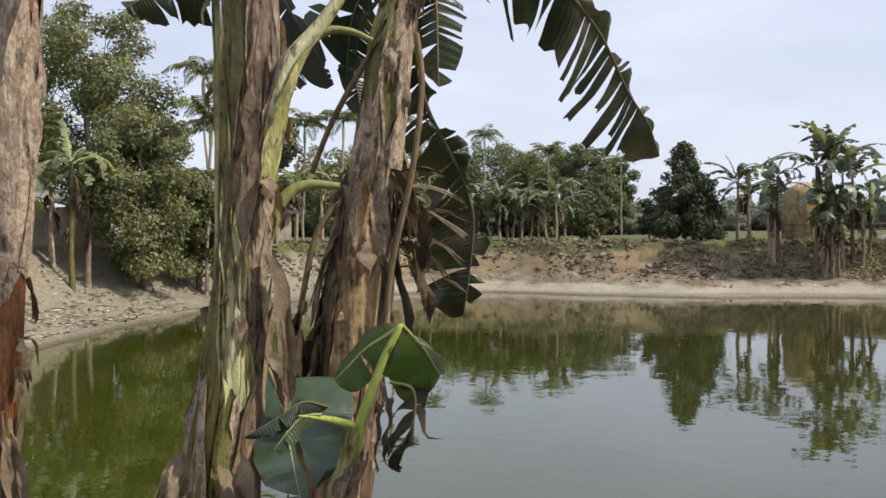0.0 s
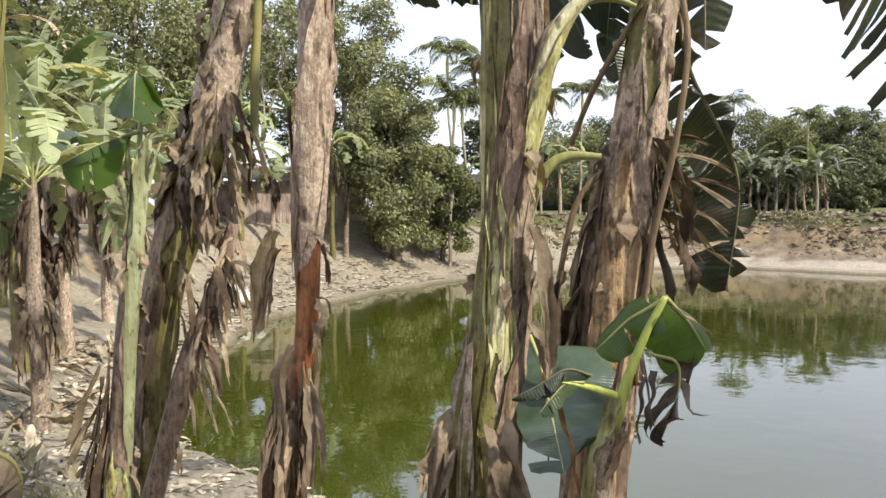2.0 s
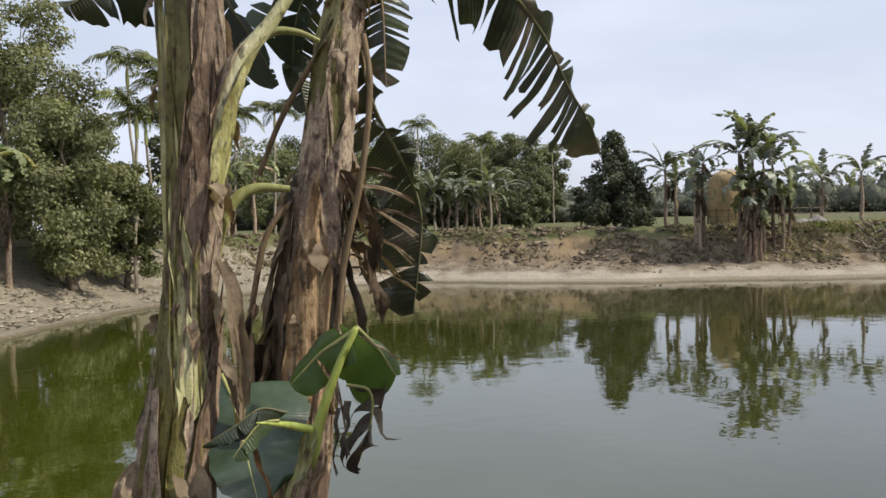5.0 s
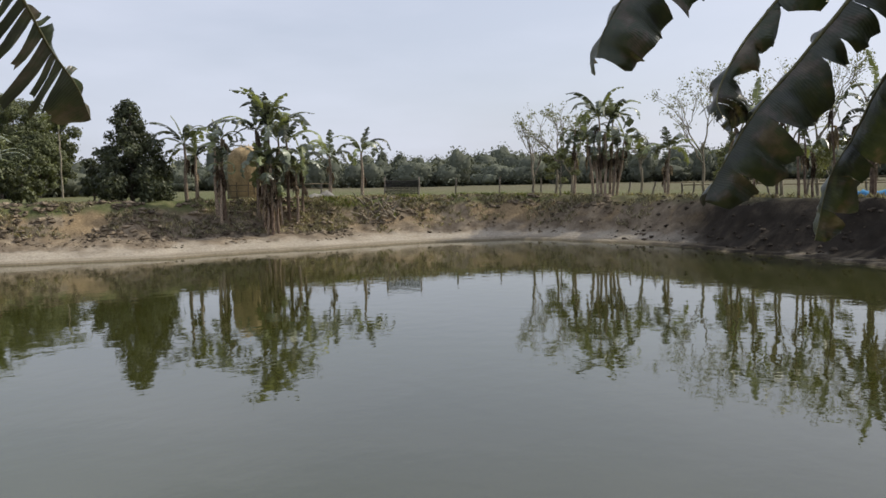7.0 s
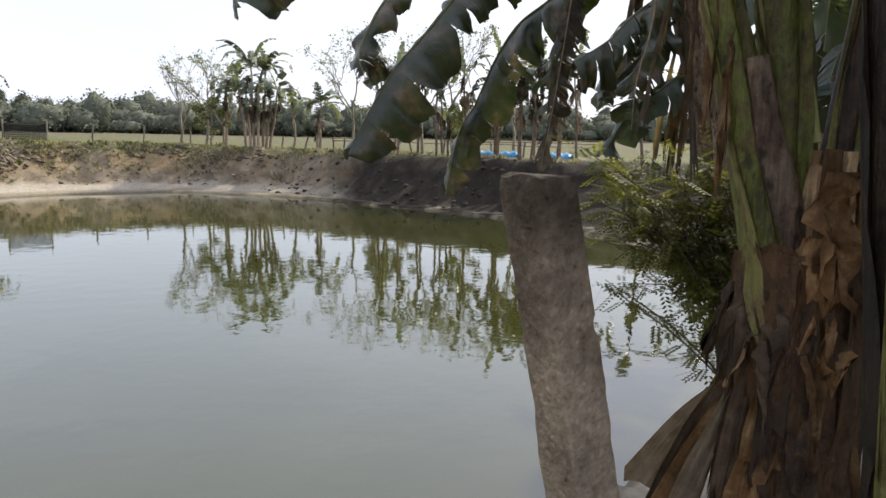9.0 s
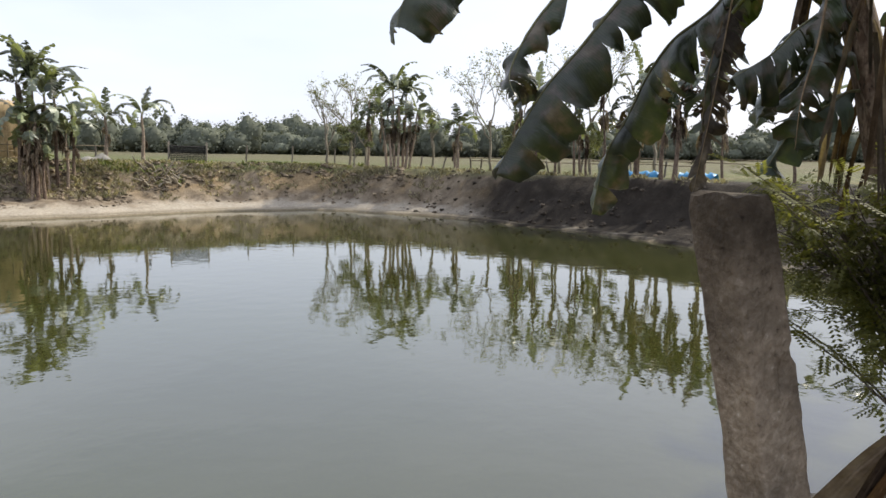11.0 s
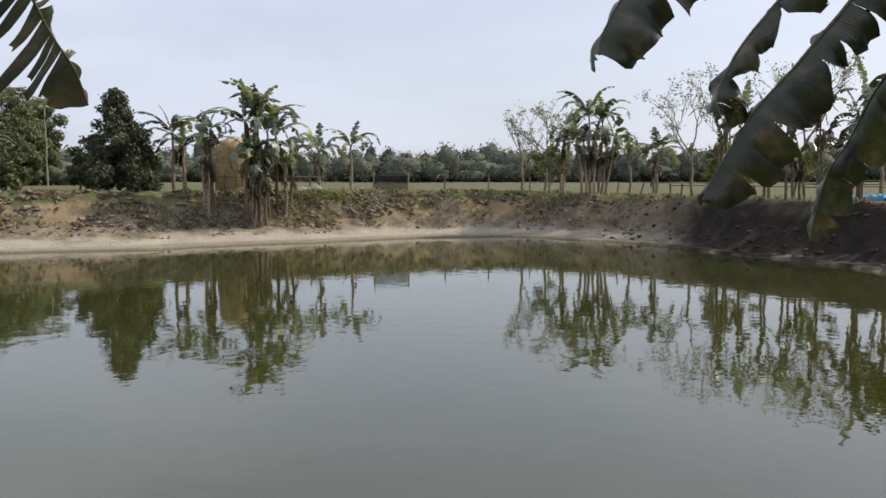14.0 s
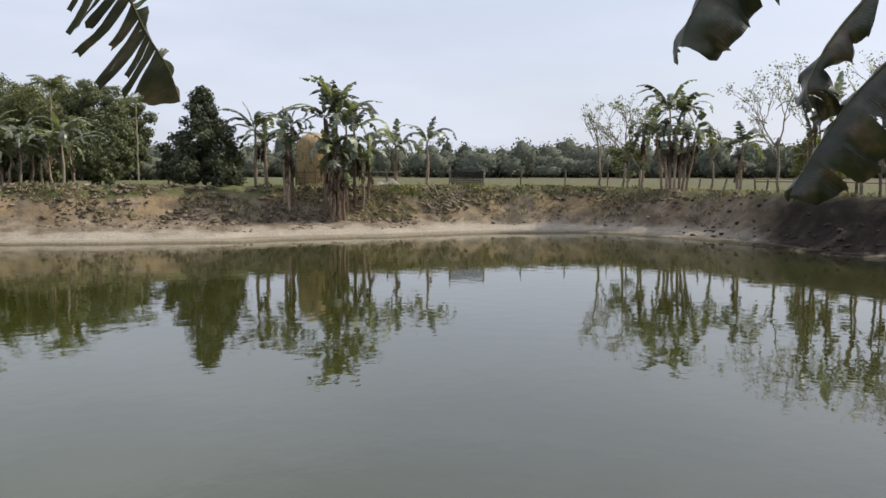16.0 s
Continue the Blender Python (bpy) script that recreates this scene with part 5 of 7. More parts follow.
shed(32.4, 26.2, 27.7, 27.6, 1.55, RUST, DARKROOF, "low shed of rusty sheet iron under a dark roof")
shed(25.6, 30.0, 23.0, 31.0, 1.5, PLASTER, TIN, "mud-walled hut with a pale tin roof behind the tree")
shed(46.0, 25.5, 38.5, 28.0, 1.9, RUST, TIN, "long low house with a grey tin roof behind the bananas")
shed(14.6, 36.5, 11.0, 37.0, 1.4, PLASTER, DARKROOF, "small pale hut half hidden behind the palms")


# ---- near plants by the camera ----
def near_plant(name, x, y, label):
    return thing(name, on_land(x, y, -0.03), label, "banana plant", "banana plants at the water's edge")


def down(ctrl):
    """Adds the foot: the last control row carried down into the ground."""
    a_, b_ = ctrl[-2], ctrl[-1]
    x, y = b_[0] + (b_[0] - a_[0]) * 0.6, b_[1] + (b_[1] - a_[1]) * 0.6
    return ctrl + [(x, y, land(x, y) - 0.08, b_[3] * 1.15)]


def rags(parent, spots, mat=None, name="dead_leaf"):
    """Hanging strips of dead leaf: (start, way, length, width, seed)."""
    for s, w, ln, wd, sd in spots:
        g = Geo()
        rag(g, s, w, ln, wd, sd)
        part(name, g, mat or DRY, parent)


# stem with a yellow-green sheath and dry tan bases
pa = near_plant("banana_plant", -0.78, 2.57, "tall banana plant with peeling tan and olive stem sheaths")
axa = pseudostem(pa, down([(-0.60, 2.62, 4.3, 0.075), (-0.61, 2.62, 3.6, 0.085), (-0.62, 2.62, 3.26, 0.090), (-0.62, 2.62, 2.89, 0.088), (-0.65, 2.61, 2.43, 0.074), (-0.68, 2.60, 2.06, 0.078), (-0.72, 2.59, 1.63, 0.102)]), STEM_TAN,
                 [(0.98, 0.10, 250, 110, 1.03, 0, STEM_TAN), (0.90, 0.06, 246, 44, 1.20, 0, STEM_MOSS), (0.74, 0.06, 232, 40, 1.17, 0, STEM_GREEN), (0.72, 0.20, 310, 80, 1.10, 0.01, STEM_TAN), (0.62, 0.22, 280, 55, 1.22, 0, STEM_BROWN), (0.95, 0.52, 285, 80, 1.09, 0, STEM_MOSS),
                  (0.75, 0.50, 283, 66, 1.15, 0.004, STEM_CREAM), (0.56, 0.40, 292, 60, 1.16, 0.01, STEM_BROWN), (0.97, 0.66, 325, 70, 1.14, 0.02, STEM_BROWN), (0.98, 0.72, 240, 80, 1.16, 0.02, STEM_TAN), (0.96, 0.55, 255, 45, 1.12, 0.01, STEM_MOSS), (0.80, 0.34, 20, 120, 1.06, 0, STEM_TAN), (0.9, 0.4, 120, 160, 1.05, 0, STEM_TAN)], 3)
for ctrl in ([(-0.60, 2.60, 2.55, 0.030), (-0.56, 2.57, 2.75, 0.036), (-0.52, 2.57, 2.92, 0.034), (-0.47, 2.58, 3.06, 0.028), (-0.38, 2.61, 3.18, 0.022), (-0.28, 2.63, 3.34, 0.018), (-0.15, 2.64, 3.6, 0.016)],
             [(-0.58, 2.70, 2.75, 0.022), (-0.56, 2.74, 2.95, 0.021), (-0.50, 2.75, 3.10, 0.020), (-0.40, 2.76, 3.19, 0.016), (-0.31, 2.78, 3.20, 0.012), (-0.23, 2.79, 3.17, 0.008)],
             [(-0.60, 2.66, 2.36, 0.020), (-0.57, 2.68, 2.52, 0.022), (-0.52, 2.69, 2.62, 0.020), (-0.45, 2.71, 2.66, 0.018), (-0.34, 2.72, 2.655, 0.012)]):
    ax = curve(ctrl, 18)
    g = Geo()
    g.tube(vecs(ax), [q[3] for q in ax], 12, 0.12, 5)
    stalk = part("leaf_stalk", g, STEM_CREAM if ctrl[0][3] > 0.025 else RIB, pa, "yellow-green arching leaf stalk")
    if ctrl[0][3] > 0.025:
        for an, mt in ((200, STEM_TAN), (330, STEM_GREEN)):
            g = Geo()
            sheath(g, ax, 0.02, 0.62, radians(an), radians(110), 1.06, 0.0, an)
            part("sheath_edge", g, mt, stalk)
leaf(pa, [(-0.62, 2.64, 3.58), (-0.67, 2.66, 3.42), (-0.77, 2.63, 3.33), (-0.89, 2.59, 3.29), (-1.00, 2.56, 3.22)], 0.19, 0.012, LEAF_OLD, fold=0.1, droop=0.5, tears=9, gap=0.2, notch=0.5, seed=11, ragged=0.5, hint=(0, -1, 0), sides=(0.2, 1.0), sweep=0.1, crumple=0.012, m=5, n=36)
leaf(pa, [(-0.60, 2.70, 3.62), (-0.66, 3.06, 3.56), (-0.60, 3.10, 3.40), (-0.50, 3.12, 3.24), (-0.42, 3.14, 3.08)], 0.16, 0.012, LEAF_DARK, fold=0.2, droop=0.5, tears=6, gap=0.35, seed=12, hint=(0, -1, 0), sides=(1.0, 0.2))
for k, (dx, dy, dz) in enumerate(((-0.9, 0.8, 1.0), (0.5, 1.2, 1.0))):
    leaf(pa, [(-0.60, 2.62, 4.2), (-0.60 + dx * 0.4, 2.62 + dy * 0.4, 4.2 + dz * 0.7), (-0.60 + dx, 2.62 + dy, 4.2 + dz), (-0.60 + dx * 1.7, 2.62 + dy * 1.7, 4.2 + dz * 0.8), (-0.60 + dx * 2.1, 2.62 + dy * 2.1, 4.2 + dz * 0.3)],
         0.27, 0.016, LEAF, fold=0.4, droop=0.6, tears=9, seed=20 + k)
rags(pa, [((-0.78, 2.56, 1.80), (-0.6, -0.4, 0.4), 0.55, 0.07, 31), ((-0.80, 2.55, 1.70), (-0.4, -0.5, 0.2), 0.45, 0.08, 32), ((-0.55, 2.55, 2.42), (0.4, -0.2, -0.4), 0.6, 0.05, 33), ((-0.56, 2.57, 2.1), (0.4, -0.1, -0.3), 0.5, 0.05, 34),
          ((-0.66, 2.48, 1.75), (0.2, -0.5, 0.2), 0.4, 0.10, 35)])

# stem with hanging dead leaves and a long torn leaf
pb = near_plant("banana_plant", -0.47, 2.96, "banana plant with scarred stem, dead skirts and torn dark leaves")
axb = pseudostem(pb, down([(-0.10, 2.99, 3.95, 0.055), (-0.13, 2.99, 3.55, 0.060), (-0.14, 2.99, 3.37, 0.064), (-0.18, 2.99, 3.20, 0.072), (-0.22, 2.99, 2.84, 0.080), (-0.27, 2.98, 2.52, 0.094), (-0.32, 2.98, 2.10, 0.104), (-0.39, 2.97, 1.50, 0.107)]), STEM_TAN,
                 [(0.36, 0.12, 235, 80, 1.10, 0, STEM_GREEN), (0.60, 0.30, 300, 120, 1.06, 0, STEM_TAN), (0.50, 0.34, 255, 90, 1.12, 0, STEM_MOSS), (0.9, 0.44, 270, 170, 1.07, 0.01, STEM_TAN), (0.93, 0.62, 215, 70, 1.12, 0.02, STEM_BROWN),
                  (0.92, 0.55, 335, 70, 1.11, 0.02, STEM_BROWN), (0.92, 0.58, 268, 90, 1.10, 0.0, SHEATH_TAN), (0.5, 0.16, 320, 110, 1.08, 0, STEM_TAN), (0.6, 0.1, 90, 190, 1.05, 0, STEM_BROWN)], 5)
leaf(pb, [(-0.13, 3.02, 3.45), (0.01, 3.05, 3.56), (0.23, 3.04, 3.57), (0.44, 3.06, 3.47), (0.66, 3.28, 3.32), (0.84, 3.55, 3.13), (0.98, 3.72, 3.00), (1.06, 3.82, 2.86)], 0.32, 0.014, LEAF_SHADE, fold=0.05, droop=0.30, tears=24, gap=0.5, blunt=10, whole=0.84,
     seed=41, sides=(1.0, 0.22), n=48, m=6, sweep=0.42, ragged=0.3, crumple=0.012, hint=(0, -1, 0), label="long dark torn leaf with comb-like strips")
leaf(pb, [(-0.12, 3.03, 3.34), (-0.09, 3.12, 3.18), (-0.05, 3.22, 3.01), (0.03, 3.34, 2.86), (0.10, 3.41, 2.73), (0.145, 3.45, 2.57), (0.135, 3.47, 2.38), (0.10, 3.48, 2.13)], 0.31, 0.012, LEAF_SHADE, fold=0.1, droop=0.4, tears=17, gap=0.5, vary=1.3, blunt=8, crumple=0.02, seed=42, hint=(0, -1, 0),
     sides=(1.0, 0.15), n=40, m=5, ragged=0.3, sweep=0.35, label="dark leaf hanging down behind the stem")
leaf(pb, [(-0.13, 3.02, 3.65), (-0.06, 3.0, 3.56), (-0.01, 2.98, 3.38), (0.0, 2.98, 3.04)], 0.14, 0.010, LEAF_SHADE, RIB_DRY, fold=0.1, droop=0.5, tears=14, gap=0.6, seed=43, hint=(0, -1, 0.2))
leaf(pb, [(-0.15, 3.02, 3.6), (-0.24, 3.06, 3.50), (-0.33, 3.08, 3.34), (-0.36, 3.08, 3.10)], 0.13, 0.010, LEAF_DARK, fold=0.6, droop=0.6, tears=5, gap=0.3, seed=44, hint=(0, 1, 0.2))
for ctrl in ([(-0.18, 2.95, 3.26, 0.012), (-0.29, 2.96, 3.10, 0.013), (-0.40, 2.97, 2.91, 0.012), (-0.48, 2.98, 2.72, 0.010)], [(-0.08, 2.90, 3.22, 0.012), (-0.06, 2.88, 3.02, 0.012), (-0.10, 2.86, 2.70, 0.012), (-0.17, 2.86, 2.40, 0.012), (-0.20, 2.86, 2.15, 0.01)],
             [(-0.36, 2.93, 2.62, 0.014), (-0.45, 2.92, 2.50, 0.013), (-0.50, 2.92, 2.30, 0.012), (-0.55, 2.9, 1.98, 0.01)]):
    ax = curve(ctrl, 14)
    g = Geo()
    g.tube(vecs(ax), [q[3] for q in ax], 8, 0.1, 6)
    part("dead_leaf_stalk", g, RIB_DRY, pb, "brown hanging dead leaf stalk")
rr = random.Random(5)
for k in range(44):
    an = rr.choice((0.1, math.pi)) + rr.uniform(-0.9, 0.9)
    z = rr.uniform(1.95, 2.75)
    p = Vector((-0.29 + (z - 2.5) * 0.16 + math.cos(an) * 0.09, 2.98 + math.sin(an) * 0.09, z))
    g = Geo()
    if k % 3:
        rag(g, p, (math.cos(an), math.sin(an) * 0.8, rr.uniform(-0.6, 0.5)), rr.uniform(0.12, 0.36), rr.uniform(0.012, 0.045), 60 + k, rr.uniform(0.5, 1.2), 4)
    else:
        strip(g, p, p + Vector((math.cos(an) * 0.14, math.sin(an) * 0.1, -rr.uniform(0.2, 0.5))), 0.012, rr.uniform(0.02, 0.06), 60 + k, 0.05)
    part("dead_leaf", g, (DRY, DRY_DARK, DEAD_GREY, DRY)[k % 4], pb)
for k in range(8):
    g = Geo()
    a_ = Vector((-0.15, 2.93, 2.72 - 0.05 * k))
    strip(g, a_, a_ + Vector((rr.uniform(0.16, 0.30), rr.uniform(0.0, 0.25), -rr.uniform(0.02, 0.22))), 0.008, rr.uniform(0.010, 0.030), 700 + k, 0.03)
    part("dead_leaf", g, DRY if k % 3 else DRY_DARK, pb)
rags(pb, [((-0.50, 2.90, 2.25), (-0.3, -0.1, -0.4), 0.36, 0.08, 81), ((-0.47, 2.91, 2.1), (-0.1, -0.1, -0.6), 0.4, 0.07, 82), ((-0.10, 2.9, 2.60), (0.8, 0.1, 0.1), 0.3, 0.05, 83), ((-0.12, 2.9, 2.45), (0.8, -0.1, -0.2), 0.35, 0.06, 84)], DRY_DARK)
leaf(pb, [(-0.4, 3.13, 3.44), (-0.49, 3.22, 3.32), (-0.61, 3.26, 3.23), (-0.64, 3.25, 3.09)], 0.17, 0.010, LEAF_DARK, fold=0.3, droop=0.5, tears=5, gap=0.3, seed=45, hint=(0, -1, 0.2), ragged=0.25)
leaf(pb, [(-0.24, 3.2, 3.44), (-0.32, 3.29, 3.35), (-0.36, 3.34, 3.22), (-0.33, 3.34, 3.01)], 0.15, 0.010, LEAF_OLD, fold=0.3, droop=0.5, tears=6, gap=0.3, seed=46, hint=(0, -1, 0.2), ragged=0.3)
for k, (dx, dy, dz) in enumerate(((-1.0, 0.6, 0.9), (0.2, 1.3, 0.9))):
    leaf(pb, [(-0.10, 2.99, 3.9), (-0.10 + dx * 0.4, 2.99 + dy * 0.4, 3.9 + dz * 0.7), (-0.10 + dx, 2.99 + dy, 3.9 + dz), (-0.10 + dx * 1.7, 2.99 + dy * 1.7, 3.9 + dz * 0.8), (-0.10 + dx * 2.1, 2.99 + dy * 2.1, 3.9 + dz * 0.4)],
         0.26, 0.016, LEAF, fold=0.4, droop=0.6, tears=9, seed=90 + k)

# young sucker in front of it
ps = near_plant("banana_sucker", -0.37, 2.48, "young banana sucker with a bright green stalk and folded broad leaves")
ax = curve(down([(-0.125, 2.49, 2.205, 0.008), (-0.13, 2.49, 2.19, 0.011), (-0.18, 2.48, 2.09, 0.013), (-0.24, 2.47, 1.93, 0.017), (-0.28, 2.46, 1.78, 0.026), (-0.33, 2.46, 1.59, 0.036)]), 24)
g = Geo()
g.tube(vecs(ax), [q[3] for q in ax], 12, 0.06, 8)
part("stem", g, STALK_GREEN, ps)
for u0, u1, an, mt in ((0.98, 0.55, 215, STEM_GREEN), (0.99, 0.62, 320, STEM_TAN)):
    g = Geo()
    sheath(g, ax, u0, u1, radians(an), radians(150), 1.10, 0.012, int(an))
    part("leaf_sheath", g, mt, ps)
leaf(ps, [(-0.125, 2.51, 2.205), (-0.09, 2.53, 2.165), (-0.05, 2.55, 2.115), (-0.01, 2.57, 2.045), (0.0, 2.575, 2.03)], 0.15, 0.008, LEAF_FRESH, fold=0.15, droop=0.5, tears=0, seed=101, start=0.0, ragged=0.05, m=5, hint=(0.45, -0.8, 0.35), sides=(1.0, 0.25), sweep=0.05, blunt=7, crumple=0.006,
     label="fresh green leaf folded over the stalk tip")
leaf(ps, [(-0.135, 2.50, 2.19), (-0.18, 2.51, 2.16), (-0.24, 2.53, 2.12), (-0.30, 2.54, 2.06), (-0.34, 2.55, 2.02)], 0.13, 0.009, LEAF_FRESH, fold=0.2, droop=0.6, tears=1, seed=102, start=0.0, ragged=0.08, m=5, hint=(-0.1, -0.8, 0.6), sides=(0.8, 0.8), sweep=0.05, blunt=6, crumple=0.006)
leaf(ps, [(-0.60, 2.78, 2.02), (-0.55, 2.69, 1.95), (-0.51, 2.59, 1.87), (-0.47, 2.50, 1.78), (-0.42, 2.40, 1.65)], 0.24, 0.008, LEAF_GLOSS, fold=-0.08, droop=0.25, tears=1, gap=0.25, seed=104, start=0.0, ragged=0.10, m=6, sweep=0.08, hint=(0, -0.45, 0.89), crumple=0.012,
     blunt=9, sides=(0.6, 1.0), label="broad glossy grey-green leaf with a torn end")
g = Geo()
g.tube(vecs(curve([(-0.27, 2.44, 1.90), (-0.32, 2.38, 1.93), (-0.36, 2.33, 1.95), (-0.41, 2.29, 1.965)], 10)), [0.013, 0.013, 0.012, 0.012, 0.011, 0.010, 0.009, 0.008, 0.006, 0.004, 0.002], 8)
part("leaf_stalk", g, STALK_GREEN, ps)
leaf(ps, [(-0.33, 2.34, 1.98), (-0.40, 2.31, 2.00), (-0.47, 2.28, 1.96), (-0.55, 2.24, 1.92)], 0.055, 0.005, LEAF_DARK, fold=0.9, droop=0.8, tears=2, seed=105, start=0.0, ragged=0.2, crumple=0.008)
leaf(ps, [(-0.35, 2.33, 1.96), (-0.40, 2.30, 1.96), (-0.44, 2.27, 1.92), (-0.47, 2.25, 1.88)], 0.05, 0.005, LEAF, fold=0.9, droop=0.8, tears=1, seed=106, start=0.0, ragged=0.2, crumple=0.008)
leaf(ps, [(-0.16, 2.51, 2.02), (-0.09, 2.51, 2.00), (-0.08, 2.51, 1.93), (-0.10, 2.51, 1.85), (-0.13, 2.51, 1.76)], 0.085, 0.006, DEAD_GREY, fold=0.3, droop=1.0, tears=5, gap=0.3, seed=107, start=0.05, ragged=0.55, crumple=0.045, n=34, m=6, hint=(0.2, -1, 0.1), name="dead_leaf", label="withered dark leaf hanging over the water")
for k, (a_, b_, w_, mt) in enumerate((((-0.43, 2.38, 1.87), (-0.365, 2.39, 1.58), 0.022, DRY_WARM), ((-0.22, 2.43, 1.82), (-0.31, 2.42, 1.58), 0.028, DRY), ((-0.11, 2.46, 2.18), (0.02, 2.46, 2.085), 0.016, DRY), ((-0.16, 2.46, 1.98), (-0.17, 2.46, 1.80), 0.018, DEAD_GREY), ((-0.19, 2.46, 1.96), (-0.20, 2.46, 1.74), 0.022, DEAD_GREY))):
    g = Geo()
    strip(g, a_, b_, 0.012, w_, 720 + k, 0.01)
    part("dead_leaf", g, mt, ps)

# slender rust-brown stem
pd = near_plant("banana_plant", -1.33, 2.16, "slender banana stem with a rust-brown middle and dry sheaths")
axd = pseudostem(pd, down([(-1.14, 2.27, 4.3, 0.048), (-1.16, 2.26, 3.6, 0.05), (-1.17, 2.25, 3.16, 0.050), (-1.18, 2.24, 2.81, 0.048), (-1.20, 2.23, 2.45, 0.044), (-1.21, 2.22, 2.09, 0.037), (-1.25, 2.20, 1.82, 0.050), (-1.28, 2.19, 1.59, 0.058)]), STEM_RED,
           [(0.53, 0.02, 240, 200, 1.10, 0, STEM_TAN), (0.51, 0.05, 60, 200, 1.08, 0, STEM_TAN), (0.50, 0.25, 300, 120, 1.16, 0.01, STEM_TAN), (0.98, 0.70, 240, 190, 1.18, 0.012, STEM_BROWN), (0.98, 0.70, 40, 200, 1.16, 0.01, STEM_BROWN),
            (0.99, 0.80, 280, 110, 1.3, 0.02, SHEATH_RUST), (0.97, 0.72, 225, 60, 1.26, 0.015, SHEATH_TAN), (0.54, 0.38, 215, 80, 1.2, 0.015, STEM_BROWN)], 7, 0.08)
rags(pd, [((-1.22, 2.15, 2.06), (-0.3, -0.4, -0.2), 0.45, 0.05, 122), ((-1.24, 2.14, 1.85), (0.2, -0.4, 0.0), 0.45, 0.06, 123), ((-1.18, 2.16, 1.95), (0.4, -0.3, 0.0), 0.4, 0.05, 124),
          ((-1.30, 2.18, 2.42), (-0.6, -0.1, -0.3), 0.40, 0.055, 125), ((-1.29, 2.20, 2.36), (-0.7, 0.1, -0.3), 0.34, 0.045, 126)], DRY)
for k in range(16):
    g = Geo()
    an, z = rr.uniform(3.4, 6.2), rr.uniform(1.62, 2.06)
    a_ = Vector((-1.24 + (z - 1.9) * 0.14 + math.cos(an) * 0.055, 2.20 + math.sin(an) * 0.055, z))
    strip(g, a_, a_ + Vector((math.cos(an) * 0.05, math.sin(an) * 0.04, -rr.uniform(0.14, 0.36))), 0.010, rr.uniform(0.012, 0.04), 730 + k, 0.02)
    part("dead_leaf", g, (DRY, DRY, DRY_WARM, DRY_DARK)[k % 4], pd)
for k, (dx, dy, dz) in enumerate(((-0.8, 0.8, 0.9), (-0.3, 1.0, 1.0))):
    leaf(pd, [(-1.14, 2.27, 4.25), (-1.14 + dx * 0.4, 2.27 + dy * 0.4, 4.25 + dz * 0.7), (-1.14 + dx, 2.27 + dy, 4.25 + dz), (-1.14 + dx * 1.6, 2.27 + dy * 1.6, 4.25 + dz * 0.8), (-1.14 + dx * 2, 2.27 + dy * 2, 4.25 + dz * 0.4)],
         0.24, 0.014, LEAF, fold=0.4, droop=0.6, tears=9, seed=130 + k)

# leaning stem with dead skirts
pe = near_plant("banana_plant", -2.73, 3.25, "leaning banana plant with ragged dead leaf skirts")
axe = pseudostem(pe, down([(-2.16, 3.65, 4.4, 0.085), (-2.22, 3.61, 4.0, 0.095), (-2.27, 3.58, 3.61, 0.100), (-2.38, 3.51, 3.02, 0.108), (-2.49, 3.43, 2.50, 0.118), (-2.59, 3.36, 2.10, 0.100), (-2.65, 3.32, 1.58, 0.082), (-2.69, 3.28, 1.06, 0.084)]), STEM_MOSS,
           [(0.48, 0.02, 240, 200, 1.08, 0, STEM_TAN), (0.48, 0.05, 60, 200, 1.06, 0, STEM_TAN), (0.36, 0.1, 300, 90, 1.14, 0, STEM_TAN), (0.30, 0.12, 275, 30, 1.16, 0, STEM_GREEN), (0.70, 0.44, 230, 120, 1.08, 0.01, STEM_BROWN), (0.72, 0.42, 315, 90, 1.07, 0.01, STEM_MOSS), (0.95, 0.62, 250, 70, 1.06, 0.0, STEM_BROWN), (0.98, 0.66, 310, 90, 1.05, 0.0, STEM_MOSS)], 9)
rr = random.Random(15)
for k in range(52):
    an = rr.uniform(3.0, 6.9)
    z = rr.uniform(2.38, 3.08) if k % 6 else rr.uniform(1.7, 2.4)
    p = Vector((-2.45 + (z - 2.5) * 0.2 + math.cos(an) * 0.12, 3.45 + (z - 2.5) * 0.14 + math.sin(an) * 0.12, z))
    g = Geo()
    if k % 3:
        rag(g, p, (math.cos(an), math.sin(an) * 0.8, rr.uniform(-0.5, 0.6)), rr.uniform(0.16, 0.44), rr.uniform(0.03, 0.11), 140 + k, rr.uniform(0.5, 1.2), 5)
    else:
        strip(g, p, p + Vector((math.cos(an) * 0.16, math.sin(an) * 0.12, -rr.uniform(0.2, 0.45))), 0.015, rr.uniform(0.03, 0.08), 140 + k, 0.05)
    part("dead_leaf", g, (DRY, DRY, DEAD_GREY, DRY_DARK, DRY)[k % 5], pe)
g = Geo()
ax = curve([(-2.14, 3.56, 3.55, 0.022), (-2.16, 3.55, 3.2, 0.024), (-2.17, 3.55, 2.85, 0.02)], 8)
g.tube(vecs(ax), [q[3] for q in ax], 8)
part("leaf_stalk", g, LEAF_YELLOW, pe, "ochre dry leaf stalk")
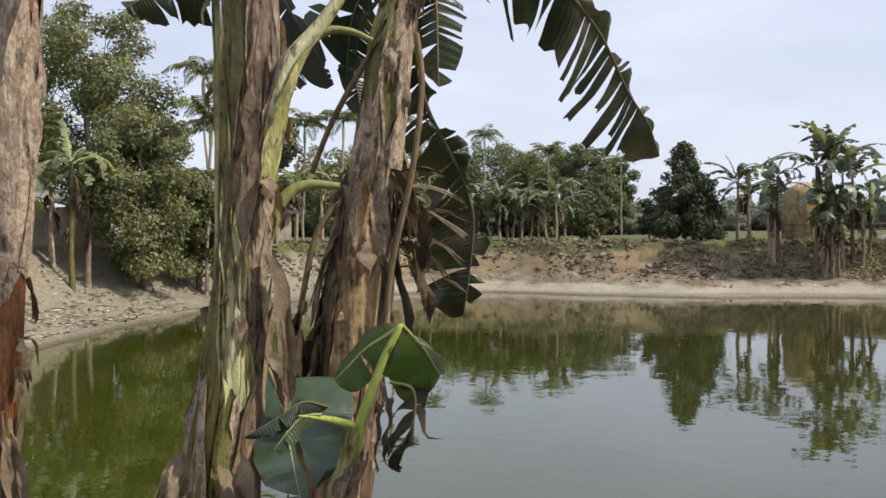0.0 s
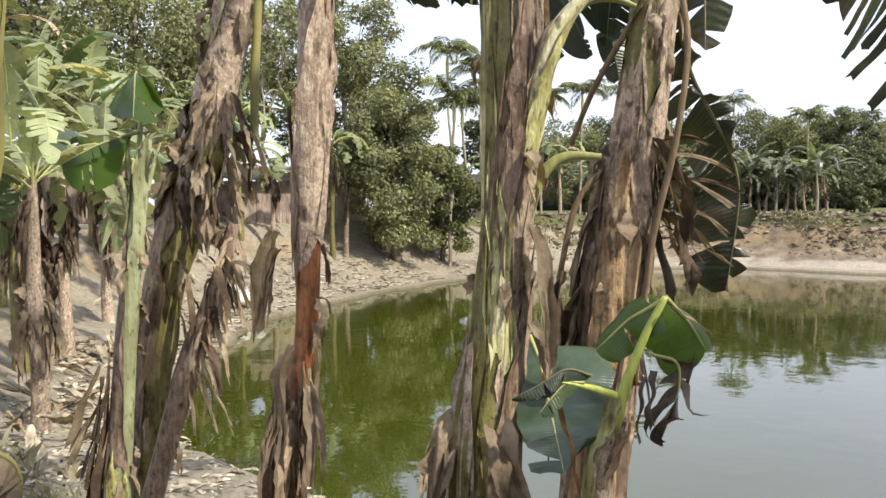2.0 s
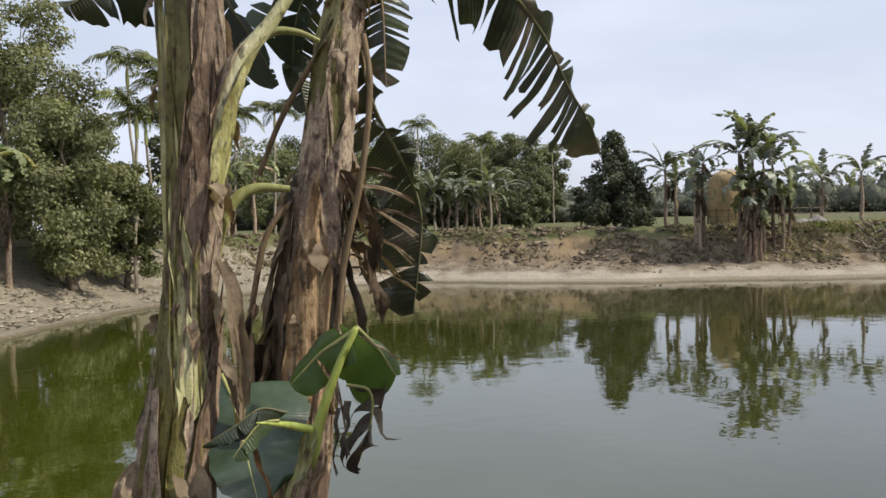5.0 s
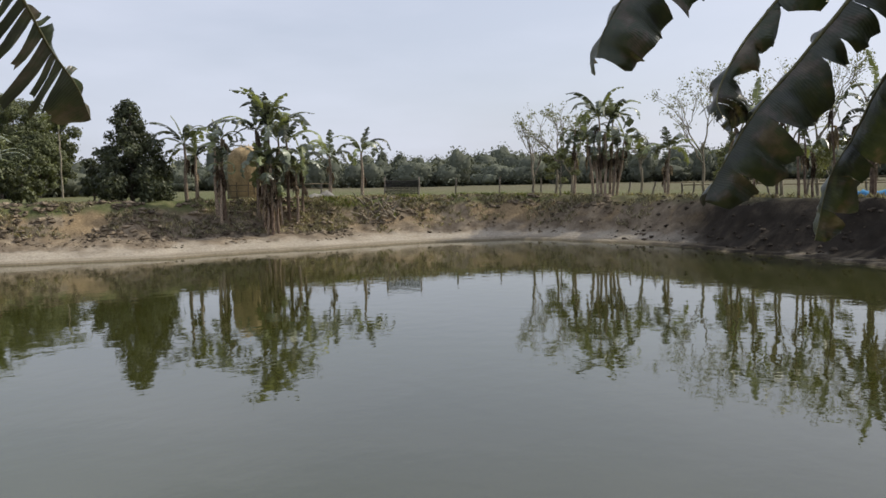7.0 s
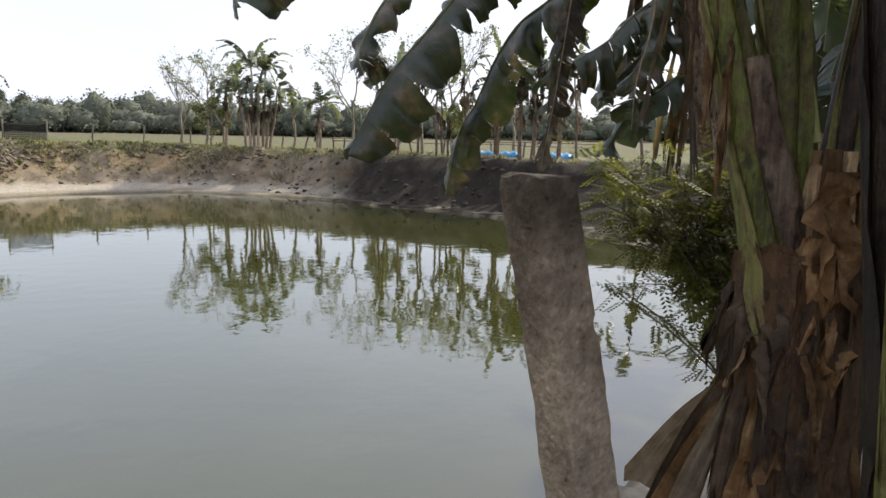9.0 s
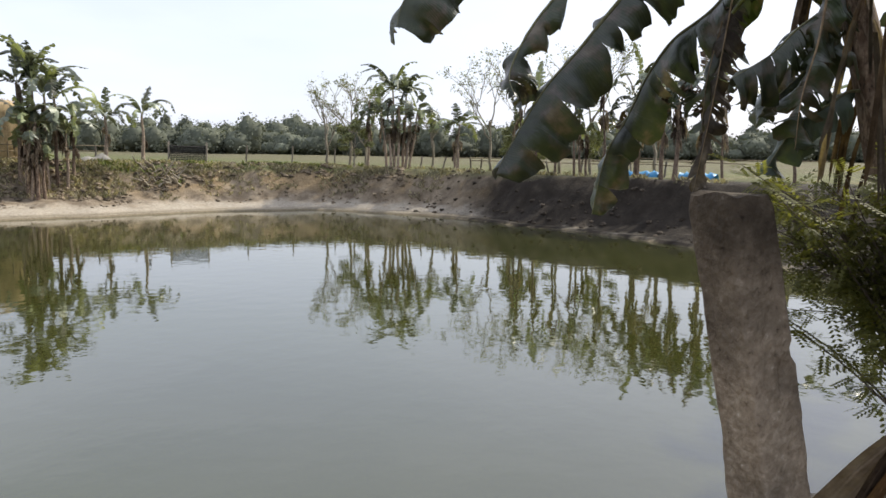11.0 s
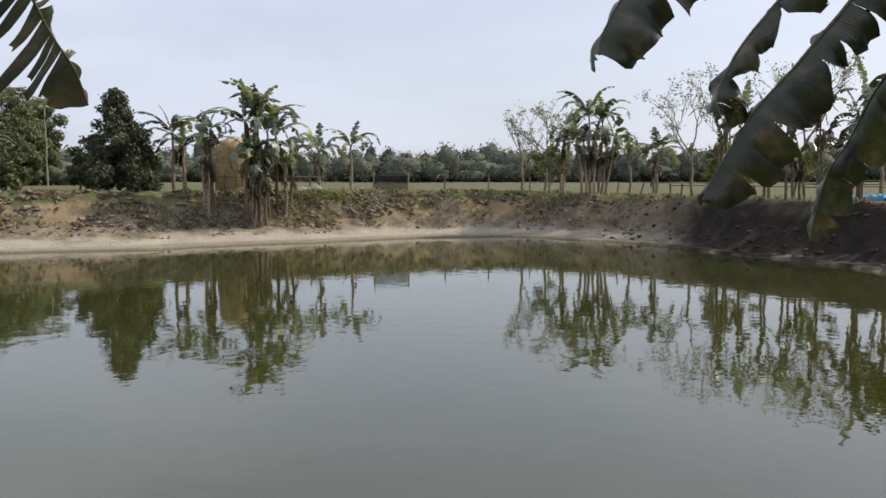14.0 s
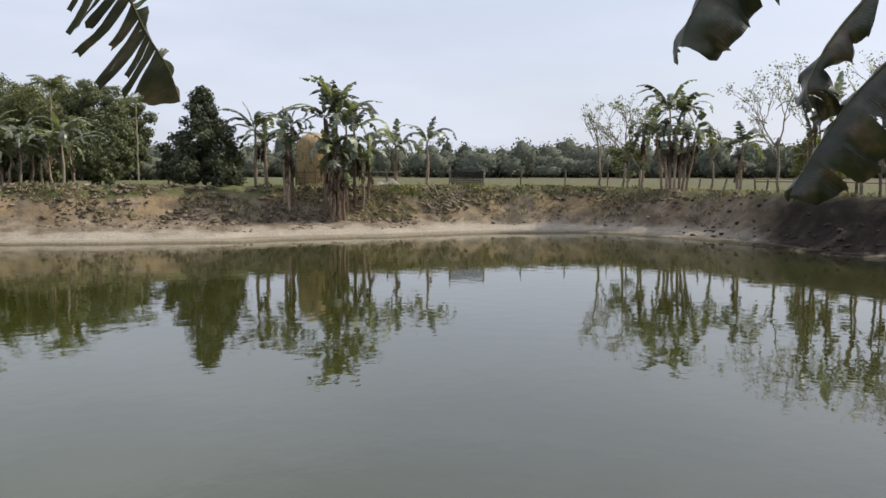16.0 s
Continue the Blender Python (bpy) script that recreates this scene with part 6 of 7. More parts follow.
for k, (dx, dy, dz) in enumerate(((-0.9, 0.4, 0.9), (-0.2, 1.1, 1.0))):
    leaf(pe, [(-2.16, 3.65, 4.35), (-2.16 + dx * 0.4, 3.65 + dy * 0.4, 4.35 + dz * 0.7), (-2.16 + dx, 3.65 + dy, 4.35 + dz), (-2.16 + dx * 1.6, 3.65 + dy * 1.6, 4.35 + dz * 0.8), (-2.16 + dx * 2, 3.65 + dy * 2, 4.35 + dz * 0.3)],
         0.26, 0.016, LEAF, fold=0.4, droop=0.6, tears=9, seed=170 + k)

# dead stump of a sucker beside it
pk = near_plant("dead_banana_sucker", -2.58, 3.13, "withered grey banana sucker with a fringe of dead leaf")
ax = curve(down([(-2.20, 3.39, 2.42, 0.030), (-2.25, 3.36, 2.20, 0.040), (-2.31, 3.32, 1.99, 0.048), (-2.38, 3.27, 1.75, 0.060), (-2.52, 3.17, 1.17, 0.055)]), 20)
g = Geo()
g.tube(vecs(ax), [q[3] for q in ax], 12, 0.25, 4)
part("stem", g, STEM_BROWN, pk)
rr = random.Random(31)
for k in range(26):
    f = rr.random()
    p = Vector((-2.20 - 0.24 * f + rr.uniform(-0.03, 0.05), 3.36 - 0.14 * f, 2.40 - 0.85 * f))
    g = Geo()
    if k % 2:
        strip(g, p, p + Vector((rr.uniform(-0.05, 0.28), -0.05, -rr.uniform(0.15, 0.42))), 0.012, rr.uniform(0.02, 0.05), 180 + k, 0.06, 4)
    else:
        rag(g, p, (rr.uniform(-0.5, 0.8), -0.3, rr.uniform(-0.2, 0.6)), rr.uniform(0.15, 0.4), rr.uniform(0.015, 0.05), 180 + k, rr.uniform(0.6, 1.2), 4)
    part("dead_leaf", g, DRY_DARK if k % 4 == 0 else DRY, pk)

# young green plant
pc = near_plant("banana_sucker", -2.54, 2.88, "young banana plant with a pale green stem and fresh leaves")
axc = pseudostem(pc, down([(-2.42, 3.01, 3.06, 0.009), (-2.43, 3.00, 2.86, 0.012), (-2.44, 2.99, 2.66, 0.016), (-2.445, 2.98, 2.50, 0.030), (-2.45, 2.96, 2.30, 0.038), (-2.48, 2.94, 1.93, 0.043), (-2.51, 2.91, 1.41, 0.055), (-2.53, 2.90, 1.21, 0.062)]), STEM_PALE,
                 [(0.5, 0.16, 200, 100, 1.05, 0.035, STEM_PALE), (0.52, 0.14, 330, 100, 1.06, 0.045, STEM_PALE), (0.80, 0.44, 250, 120, 1.08, 0.004, STEM_BROWN), (0.97, 0.80, 285, 140, 1.10, 0.004, STEM_GREEN), (0.92, 0.68, 180, 110, 1.15, 0.02, STEM_BROWN)], 11, 0.05)
for ctrl in ([(-2.45, 2.98, 2.34, 0.024), (-2.48, 2.97, 2.52, 0.020), (-2.51, 2.94, 2.66, 0.013), (-2.55, 2.91, 2.80, 0.008)], [(-2.45, 2.99, 2.34, 0.024), (-2.43, 3.01, 2.52, 0.020), (-2.40, 3.03, 2.66, 0.012), (-2.37, 3.06, 2.80, 0.006)]):
    ax = curve(ctrl, 10)
    g = Geo()
    g.tube(vecs(ax), [q[3] for q in ax], 10)
    part("leaf_stalk", g, STEM_PALE, pc)
leaf(pc, [(-2.42, 2.99, 2.86), (-2.41, 3.00, 2.98), (-2.42, 2.98, 3.10), (-2.37, 2.90, 3.08), (-2.32, 2.83, 3.00), (-2.29, 2.78, 2.88)], 0.20, 0.009, LEAF_FRESH, fold=0.75, droop=0.3, tears=1, seed=201, start=0.40, ragged=0.08, m=4)
leaf(pc, [(-2.43, 2.98, 2.84), (-2.47, 2.86, 2.80), (-2.50, 2.75, 2.75), (-2.53, 2.63, 2.68)], 0.20, 0.009, LEAF_FRESH, fold=1.35, droop=0.1, tears=2, seed=202, start=0.05, sides=(1.0, 0.25), ragged=0.1, m=4)
for k in range(9):
    g = Geo()
    a_ = Vector((-2.53 + rr.uniform(-0.05, 0.05), 2.85, 1.80 - 0.05 * k))
    strip(g, a_, a_ + Vector((rr.uniform(-0.22, 0.04), -0.05, -rr.uniform(0.35, 0.6))), 0.02, rr.uniform(0.03, 0.07), 205 + k, 0.03)
    part("dead_leaf", g, (DRY, DEAD_GREY, DRY_DARK)[k % 3], pc)

# plant and post at the edge of the left view
pg = near_plant("banana_plant", -1.80, 1.44, "banana stem with a yellow sheath and dark brown foot")
pseudostem(pg, down([(-1.66, 1.52, 4.2, 0.05), (-1.67, 1.51, 3.5, 0.045), (-1.68, 1.50, 3.02, 0.036), (-1.69, 1.50, 2.74, 0.031), (-1.70, 1.48, 2.44, 0.030), (-1.72, 1.47, 1.8, 0.04)]), SHEATH_RUST,
           [(0.62, 0.02, 320, 130, 1.12, 0, LEAF_YELLOW), (0.60, 0.02, 200, 180, 1.08, 0, STEM_GREEN), (0.6, 0.02, 70, 160, 1.06, 0, STEM_GREEN)], 13, 0.06)
leaf(pg, [(-1.1, 0.88, 2.1), (-1.07, 0.9, 2.12), (-1.05, 0.93, 2.1), (-1.04, 0.94, 2.07), (-1.04, 0.94, 2.03)], 0.05, 0.007, DRY, LEAF_YELLOW, fold=0.8, droop=0.6, tears=2, seed=219, start=0.35, name="dead_leaf", label="bent dry leaf with a yellow stalk")
rags(pg, [((-1.66, 1.36, 1.98), (0.4, -0.1, 0.2), 0.32, 0.05, 211), ((-1.62, 1.37, 1.95), (0.3, 0.0, 0.1), 0.3, 0.06, 212)])
for k, (dx, dy, dz) in enumerate(((-0.9, 0.6, 0.9), (-1.0, 0.1, 1.0))):
    leaf(pg, [(-1.66, 1.52, 4.15), (-1.66 + dx * 0.4, 1.52 + dy * 0.4, 4.15 + dz * 0.7), (-1.66 + dx, 1.52 + dy, 4.15 + dz), (-1.66 + dx * 1.7, 1.52 + dy * 1.7, 4.15 + dz * 0.7)],
         0.24, 0.014, LEAF, fold=0.4, droop=0.6, tears=8, seed=215 + k)


for pl, ax_, cnt, sd, bg_ in ((pa, axa, 34, 1, 1.0), (pb, axb, 40, 2, 1.0), (pd, axd, 20, 3, 0.7), (pe, axe, 40, 4, 1.3), (pc, axc, 8, 5, 0.8)):
    peelings(pl, ax_, cnt, sd, big=bg_)


def fence_post(name, top, foot, half, mat, label, seed, turn, hole=None):
    """A square concrete post with worn edges, pits and a spalled hole."""
    t = thing(name, Vector((foot[0], foot[1], land(foot[0], foot[1]))), label, "post")
    g = Geo()
    rows, n, m = [], 110, 14
    a_, b_ = Vector(foot), Vector(top)
    for i in range(n + 1):
        f = i / n
        c = a_.lerp(b_, f)
        row = []
        for k in range(4):
            for j in range(m):
                u = -1 + 2 * j / m
                lim = 0.93
                q = [(u, -1), (1, u), (-u, 1), (-1, -u)][k]
                rad = (abs(q[0]) ** 16 + abs(q[1]) ** 16) ** (1 / 16)
                x, y = q[0] / rad * half * lim, q[1] / rad * half * lim
                w = 1 + 0.055 * noise.noise((x * 30 + seed, y * 30, c.z * 9)) + 0.035 * noise.noise((x * 70, y * 70 + seed, c.z * 30)) - (0.10 * max(0, f - 0.985) / 0.015)
                w -= 0.30 * max(0.0, noise.noise((x * 22 + seed, y * 22, c.z * 16)) - 0.36)
                if hole:
                    w -= 0.34 * max(0.0, 1 - (((c.z - hole[0]) / hole[1]) ** 2 + ((math.atan2(y, x) - hole[2]) / 0.16) ** 2))
                x, y = x * w, y * w
                row.append(Vector((c.x + x * math.cos(turn) - y * math.sin(turn), c.y + x * math.sin(turn) + y * math.cos(turn), c.z + 0.012 * noise.noise((x * 25, y * 25, seed)) * (f > 0.97))))
        rows.append(row)
    g.grid(rows, closed=True)
    k = len(rows[-1])
    g.add([Vector(top) + Vector((0, 0, 0.004)), *rows[-1]], [(0, j + 1, (j + 1) % k + 1) for j in range(k)])
    part("shaft", g, mat, t)
    return t


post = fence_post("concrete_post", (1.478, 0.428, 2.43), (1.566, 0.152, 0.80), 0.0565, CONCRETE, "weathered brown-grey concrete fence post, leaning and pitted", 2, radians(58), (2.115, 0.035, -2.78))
fence_post("concrete_post", (-1.50, 1.27, 2.44), (-1.53, 1.24, 0.9), 0.050, CONCRETE_PALE, "pale concrete fence post beside the banana stem", 6, radians(40))

# ---- right side: leaf canopy, thick stems, feathery shrub ----
pf = near_plant("banana_plant", 2.05, -0.02, "thick banana plant with green stalks rising from dry brown sheaths")
axf = pseudostem(pf, down([(2.05, 0.0, 2.30, 0.085), (2.05, -0.005, 2.16, 0.100), (2.05, -0.02, 1.79, 0.112), (2.05, -0.03, 1.4, 0.118)]), SHEATH_RUST,
                 [(0.9, 0.02, 170, 120, 1.1, 0.04, SHEATH_RUST), (0.85, 0.05, 230, 100, 1.14, 0.05, SHEATH_RUST), (0.8, 0.0, 130, 100, 1.15, 0.03, SHEATH_RUST), (0.7, 0.0, 200, 80, 1.2, 0.05, SHEATH_RUST), (0.9, 0.2, 270, 100, 1.12, 0.04, SHEATH_RUST)], 17)
for ctrl, mt in (([(2.03, 0.02, 2.04, 0.090), (2.0, 0.060, 2.28, 0.064), (1.98, 0.135, 2.60, 0.050), (1.97, 0.21, 2.91, 0.042), (1.95, 0.31, 3.4, 0.04)], STEM_OLIVE),
                 ([(2.05, 0.03, 2.10, 0.080), (2.04, 0.02, 2.30, 0.062), (2.04, 0.045, 2.61, 0.060), (2.04, 0.085, 2.92, 0.056), (2.05, 0.16, 3.5, 0.05)], STEM_OLIVE),
                 ([(2.08, -0.05, 2.10, 0.06), (2.10, -0.08, 2.5, 0.05), (2.12, -0.14, 3.0, 0.045), (2.16, -0.22, 3.6, 0.04)], SHEATH_RUST)):
    ax = curve(ctrl, 20)
    g = Geo()
    g.tube(vecs(ax), [q[3] for q in ax], 16, 0.12, 21)
    stalk = part("leaf_stalk", g, mt, pf, "thick green leaf stalk")
    for k, an in enumerate((150, 214)):
        g = Geo()
        sheath(g, ax, 0.02 + 0.05 * k, 0.97, radians(an), radians(30 if k else 24), 1.03, 0, 88 + k)
        part("sheath_edge", g, STEM_OLIVE if k else STEM_MOSS, stalk)
ax = curve([(2.01, 0.005, 2.10, 0.055), (1.985, 0.035, 2.34, 0.048), (1.965, 0.075, 2.50, 0.040), (1.955, 0.11, 2.68, 0.030)], 20)
g = Geo()
g.tube(vecs(ax), [q[3] for q in ax], 14, 0.18, 27)
part("dry_sheath", g, STEM_BROWN, pf, "red-brown dried sheath between the stalks")
g = Geo()
rag(g, (1.97, 0.13, 2.70), (-0.3, -0.5, -0.2), 0.11, 0.05, 766, 0.8, 5)
part("dead_leaf", g, DRY_DARK, pf)
g = Geo()
g.tube(vecs(curve([(2.02, -0.02, 2.50), (2.03, 0.0, 2.62), (2.04, 0.03, 2.76), (2.05, 0.06, 3.0)], 12)), [0.014 - 0.0004 * k for k in range(13)], 8)
part("leaf_stalk", g, RIB, pf, "thin yellow-green leaf stalk")
rr = random.Random(24)
for k in range(5):
    g = Geo()
    u = k / 4
    a_ = Vector((2.55 + 0.3 * u, 0.33 + 0.12 * rr.random(), 3.35 - 0.55 * rr.random()))
    strip(g, a_, a_ + Vector((rr.uniform(-0.05, 0.05), rr.uniform(-0.06, 0.06), -rr.uniform(0.3, 0.7))), 0.008, rr.uniform(0.012, 0.026), 767 + k, 0.02)
    part("dead_leaf", g, DRY_DARK if k % 2 else DEAD_GREY, pf)
g = Geo()
g.tube(vecs(curve([(2.0, 0.22, 3.1), (2.25, 0.30, 3.38), (2.55, 0.36, 3.38), (2.85, 0.42, 3.2)], 14)), [0.018 - 0.0008 * k for k in range(15)], 7)
part("dead_leaf_stalk", g, RIB_DRY, pf)
rr = random.Random(25)
for k in range(25):
    an = radians(80 + 175 * ((k * 0.618) % 1.0))
    out = 0.37 if an < radians(115) else 0.165
    out *= rr.uniform(0.8, 1.1)
    c = Vector((2.05, -0.01, 0))
    z = rr.uniform(1.95, 2.04) if an < radians(115) else rr.uniform(1.98, 2.14) - (0.0 if k < 20 else 0.25)
    r0 = rr.uniform(0.075, 0.105)
    g = Geo()
    strip(g, c + Vector((math.cos(an) * r0, math.sin(an) * r0, z)), c + Vector((math.cos(an + rr.uniform(-0.2, 0.2)) * out, math.sin(an) * out, z - rr.uniform(0.35, 0.75))), rr.uniform(0.02, 0.04), rr.uniform(0.04, 0.11), 230 + k, rr.uniform(0.02, 0.09))
    part("dead_leaf", g, (DRY_WARM, DRY, DRY_DARK)[k % 3] if an < radians(115) else (DRY_WARM, DRY_DARK, SHEATH_RUST, DRY_DARK)[k % 4], pf)
rags(pf, [((1.94, -0.08, 2.44), (-0.1, -0.1, -0.8), 0.34, 0.11, 261), ((1.92, -0.05, 2.30), (-0.2, 0.1, -0.8), 0.3, 0.10, 262), ((1.94, 0.17, 2.95), (-0.1, 0.2, -0.8), 0.5, 0.025, 263), ((1.94, 0.15, 2.75), (-0.1, 0.2, -0.8), 0.4, 0.025, 256)], DRY_WARM)
for k in range(9):
    an = radians(120 + 15 * k)
    top_ = Vector((2.03 + math.cos(an) * 0.052, -0.06 + math.sin(an) * 0.058, 2.40 + 0.09 * abs(math.sin(k * 1.9))))
    g = Geo()
    strip(g, top_, Vector((2.06 + math.cos(an) * 0.095, -0.04 + math.sin(an) * 0.10, 1.98 + 0.03 * (k % 3))), 0.036, 0.05, 78 + k, 0.0, 6)
    part("leaf_sheath", g, (SHEATH_TAN, DRY_WARM, SHEATH_TAN)[k % 3], pf, "dry tan cut leaf base")
rr = random.Random(28)
for k in range(14):
    an = radians(rr.uniform(85, 250))
    z = rr.uniform(2.06, 2.2)
    p = Vector((2.05 + math.cos(an) * 0.11, math.sin(an) * 0.11, z))
    g = Geo()
    rag(g, p, (math.cos(an) + rr.uniform(-0.6, 0.6), math.sin(an) + rr.uniform(-0.6, 0.6), rr.uniform(-0.2, 0.5)), rr.uniform(0.12, 0.3), rr.uniform(0.02, 0.06), 740 + k, 0.8, 4)
    part("dead_leaf", g, (DRY_DARK, DRY_WARM, DRY_DARK)[k % 3], pf)
ph = near_plant("banana_plant", 1.76, -0.24, "dark banana stem with yellow-green sheath edges")
axh = pseudostem(ph, down([(1.75, -0.10, 4.2, 0.05), (1.74, -0.12, 3.4, 0.052), (1.74, -0.14, 2.84, 0.056), (1.74, -0.17, 2.44, 0.056), (1.74, -0.21, 1.94, 0.060)]), STEM_SHADED,
           [(0.9, 0.05, 168, 12, 1.08, 0, STEM_MOSS), (0.9, 0.1, 240, 80, 1.08, 0, STEM_OLIVE), (0.8, 0.1, 100, 60, 1.05, 0, STEM_SHADED)], 19, 0.06)
# overhead crown leaves, unseen, added to shade the stalks and stems below
rr = random.Random(26)
for owner, p0, count in ((pf, Vector((2.0, 0.25, 3.40)), 9), (ph, Vector((1.75, -0.10, 4.10)), 9)):
    for k in range(count):
        an, el = k * 2.4 + 0.5, rr.uniform(0.55, 1.1)
        if owner is ph and math.cos(an) < -0.2:
            continue
        p, ctrl = p0, [tuple(p0)]
        for q in range(4):
            e = el - q * 0.28
            p = p + Vector((math.cos(an) * math.cos(e), math.sin(an) * math.cos(e), math.sin(e))) * 0.55
            ctrl.append(tuple(p))
        leaf(owner, ctrl, 0.31, 0.018, LEAF if k % 2 else LEAF_DARK, fold=0.25, droop=0.5, tears=8, gap=0.3, seed=270 + k)

pm = near_plant("banana_plant", 6.0, 0.25, "large banana plant whose long drooping leaves hang over the water")
axm = pseudostem(pm, down([(5.72, 1.22, 4.25, 0.075), (5.79, 1.11, 4.01, 0.085), (5.91, 0.92, 3.41, 0.092), (5.94, 0.78, 2.82, 0.10), (5.96, 0.65, 2.21, 0.11), (5.98, 0.45, 1.57, 0.12)]), STEM_BROWN,
                 [(0.9, 0.1, 160, 140, 1.1, 0.02, STEM_BROWN), (0.8, 0.1, 240, 120, 1.12, 0.02, STEM_TAN), (0.7, 0.0, 100, 130, 1.1, 0.03, STEM_BROWN)], 23)
g = Geo()
g.tube(vecs(curve([(5.84, 1.04, 3.43), (5.81, 1.16, 3.57), (5.78, 1.3, 3.66), (5.74, 1.46, 3.67), (5.7, 1.59, 3.62), (5.68, 1.68, 3.51)], 18)), [0.030 - 0.0009 * k for k in range(19)], 8, 0.1, 3)
part("leaf_stalk", g, STEM_OLIVE, pm, "dark arching leaf stalk")
big = dict(n=52, m=7, hint=(-0.30, -0.13, 0.94), crumple=0.024, blunt=7, notch=0.4)
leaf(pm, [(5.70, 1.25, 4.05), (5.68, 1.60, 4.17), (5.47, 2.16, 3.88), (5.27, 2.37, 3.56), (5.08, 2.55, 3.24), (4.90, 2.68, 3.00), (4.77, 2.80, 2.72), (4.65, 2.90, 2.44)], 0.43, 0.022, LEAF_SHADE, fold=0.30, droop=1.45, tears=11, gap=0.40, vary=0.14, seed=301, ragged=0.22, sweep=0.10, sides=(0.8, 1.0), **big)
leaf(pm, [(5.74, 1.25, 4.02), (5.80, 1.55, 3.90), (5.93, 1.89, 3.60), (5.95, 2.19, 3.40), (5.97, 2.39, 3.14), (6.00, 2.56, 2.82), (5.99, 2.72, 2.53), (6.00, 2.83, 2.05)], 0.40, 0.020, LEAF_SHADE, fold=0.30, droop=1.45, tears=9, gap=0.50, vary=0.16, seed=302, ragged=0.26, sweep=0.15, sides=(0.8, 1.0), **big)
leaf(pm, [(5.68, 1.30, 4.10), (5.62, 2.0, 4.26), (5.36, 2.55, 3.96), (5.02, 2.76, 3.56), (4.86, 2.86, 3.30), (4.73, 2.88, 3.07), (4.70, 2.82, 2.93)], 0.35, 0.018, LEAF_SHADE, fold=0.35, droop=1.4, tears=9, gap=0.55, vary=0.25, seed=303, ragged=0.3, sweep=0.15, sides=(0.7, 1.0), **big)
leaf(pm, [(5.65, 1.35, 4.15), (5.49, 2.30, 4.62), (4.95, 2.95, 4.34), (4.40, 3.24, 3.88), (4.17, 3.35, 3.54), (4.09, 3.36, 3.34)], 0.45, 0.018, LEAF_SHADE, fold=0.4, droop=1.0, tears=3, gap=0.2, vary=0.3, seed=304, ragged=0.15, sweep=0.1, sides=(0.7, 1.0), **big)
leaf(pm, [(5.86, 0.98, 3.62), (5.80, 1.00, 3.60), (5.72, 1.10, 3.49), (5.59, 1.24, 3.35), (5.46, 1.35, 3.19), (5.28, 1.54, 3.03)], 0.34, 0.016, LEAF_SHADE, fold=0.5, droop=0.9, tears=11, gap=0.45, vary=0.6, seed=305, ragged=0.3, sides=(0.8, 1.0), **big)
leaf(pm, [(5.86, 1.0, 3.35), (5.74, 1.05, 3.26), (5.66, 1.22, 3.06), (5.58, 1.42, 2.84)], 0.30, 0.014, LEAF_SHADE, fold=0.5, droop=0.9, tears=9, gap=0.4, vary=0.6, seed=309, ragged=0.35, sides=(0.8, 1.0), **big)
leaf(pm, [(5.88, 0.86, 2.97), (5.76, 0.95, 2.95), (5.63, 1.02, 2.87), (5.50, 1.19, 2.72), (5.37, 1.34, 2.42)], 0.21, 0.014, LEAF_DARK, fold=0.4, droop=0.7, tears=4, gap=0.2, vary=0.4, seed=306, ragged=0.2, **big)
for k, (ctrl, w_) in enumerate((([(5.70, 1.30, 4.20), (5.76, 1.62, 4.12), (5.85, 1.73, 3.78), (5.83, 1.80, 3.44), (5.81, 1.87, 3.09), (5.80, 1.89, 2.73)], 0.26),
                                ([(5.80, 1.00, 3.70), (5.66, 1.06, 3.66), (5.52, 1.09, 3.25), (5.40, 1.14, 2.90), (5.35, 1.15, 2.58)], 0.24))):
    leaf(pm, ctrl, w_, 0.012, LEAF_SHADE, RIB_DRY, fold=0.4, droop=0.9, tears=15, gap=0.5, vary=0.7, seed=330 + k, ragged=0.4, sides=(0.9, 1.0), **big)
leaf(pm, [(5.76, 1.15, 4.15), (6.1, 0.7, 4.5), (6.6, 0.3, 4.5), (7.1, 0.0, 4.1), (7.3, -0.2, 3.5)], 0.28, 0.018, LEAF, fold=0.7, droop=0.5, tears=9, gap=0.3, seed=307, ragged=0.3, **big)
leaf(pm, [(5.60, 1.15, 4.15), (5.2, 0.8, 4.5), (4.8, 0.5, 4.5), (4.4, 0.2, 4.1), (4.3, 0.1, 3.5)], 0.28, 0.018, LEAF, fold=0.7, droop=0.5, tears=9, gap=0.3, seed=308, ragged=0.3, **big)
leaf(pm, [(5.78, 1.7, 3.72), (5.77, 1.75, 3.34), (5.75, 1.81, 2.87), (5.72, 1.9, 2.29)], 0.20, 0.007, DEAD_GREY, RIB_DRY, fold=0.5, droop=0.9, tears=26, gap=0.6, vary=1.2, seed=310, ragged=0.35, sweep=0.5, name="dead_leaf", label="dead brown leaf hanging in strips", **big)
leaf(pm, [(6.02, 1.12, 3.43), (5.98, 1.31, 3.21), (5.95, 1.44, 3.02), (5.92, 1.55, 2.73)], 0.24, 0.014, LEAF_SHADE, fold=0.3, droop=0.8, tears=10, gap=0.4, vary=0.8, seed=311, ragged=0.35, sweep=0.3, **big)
rr = random.Random(35)
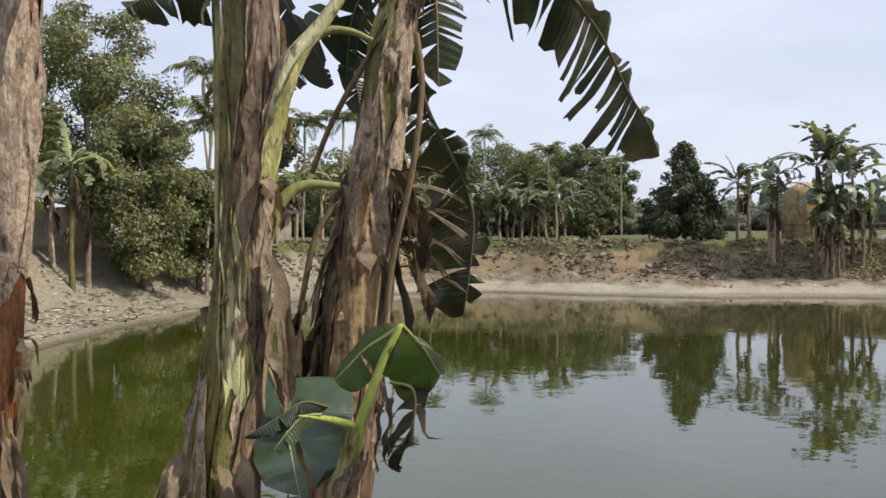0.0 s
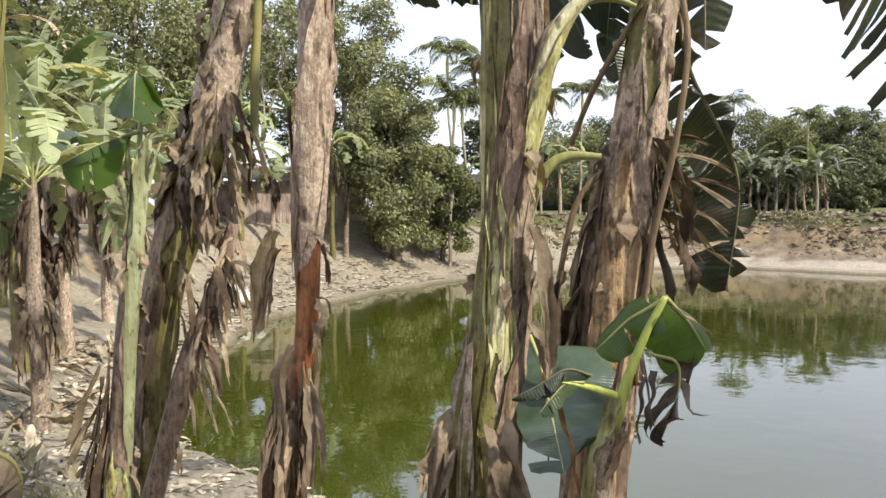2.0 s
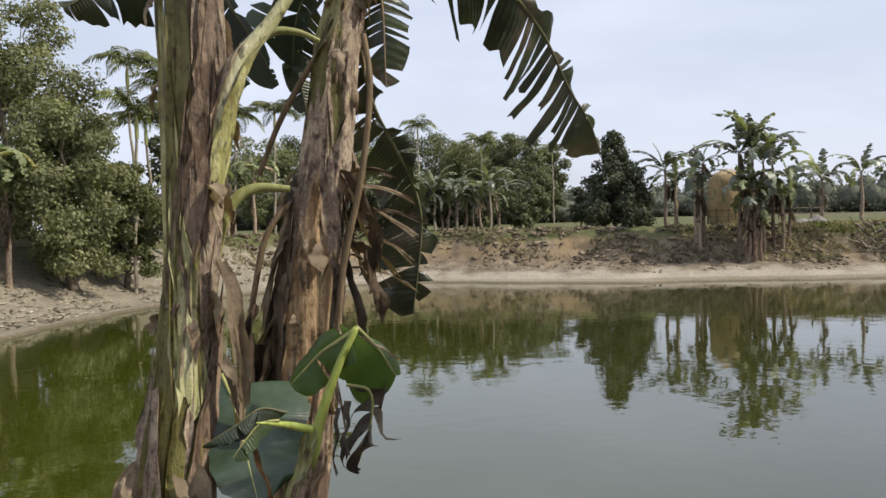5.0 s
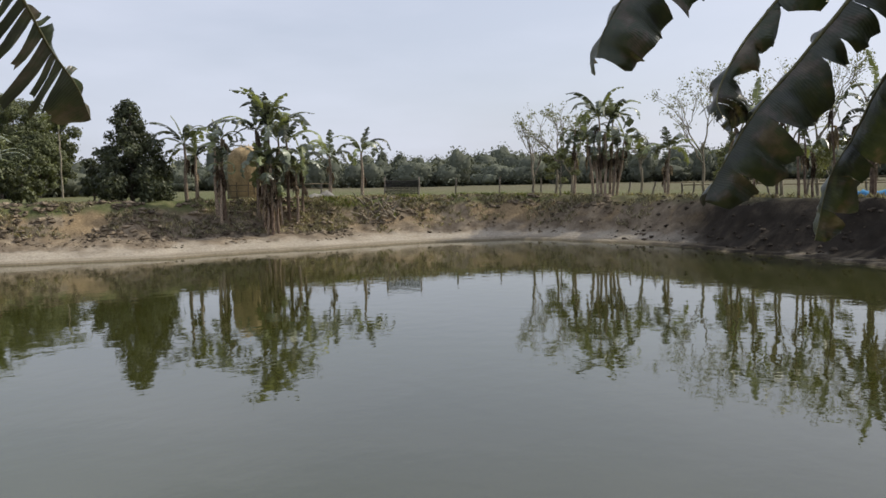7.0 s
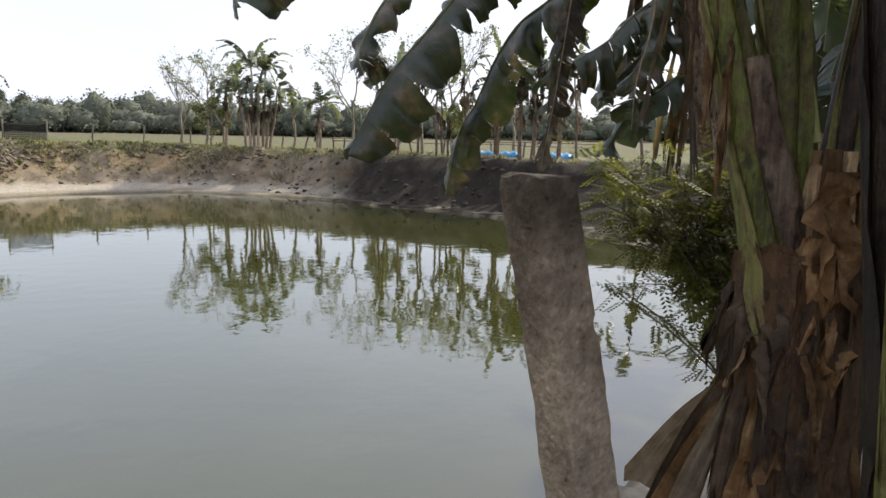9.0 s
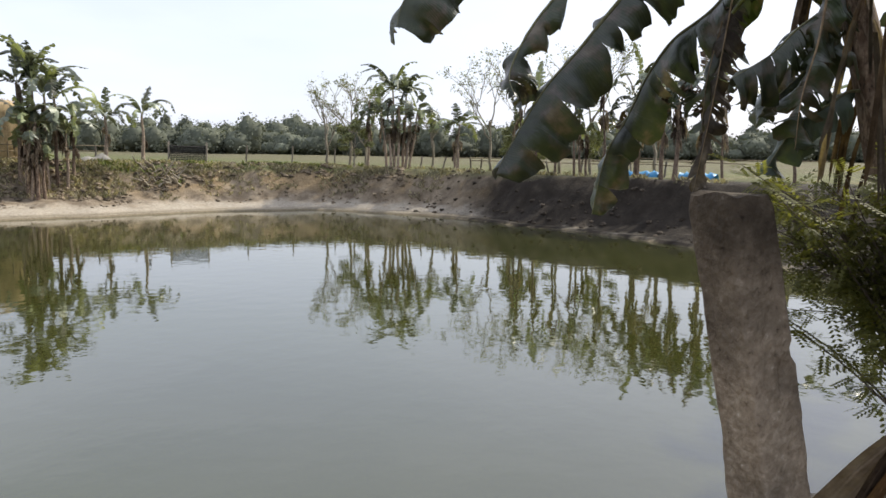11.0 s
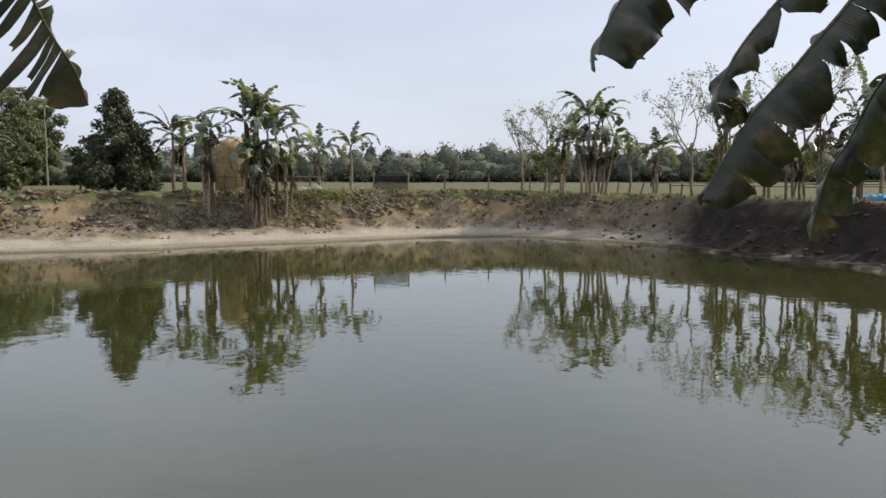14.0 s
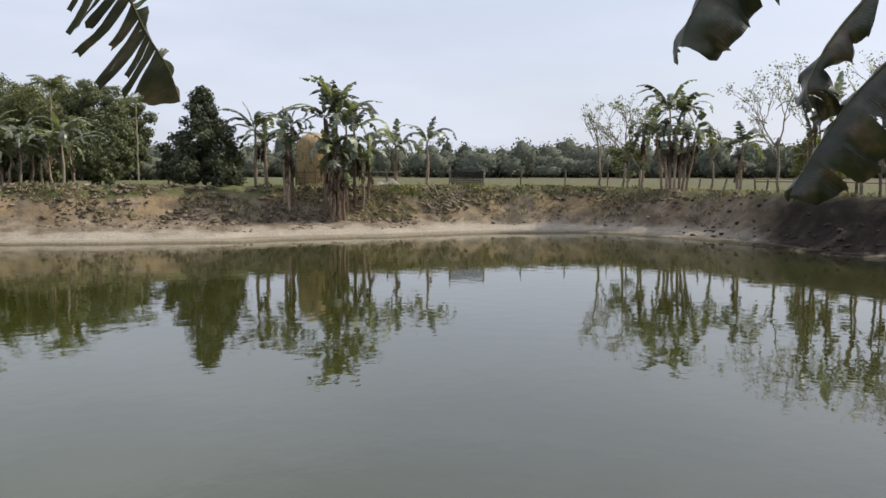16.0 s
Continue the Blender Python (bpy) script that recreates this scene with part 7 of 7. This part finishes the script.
for k in range(8):
    g = Geo()
    u = rr.uniform(0.15, 0.62) * 36
    q = axm[int(u)]
    for _ in range(2):
        an = rr.choice((1.4, 4.6)) + rr.uniform(-0.6, 0.6)
        p = Vector((q[0] - 0.05, q[1], q[2])) + Vector((math.cos(an), math.sin(an), 0)) * q[3]
        strip(g, p, p + Vector((math.cos(an) * 0.2, math.sin(an) * 0.14, -rr.uniform(0.5, 1.0))), 0.02, rr.uniform(0.03, 0.09), 320 + k, 0.12)
    part("dead_leaf", g, DRY_DARK if k % 4 else DRY, pm)


def feather_shrub(base, seed):
    """A shrub of arching twigs set with sprays of small paired leaflets, leaning out over the water."""
    t = thing("feathery_shrub", base, "feathery yellow-green shrub leaning over the water", "shrub")
    rng = random.Random(seed)
    g, f = Geo(), Geo()
    for i in range(46):
        end = Vector((4.5 + rng.uniform(-0.35, 0.45), rng.uniform(0.35, 1.22), 2.48 - 0.85 * rng.random() ** 1.5))
        mid_ = base.lerp(end, 0.55) + Vector((0, 0, 0.35 + 0.3 * rng.random()))
        ctrl = [tuple(base + Vector((rng.uniform(-0.08, 0.08), rng.uniform(-0.08, 0.08), 0))), tuple(base.lerp(mid_, 0.6) + Vector((0, -0.1, 0.1))), tuple(mid_), tuple(end)]
        pts = vecs(curve(ctrl, 16))
        g.tube(pts, [0.013 * (1 - 0.85 * k / 16) for k in range(17)], 5)
        for k in range(9, 17):
            for s in range(4):
                w = Vector((rng.uniform(-1, 1), rng.uniform(-1, 1), rng.uniform(-0.7, 0.4))).normalized()
                ln = rng.uniform(0.10, 0.22)
                sd = w.cross(Vector((rng.uniform(-0.4, 0.4), rng.uniform(-0.4, 0.4), 1))).normalized()
                c0 = pts[k]
                for q in range(2, 8):
                    c = c0 + w * ln * q / 7
                    for sg in (-1, 1):
                        tip = c + (sd * sg + w * 0.5).normalized() * 0.036
                        f.add([c, c.lerp(tip, 0.5) + w * 0.010, tip, c.lerp(tip, 0.5) - w * 0.010], [(0, 1, 2, 3)])
    part("twig_frame", g, BARK, t)
    tagged(part("foliage", f, LEAFLET, t, smooth=False), kind="stuff")


feather_shrub(on_land(4.75, 0.10), 3)
# plants past the view's right edge are added unseen to block sky light
for k, (x, y, h, ln) in enumerate(((3.9, -0.5, 2.7, 1.5), (5.4, -0.7, 3.0, 1.6), (6.9, -0.6, 3.1, 1.8), (8.4, -0.3, 3.3, 2.0), (10.5, -0.1, 3.4, 2.2), (3.4, -1.3, 3.3, 2.3), (5.2, -1.6, 3.5, 2.4), (7.2, -1.5, 3.6, 2.4), (12.5, 0.0, 3.4, 2.4), (9.4, -1.4, 3.8, 2.4), (3.0, -2.2, 3.8, 2.4), (2.9, -1.0, 2.7, 1.7), (2.0, -1.5, 2.8, 1.9), (1.0, -2.3, 3.0, 2.2), (2.4, -3.2, 3.4, 2.4),
                                   (4.4, -2.4, 3.8, 2.4))):
    banana(on_land(x, y), h, ln, 9, 0.8, 1.4, 6, 400 + k, [LEAF_DARK, LEAF, LEAF_DARK], group="banana thicket at the water's edge", width=0.32, n=18, label="dark banana plant in the partly unseen shading thicket", stem_mat=STEM_BROWN)

# ---- field edge: fence, net, logs, sheets, loose things ----
def pole(name, a_, b_, r, mat, label, category, group=""):
    t = Vector(a_)
    g = Geo()
    limb(g, Vector(a_), Vector(b_), r, r * 0.85, int(abs(t.x * 31 + t.y * 17)), 5, 0.03, 8)
    return tagged(part(name, g, mat), label, category, group)


FENCE = "field fence posts"
tops = []
for az, r_, h in ((-34.6, 43.0, 1.15), (-37.1, 43.0, 1.15), (-39.8, 45.0, 1.1), (-43.0, 46.0, 1.1), (-28.2, 42.5, 0.9), (-30.0, 42.5, 0.8), (-26.0, 43.5, 0.9), (-18.2, 44.0, 0.8), (-46.0, 47.0, 1.0)):
    p = polar(az, r_, -0.1)
    pole("fence_post", p, p + Vector((0.03, 0, h + 0.1)), 0.05, WOOD_GREY, "thin weathered wooden fence post in the field", "post", FENCE)
for az, r_, h, lean in ((-52.2, 41.2, 0.8, 0.1), (-53.8, 40.8, 0.8, 0.2), (-55.9, 40.2, 0.7, -0.05), (-56.6, 40.0, 0.7, 0.05), (-58.0, 39.2, 0.8, 0.25), (-60.2, 38.6, 0.8, 0.1), (-61.6, 38.2, 0.7, -0.2), (-63.8, 37.6, 0.8, 0.1), (-65.6, 37.0, 0.8, 0.2), (-67.4, 36.2, 0.8, -0.1), (-69.6, 35.4, 0.8, 0.1), (-72.0, 34.4, 0.8, 0.1)):
    p = polar(az, r_, -0.1)
    pole("fence_stake", p, p + Vector((lean, -lean * 0.5, h)), 0.05, WOOD_GREY, "short leaning wooden stake along the bank", "post", "stakes on the shaded bank")
for (a0, r0), (a1, r1), z in (((-55.9, 40.2), (-63.8, 37.6), 0.5), ((-63.8, 37.6), (-72.0, 34.4), 0.5), ((-63.8, 41.0), (-75.0, 37.0), 0.6), ((-55.0, 46.0), (-68.0, 44.0), 0.6), ((-66.0, 50.0), (-80.0, 46.0), 0.7), ((-27.5, 43.0), (-31.0, 43.5), 0.55), ((-27.5, 43.0), (-31.0, 43.5), 0.8)):
    p, q = polar(a0, r0, z), polar(a1, r1, z)
    pole("fence_rail", p, q, 0.025, BAMBOO, "thin bamboo fence rail", "rail", "fence rails")
g = Geo()
p, q = polar(-34.6, 43.02), polar(-37.1, 43.02)
rows = []
for i in range(25):
    c = p.lerp(q, i / 24)
    rows.append([Vector((c.x, c.y, c.z + 0.05 + j * 0.10 - 0.05 * math.sin(math.pi * i / 24) * j / 9)) for j in range(10)])
for i in range(25):
    g.tube([rows[i][0], rows[i][-1]], [0.02, 0.02], 4)
for j in range(10):
    g.tube([r_[j] for r_ in rows], [0.02 if j < 9 else 0.035] * 25, 4)
tagged(part("net_panel", g, NET), "dark net panel hung between two fence posts", "net")

pole("fallen_log", polar(-46.6, 40.6, 0.05), polar(-49.0, 42.0, 0.12), 0.07, BARK_PALE, "pale fallen log lying on the bank slope", "log")
pole("fallen_branch", polar(-54.4, 37.4, 0.05), polar(-55.6, 37.4, 0.05), 0.06, BARK_PALE, "pale broken branch on the bank slope", "branch")
t = thing("brushwood", polar(-34.2, 39.5), "heap of pale dry branches on the bank", "branches")
rr = random.Random(45)
for k in range(22):
    g = Geo()
    p = polar(-34.2 + rr.uniform(-1.2, 1.2), 39.5 + rr.uniform(-0.5, 0.6), 0.08)
    limb(g, p, p + Vector((rr.uniform(-0.9, 0.9), rr.uniform(-0.6, 0.2), rr.uniform(0.15, 0.8))), 0.060, 0.016, k, 5, 0.2, 6)
    part("branch", g, BARK_PALE, t)
g = Geo()
c = polar(-30.2, 41.0)
rows = []
for i in range(9):
    a_ = i / 8 * math.pi
    rows.append([Vector((c.x - 0.9 + 1.8 * j / 10, c.y + 0.35 * math.cos(a_), c.z - 0.05 + (0.35 + 0.12 * math.sin(j * 1.3)) * math.sin(a_) * math.sin(math.pi * (0.1 + 0.8 * j / 10)))) for j in range(11)])
g.grid(rows)
tagged(part("covered_mound", g, GREYCLOTH), "low heap covered with grey sacking on the bank", "heap")
for az, r_, w in ((-68.0, 34.2, 0.85), (-71.9, 32.6, 0.7)):
    g = Geo()
    c = polar(az, r_)
    rows = []
    for i in range(9):
        a_ = i / 8 * math.pi
        rows.append([Vector((c.x + 0.35 * math.cos(a_), c.y - w + 2 * w * j / 12, c.z - 0.03 + (0.28 + 0.08 * math.sin(j * 2.3 + i)) * math.sin(a_))) for j in range(13)])
    g.grid(rows)
    tagged(part("blue_sheet", g, BLUE), "crumpled blue plastic sheet over a low heap", "sheet")
t = thing("rubble_heap", polar(31.6, 19.5), "small heap of pale sacks and rubble on the shore", "rubble")
for k in range(9):
    g = Geo()
    c = polar(31.6 + rr.uniform(-0.9, 0.9), 19.5 + rr.uniform(-0.5, 0.5), rr.uniform(0.05, 0.3))
    foliage_r = rr.uniform(0.12, 0.22)
    rows = [[Vector((c.x + math.cos(j * 0.785) * foliage_r * math.sin(i * 0.524) * (1 + 0.2 * math.sin(j + k)), c.y + math.sin(j * 0.785) * foliage_r * math.sin(i * 0.524), c.z + foliage_r * 0.7 * math.cos(i * 0.524))) for j in range(8)] for i in range(7)]
    g.grid(rows, closed=True)
    part("sack", g, PALE, t)

def leaf_heap(az, r_, count, spread, seed):
    """A pile of dead banana leaves under the plants."""
    rng = random.Random(seed)
    c = polar(az, r_)
    t = thing("dead_leaf_heap", c, "pile of dry tan banana leaves under the plants", "leaf pile", "leaf piles under the grove")
    for k in range(count):
        g = Geo()
        x, y = c.x + rng.gauss(0, spread), c.y + rng.gauss(0, spread)
        an = rng.uniform(0, 6.28)
        rag(g, (x, y, land(x, y) + rng.uniform(0.03, 0.28)), (math.cos(an), math.sin(an), -0.05), rng.uniform(0.3, 0.8), rng.uniform(0.05, 0.15), seed * 40 + k, 0.12)
        part("dead_leaf", g, DRY if k % 3 else LITTER, t)


for az, r_, count, spread, sd in ((44.5, 10.0, 14, 0.45, 1), (42.0, 11.5, 14, 0.5, 2), (39.6, 13.0, 12, 0.5, 3), (46.5, 8.0, 10, 0.4, 4), (37.4, 16.5, 12, 0.6, 5), (35.0, 19.5, 12, 0.7, 6), (33.2, 22.5, 10, 0.7, 7)):
    leaf_heap(az, r_, count, spread, sd)

# ---- ground cover ----
def ring(az0, az1, s0, s1, n, seed, gap=0.0):
    """Places strewn along the bank between two bearings, s metres behind the water's edge."""
    rng = random.Random(seed)
    res = []
    for _ in range(n):
        az = radians(rng.uniform(az0, az1))
        dx, dy = -math.sin(az), math.cos(az)
        lo, hi = 2.0, 60.0
        for _ in range(24):
            m_ = (lo + hi) / 2
            x, y = dx * m_, dy * m_
            th = math.atan2(y - MID.y, x - MID.x)
            if math.hypot(x - MID.x, y - MID.y) > float(np.interp(th, _sa, _sr)):
                hi = m_
            else:
                lo = m_
            if m_ < 6:
                lo = max(lo, 6.0)
        r_ = hi + rng.uniform(s0, s1)
        if noise.noise((dx * r_ * 0.5, dy * r_ * 0.5, seed)) > gap:
            res.append((dx * r_, dy * r_))
    return res


def clods(places, seed, mat, most=0.10):
    """Lumps of dry earth that lie on the bank."""
    rng = random.Random(seed)
    g = Geo()
    for x, y in places:
        z, r_ = land(x, y), 0.02 + most * rng.random() ** 3
        if z < 0.06:
            continue
        vs = []
        for i in range(3):
            lat = (-0.9, 0.0, 0.9)[i]
            for j in range(5):
                an = j * 1.257 + i * 0.6
                w = r_ * rng.uniform(0.7, 1.25)
                vs.append((x + math.cos(an) * math.cos(lat) * w * 1.3, y + math.sin(an) * math.cos(lat) * w * 1.3, z + 0.2 * r_ + math.sin(lat) * w * 0.7))
        g.add(vs, [(i * 5 + j, i * 5 + (j + 1) % 5, i * 5 + 5 + (j + 1) % 5, i * 5 + 5 + j) for i in range(2) for j in range(5)] + [(10, 11, 12, 13, 14)])
    tagged(part("earth_clods", g, mat, smooth=False), "dry lumps of earth on the bank", "earth", kind="stuff")


clods(ring(-51, 14, 3.3, 6.4, 4600, 21, -0.12), 5, CLOD, 0.15)
clods(ring(-51, 14, 2.0, 4.4, 2200, 23, -0.2), 7, CLOD, 0.07)
clods(ring(-82, -50, 0.8, 5.0, 700, 22, -0.05), 6, CLOD_SHADE, 0.09)
scatter("bank_weeds", WEED, ring(-34, 12, 3.7, 6.8, 4600, 1, -0.04), 0.19, 1, "dusty dry weeds on the bank", "weeds", 6)
scatter("bank_weeds", WEED, ring(-50, -28, 3.5, 6.8, 3600, 2, -0.02), 0.19, 2, "dusty dry weeds on the bank", "weeds", 6)
scatter("bank_weeds", WEED, ring(-54, -34, 2.6, 6.0, 1100, 8, 0.02), 0.18, 8, "dry weeds over the corner of the bank", "weeds", 6)
scatter("bank_weeds", GRASS, ring(-48, -30, 3.6, 7.5, 900, 3, 0.05), 0.25, 3, "green weeds on the bank top", "weeds", 6)
scatter("bank_weeds", WEED, ring(-80, -50, 4.2, 7.0, 700, 4, 0.0), 0.22, 4, "sparse dry weeds on the shaded bank", "weeds", 5)
scatter("leaf_litter", LITTER, ring(12, 44, 0.6, 7.0, 3600, 5, -0.3), 0.16, 5, "dry banana leaf litter on the shore", "litter", 3, True)
rr = random.Random(8)
near_places = [(-math.sin(a_) * r_, math.cos(a_) * r_) for a_, r_ in ((radians(rr.uniform(20, 50)), rr.uniform(2.6, 10)) for _ in range(1500))]
scatter("leaf_litter", LITTER, near_places, 0.10, 6, "dry leaf litter on the near ground", "litter", 3, True)
near_places = [(-math.sin(a_) * r_, math.cos(a_) * r_) for a_, r_ in ((radians(rr.uniform(40, 50)), rr.uniform(3.0, 6.5)) for _ in range(60))]
scatter("ground_weeds", WEED, near_places, 0.16, 7, "low dusty weeds on the near ground", "weeds", 8)
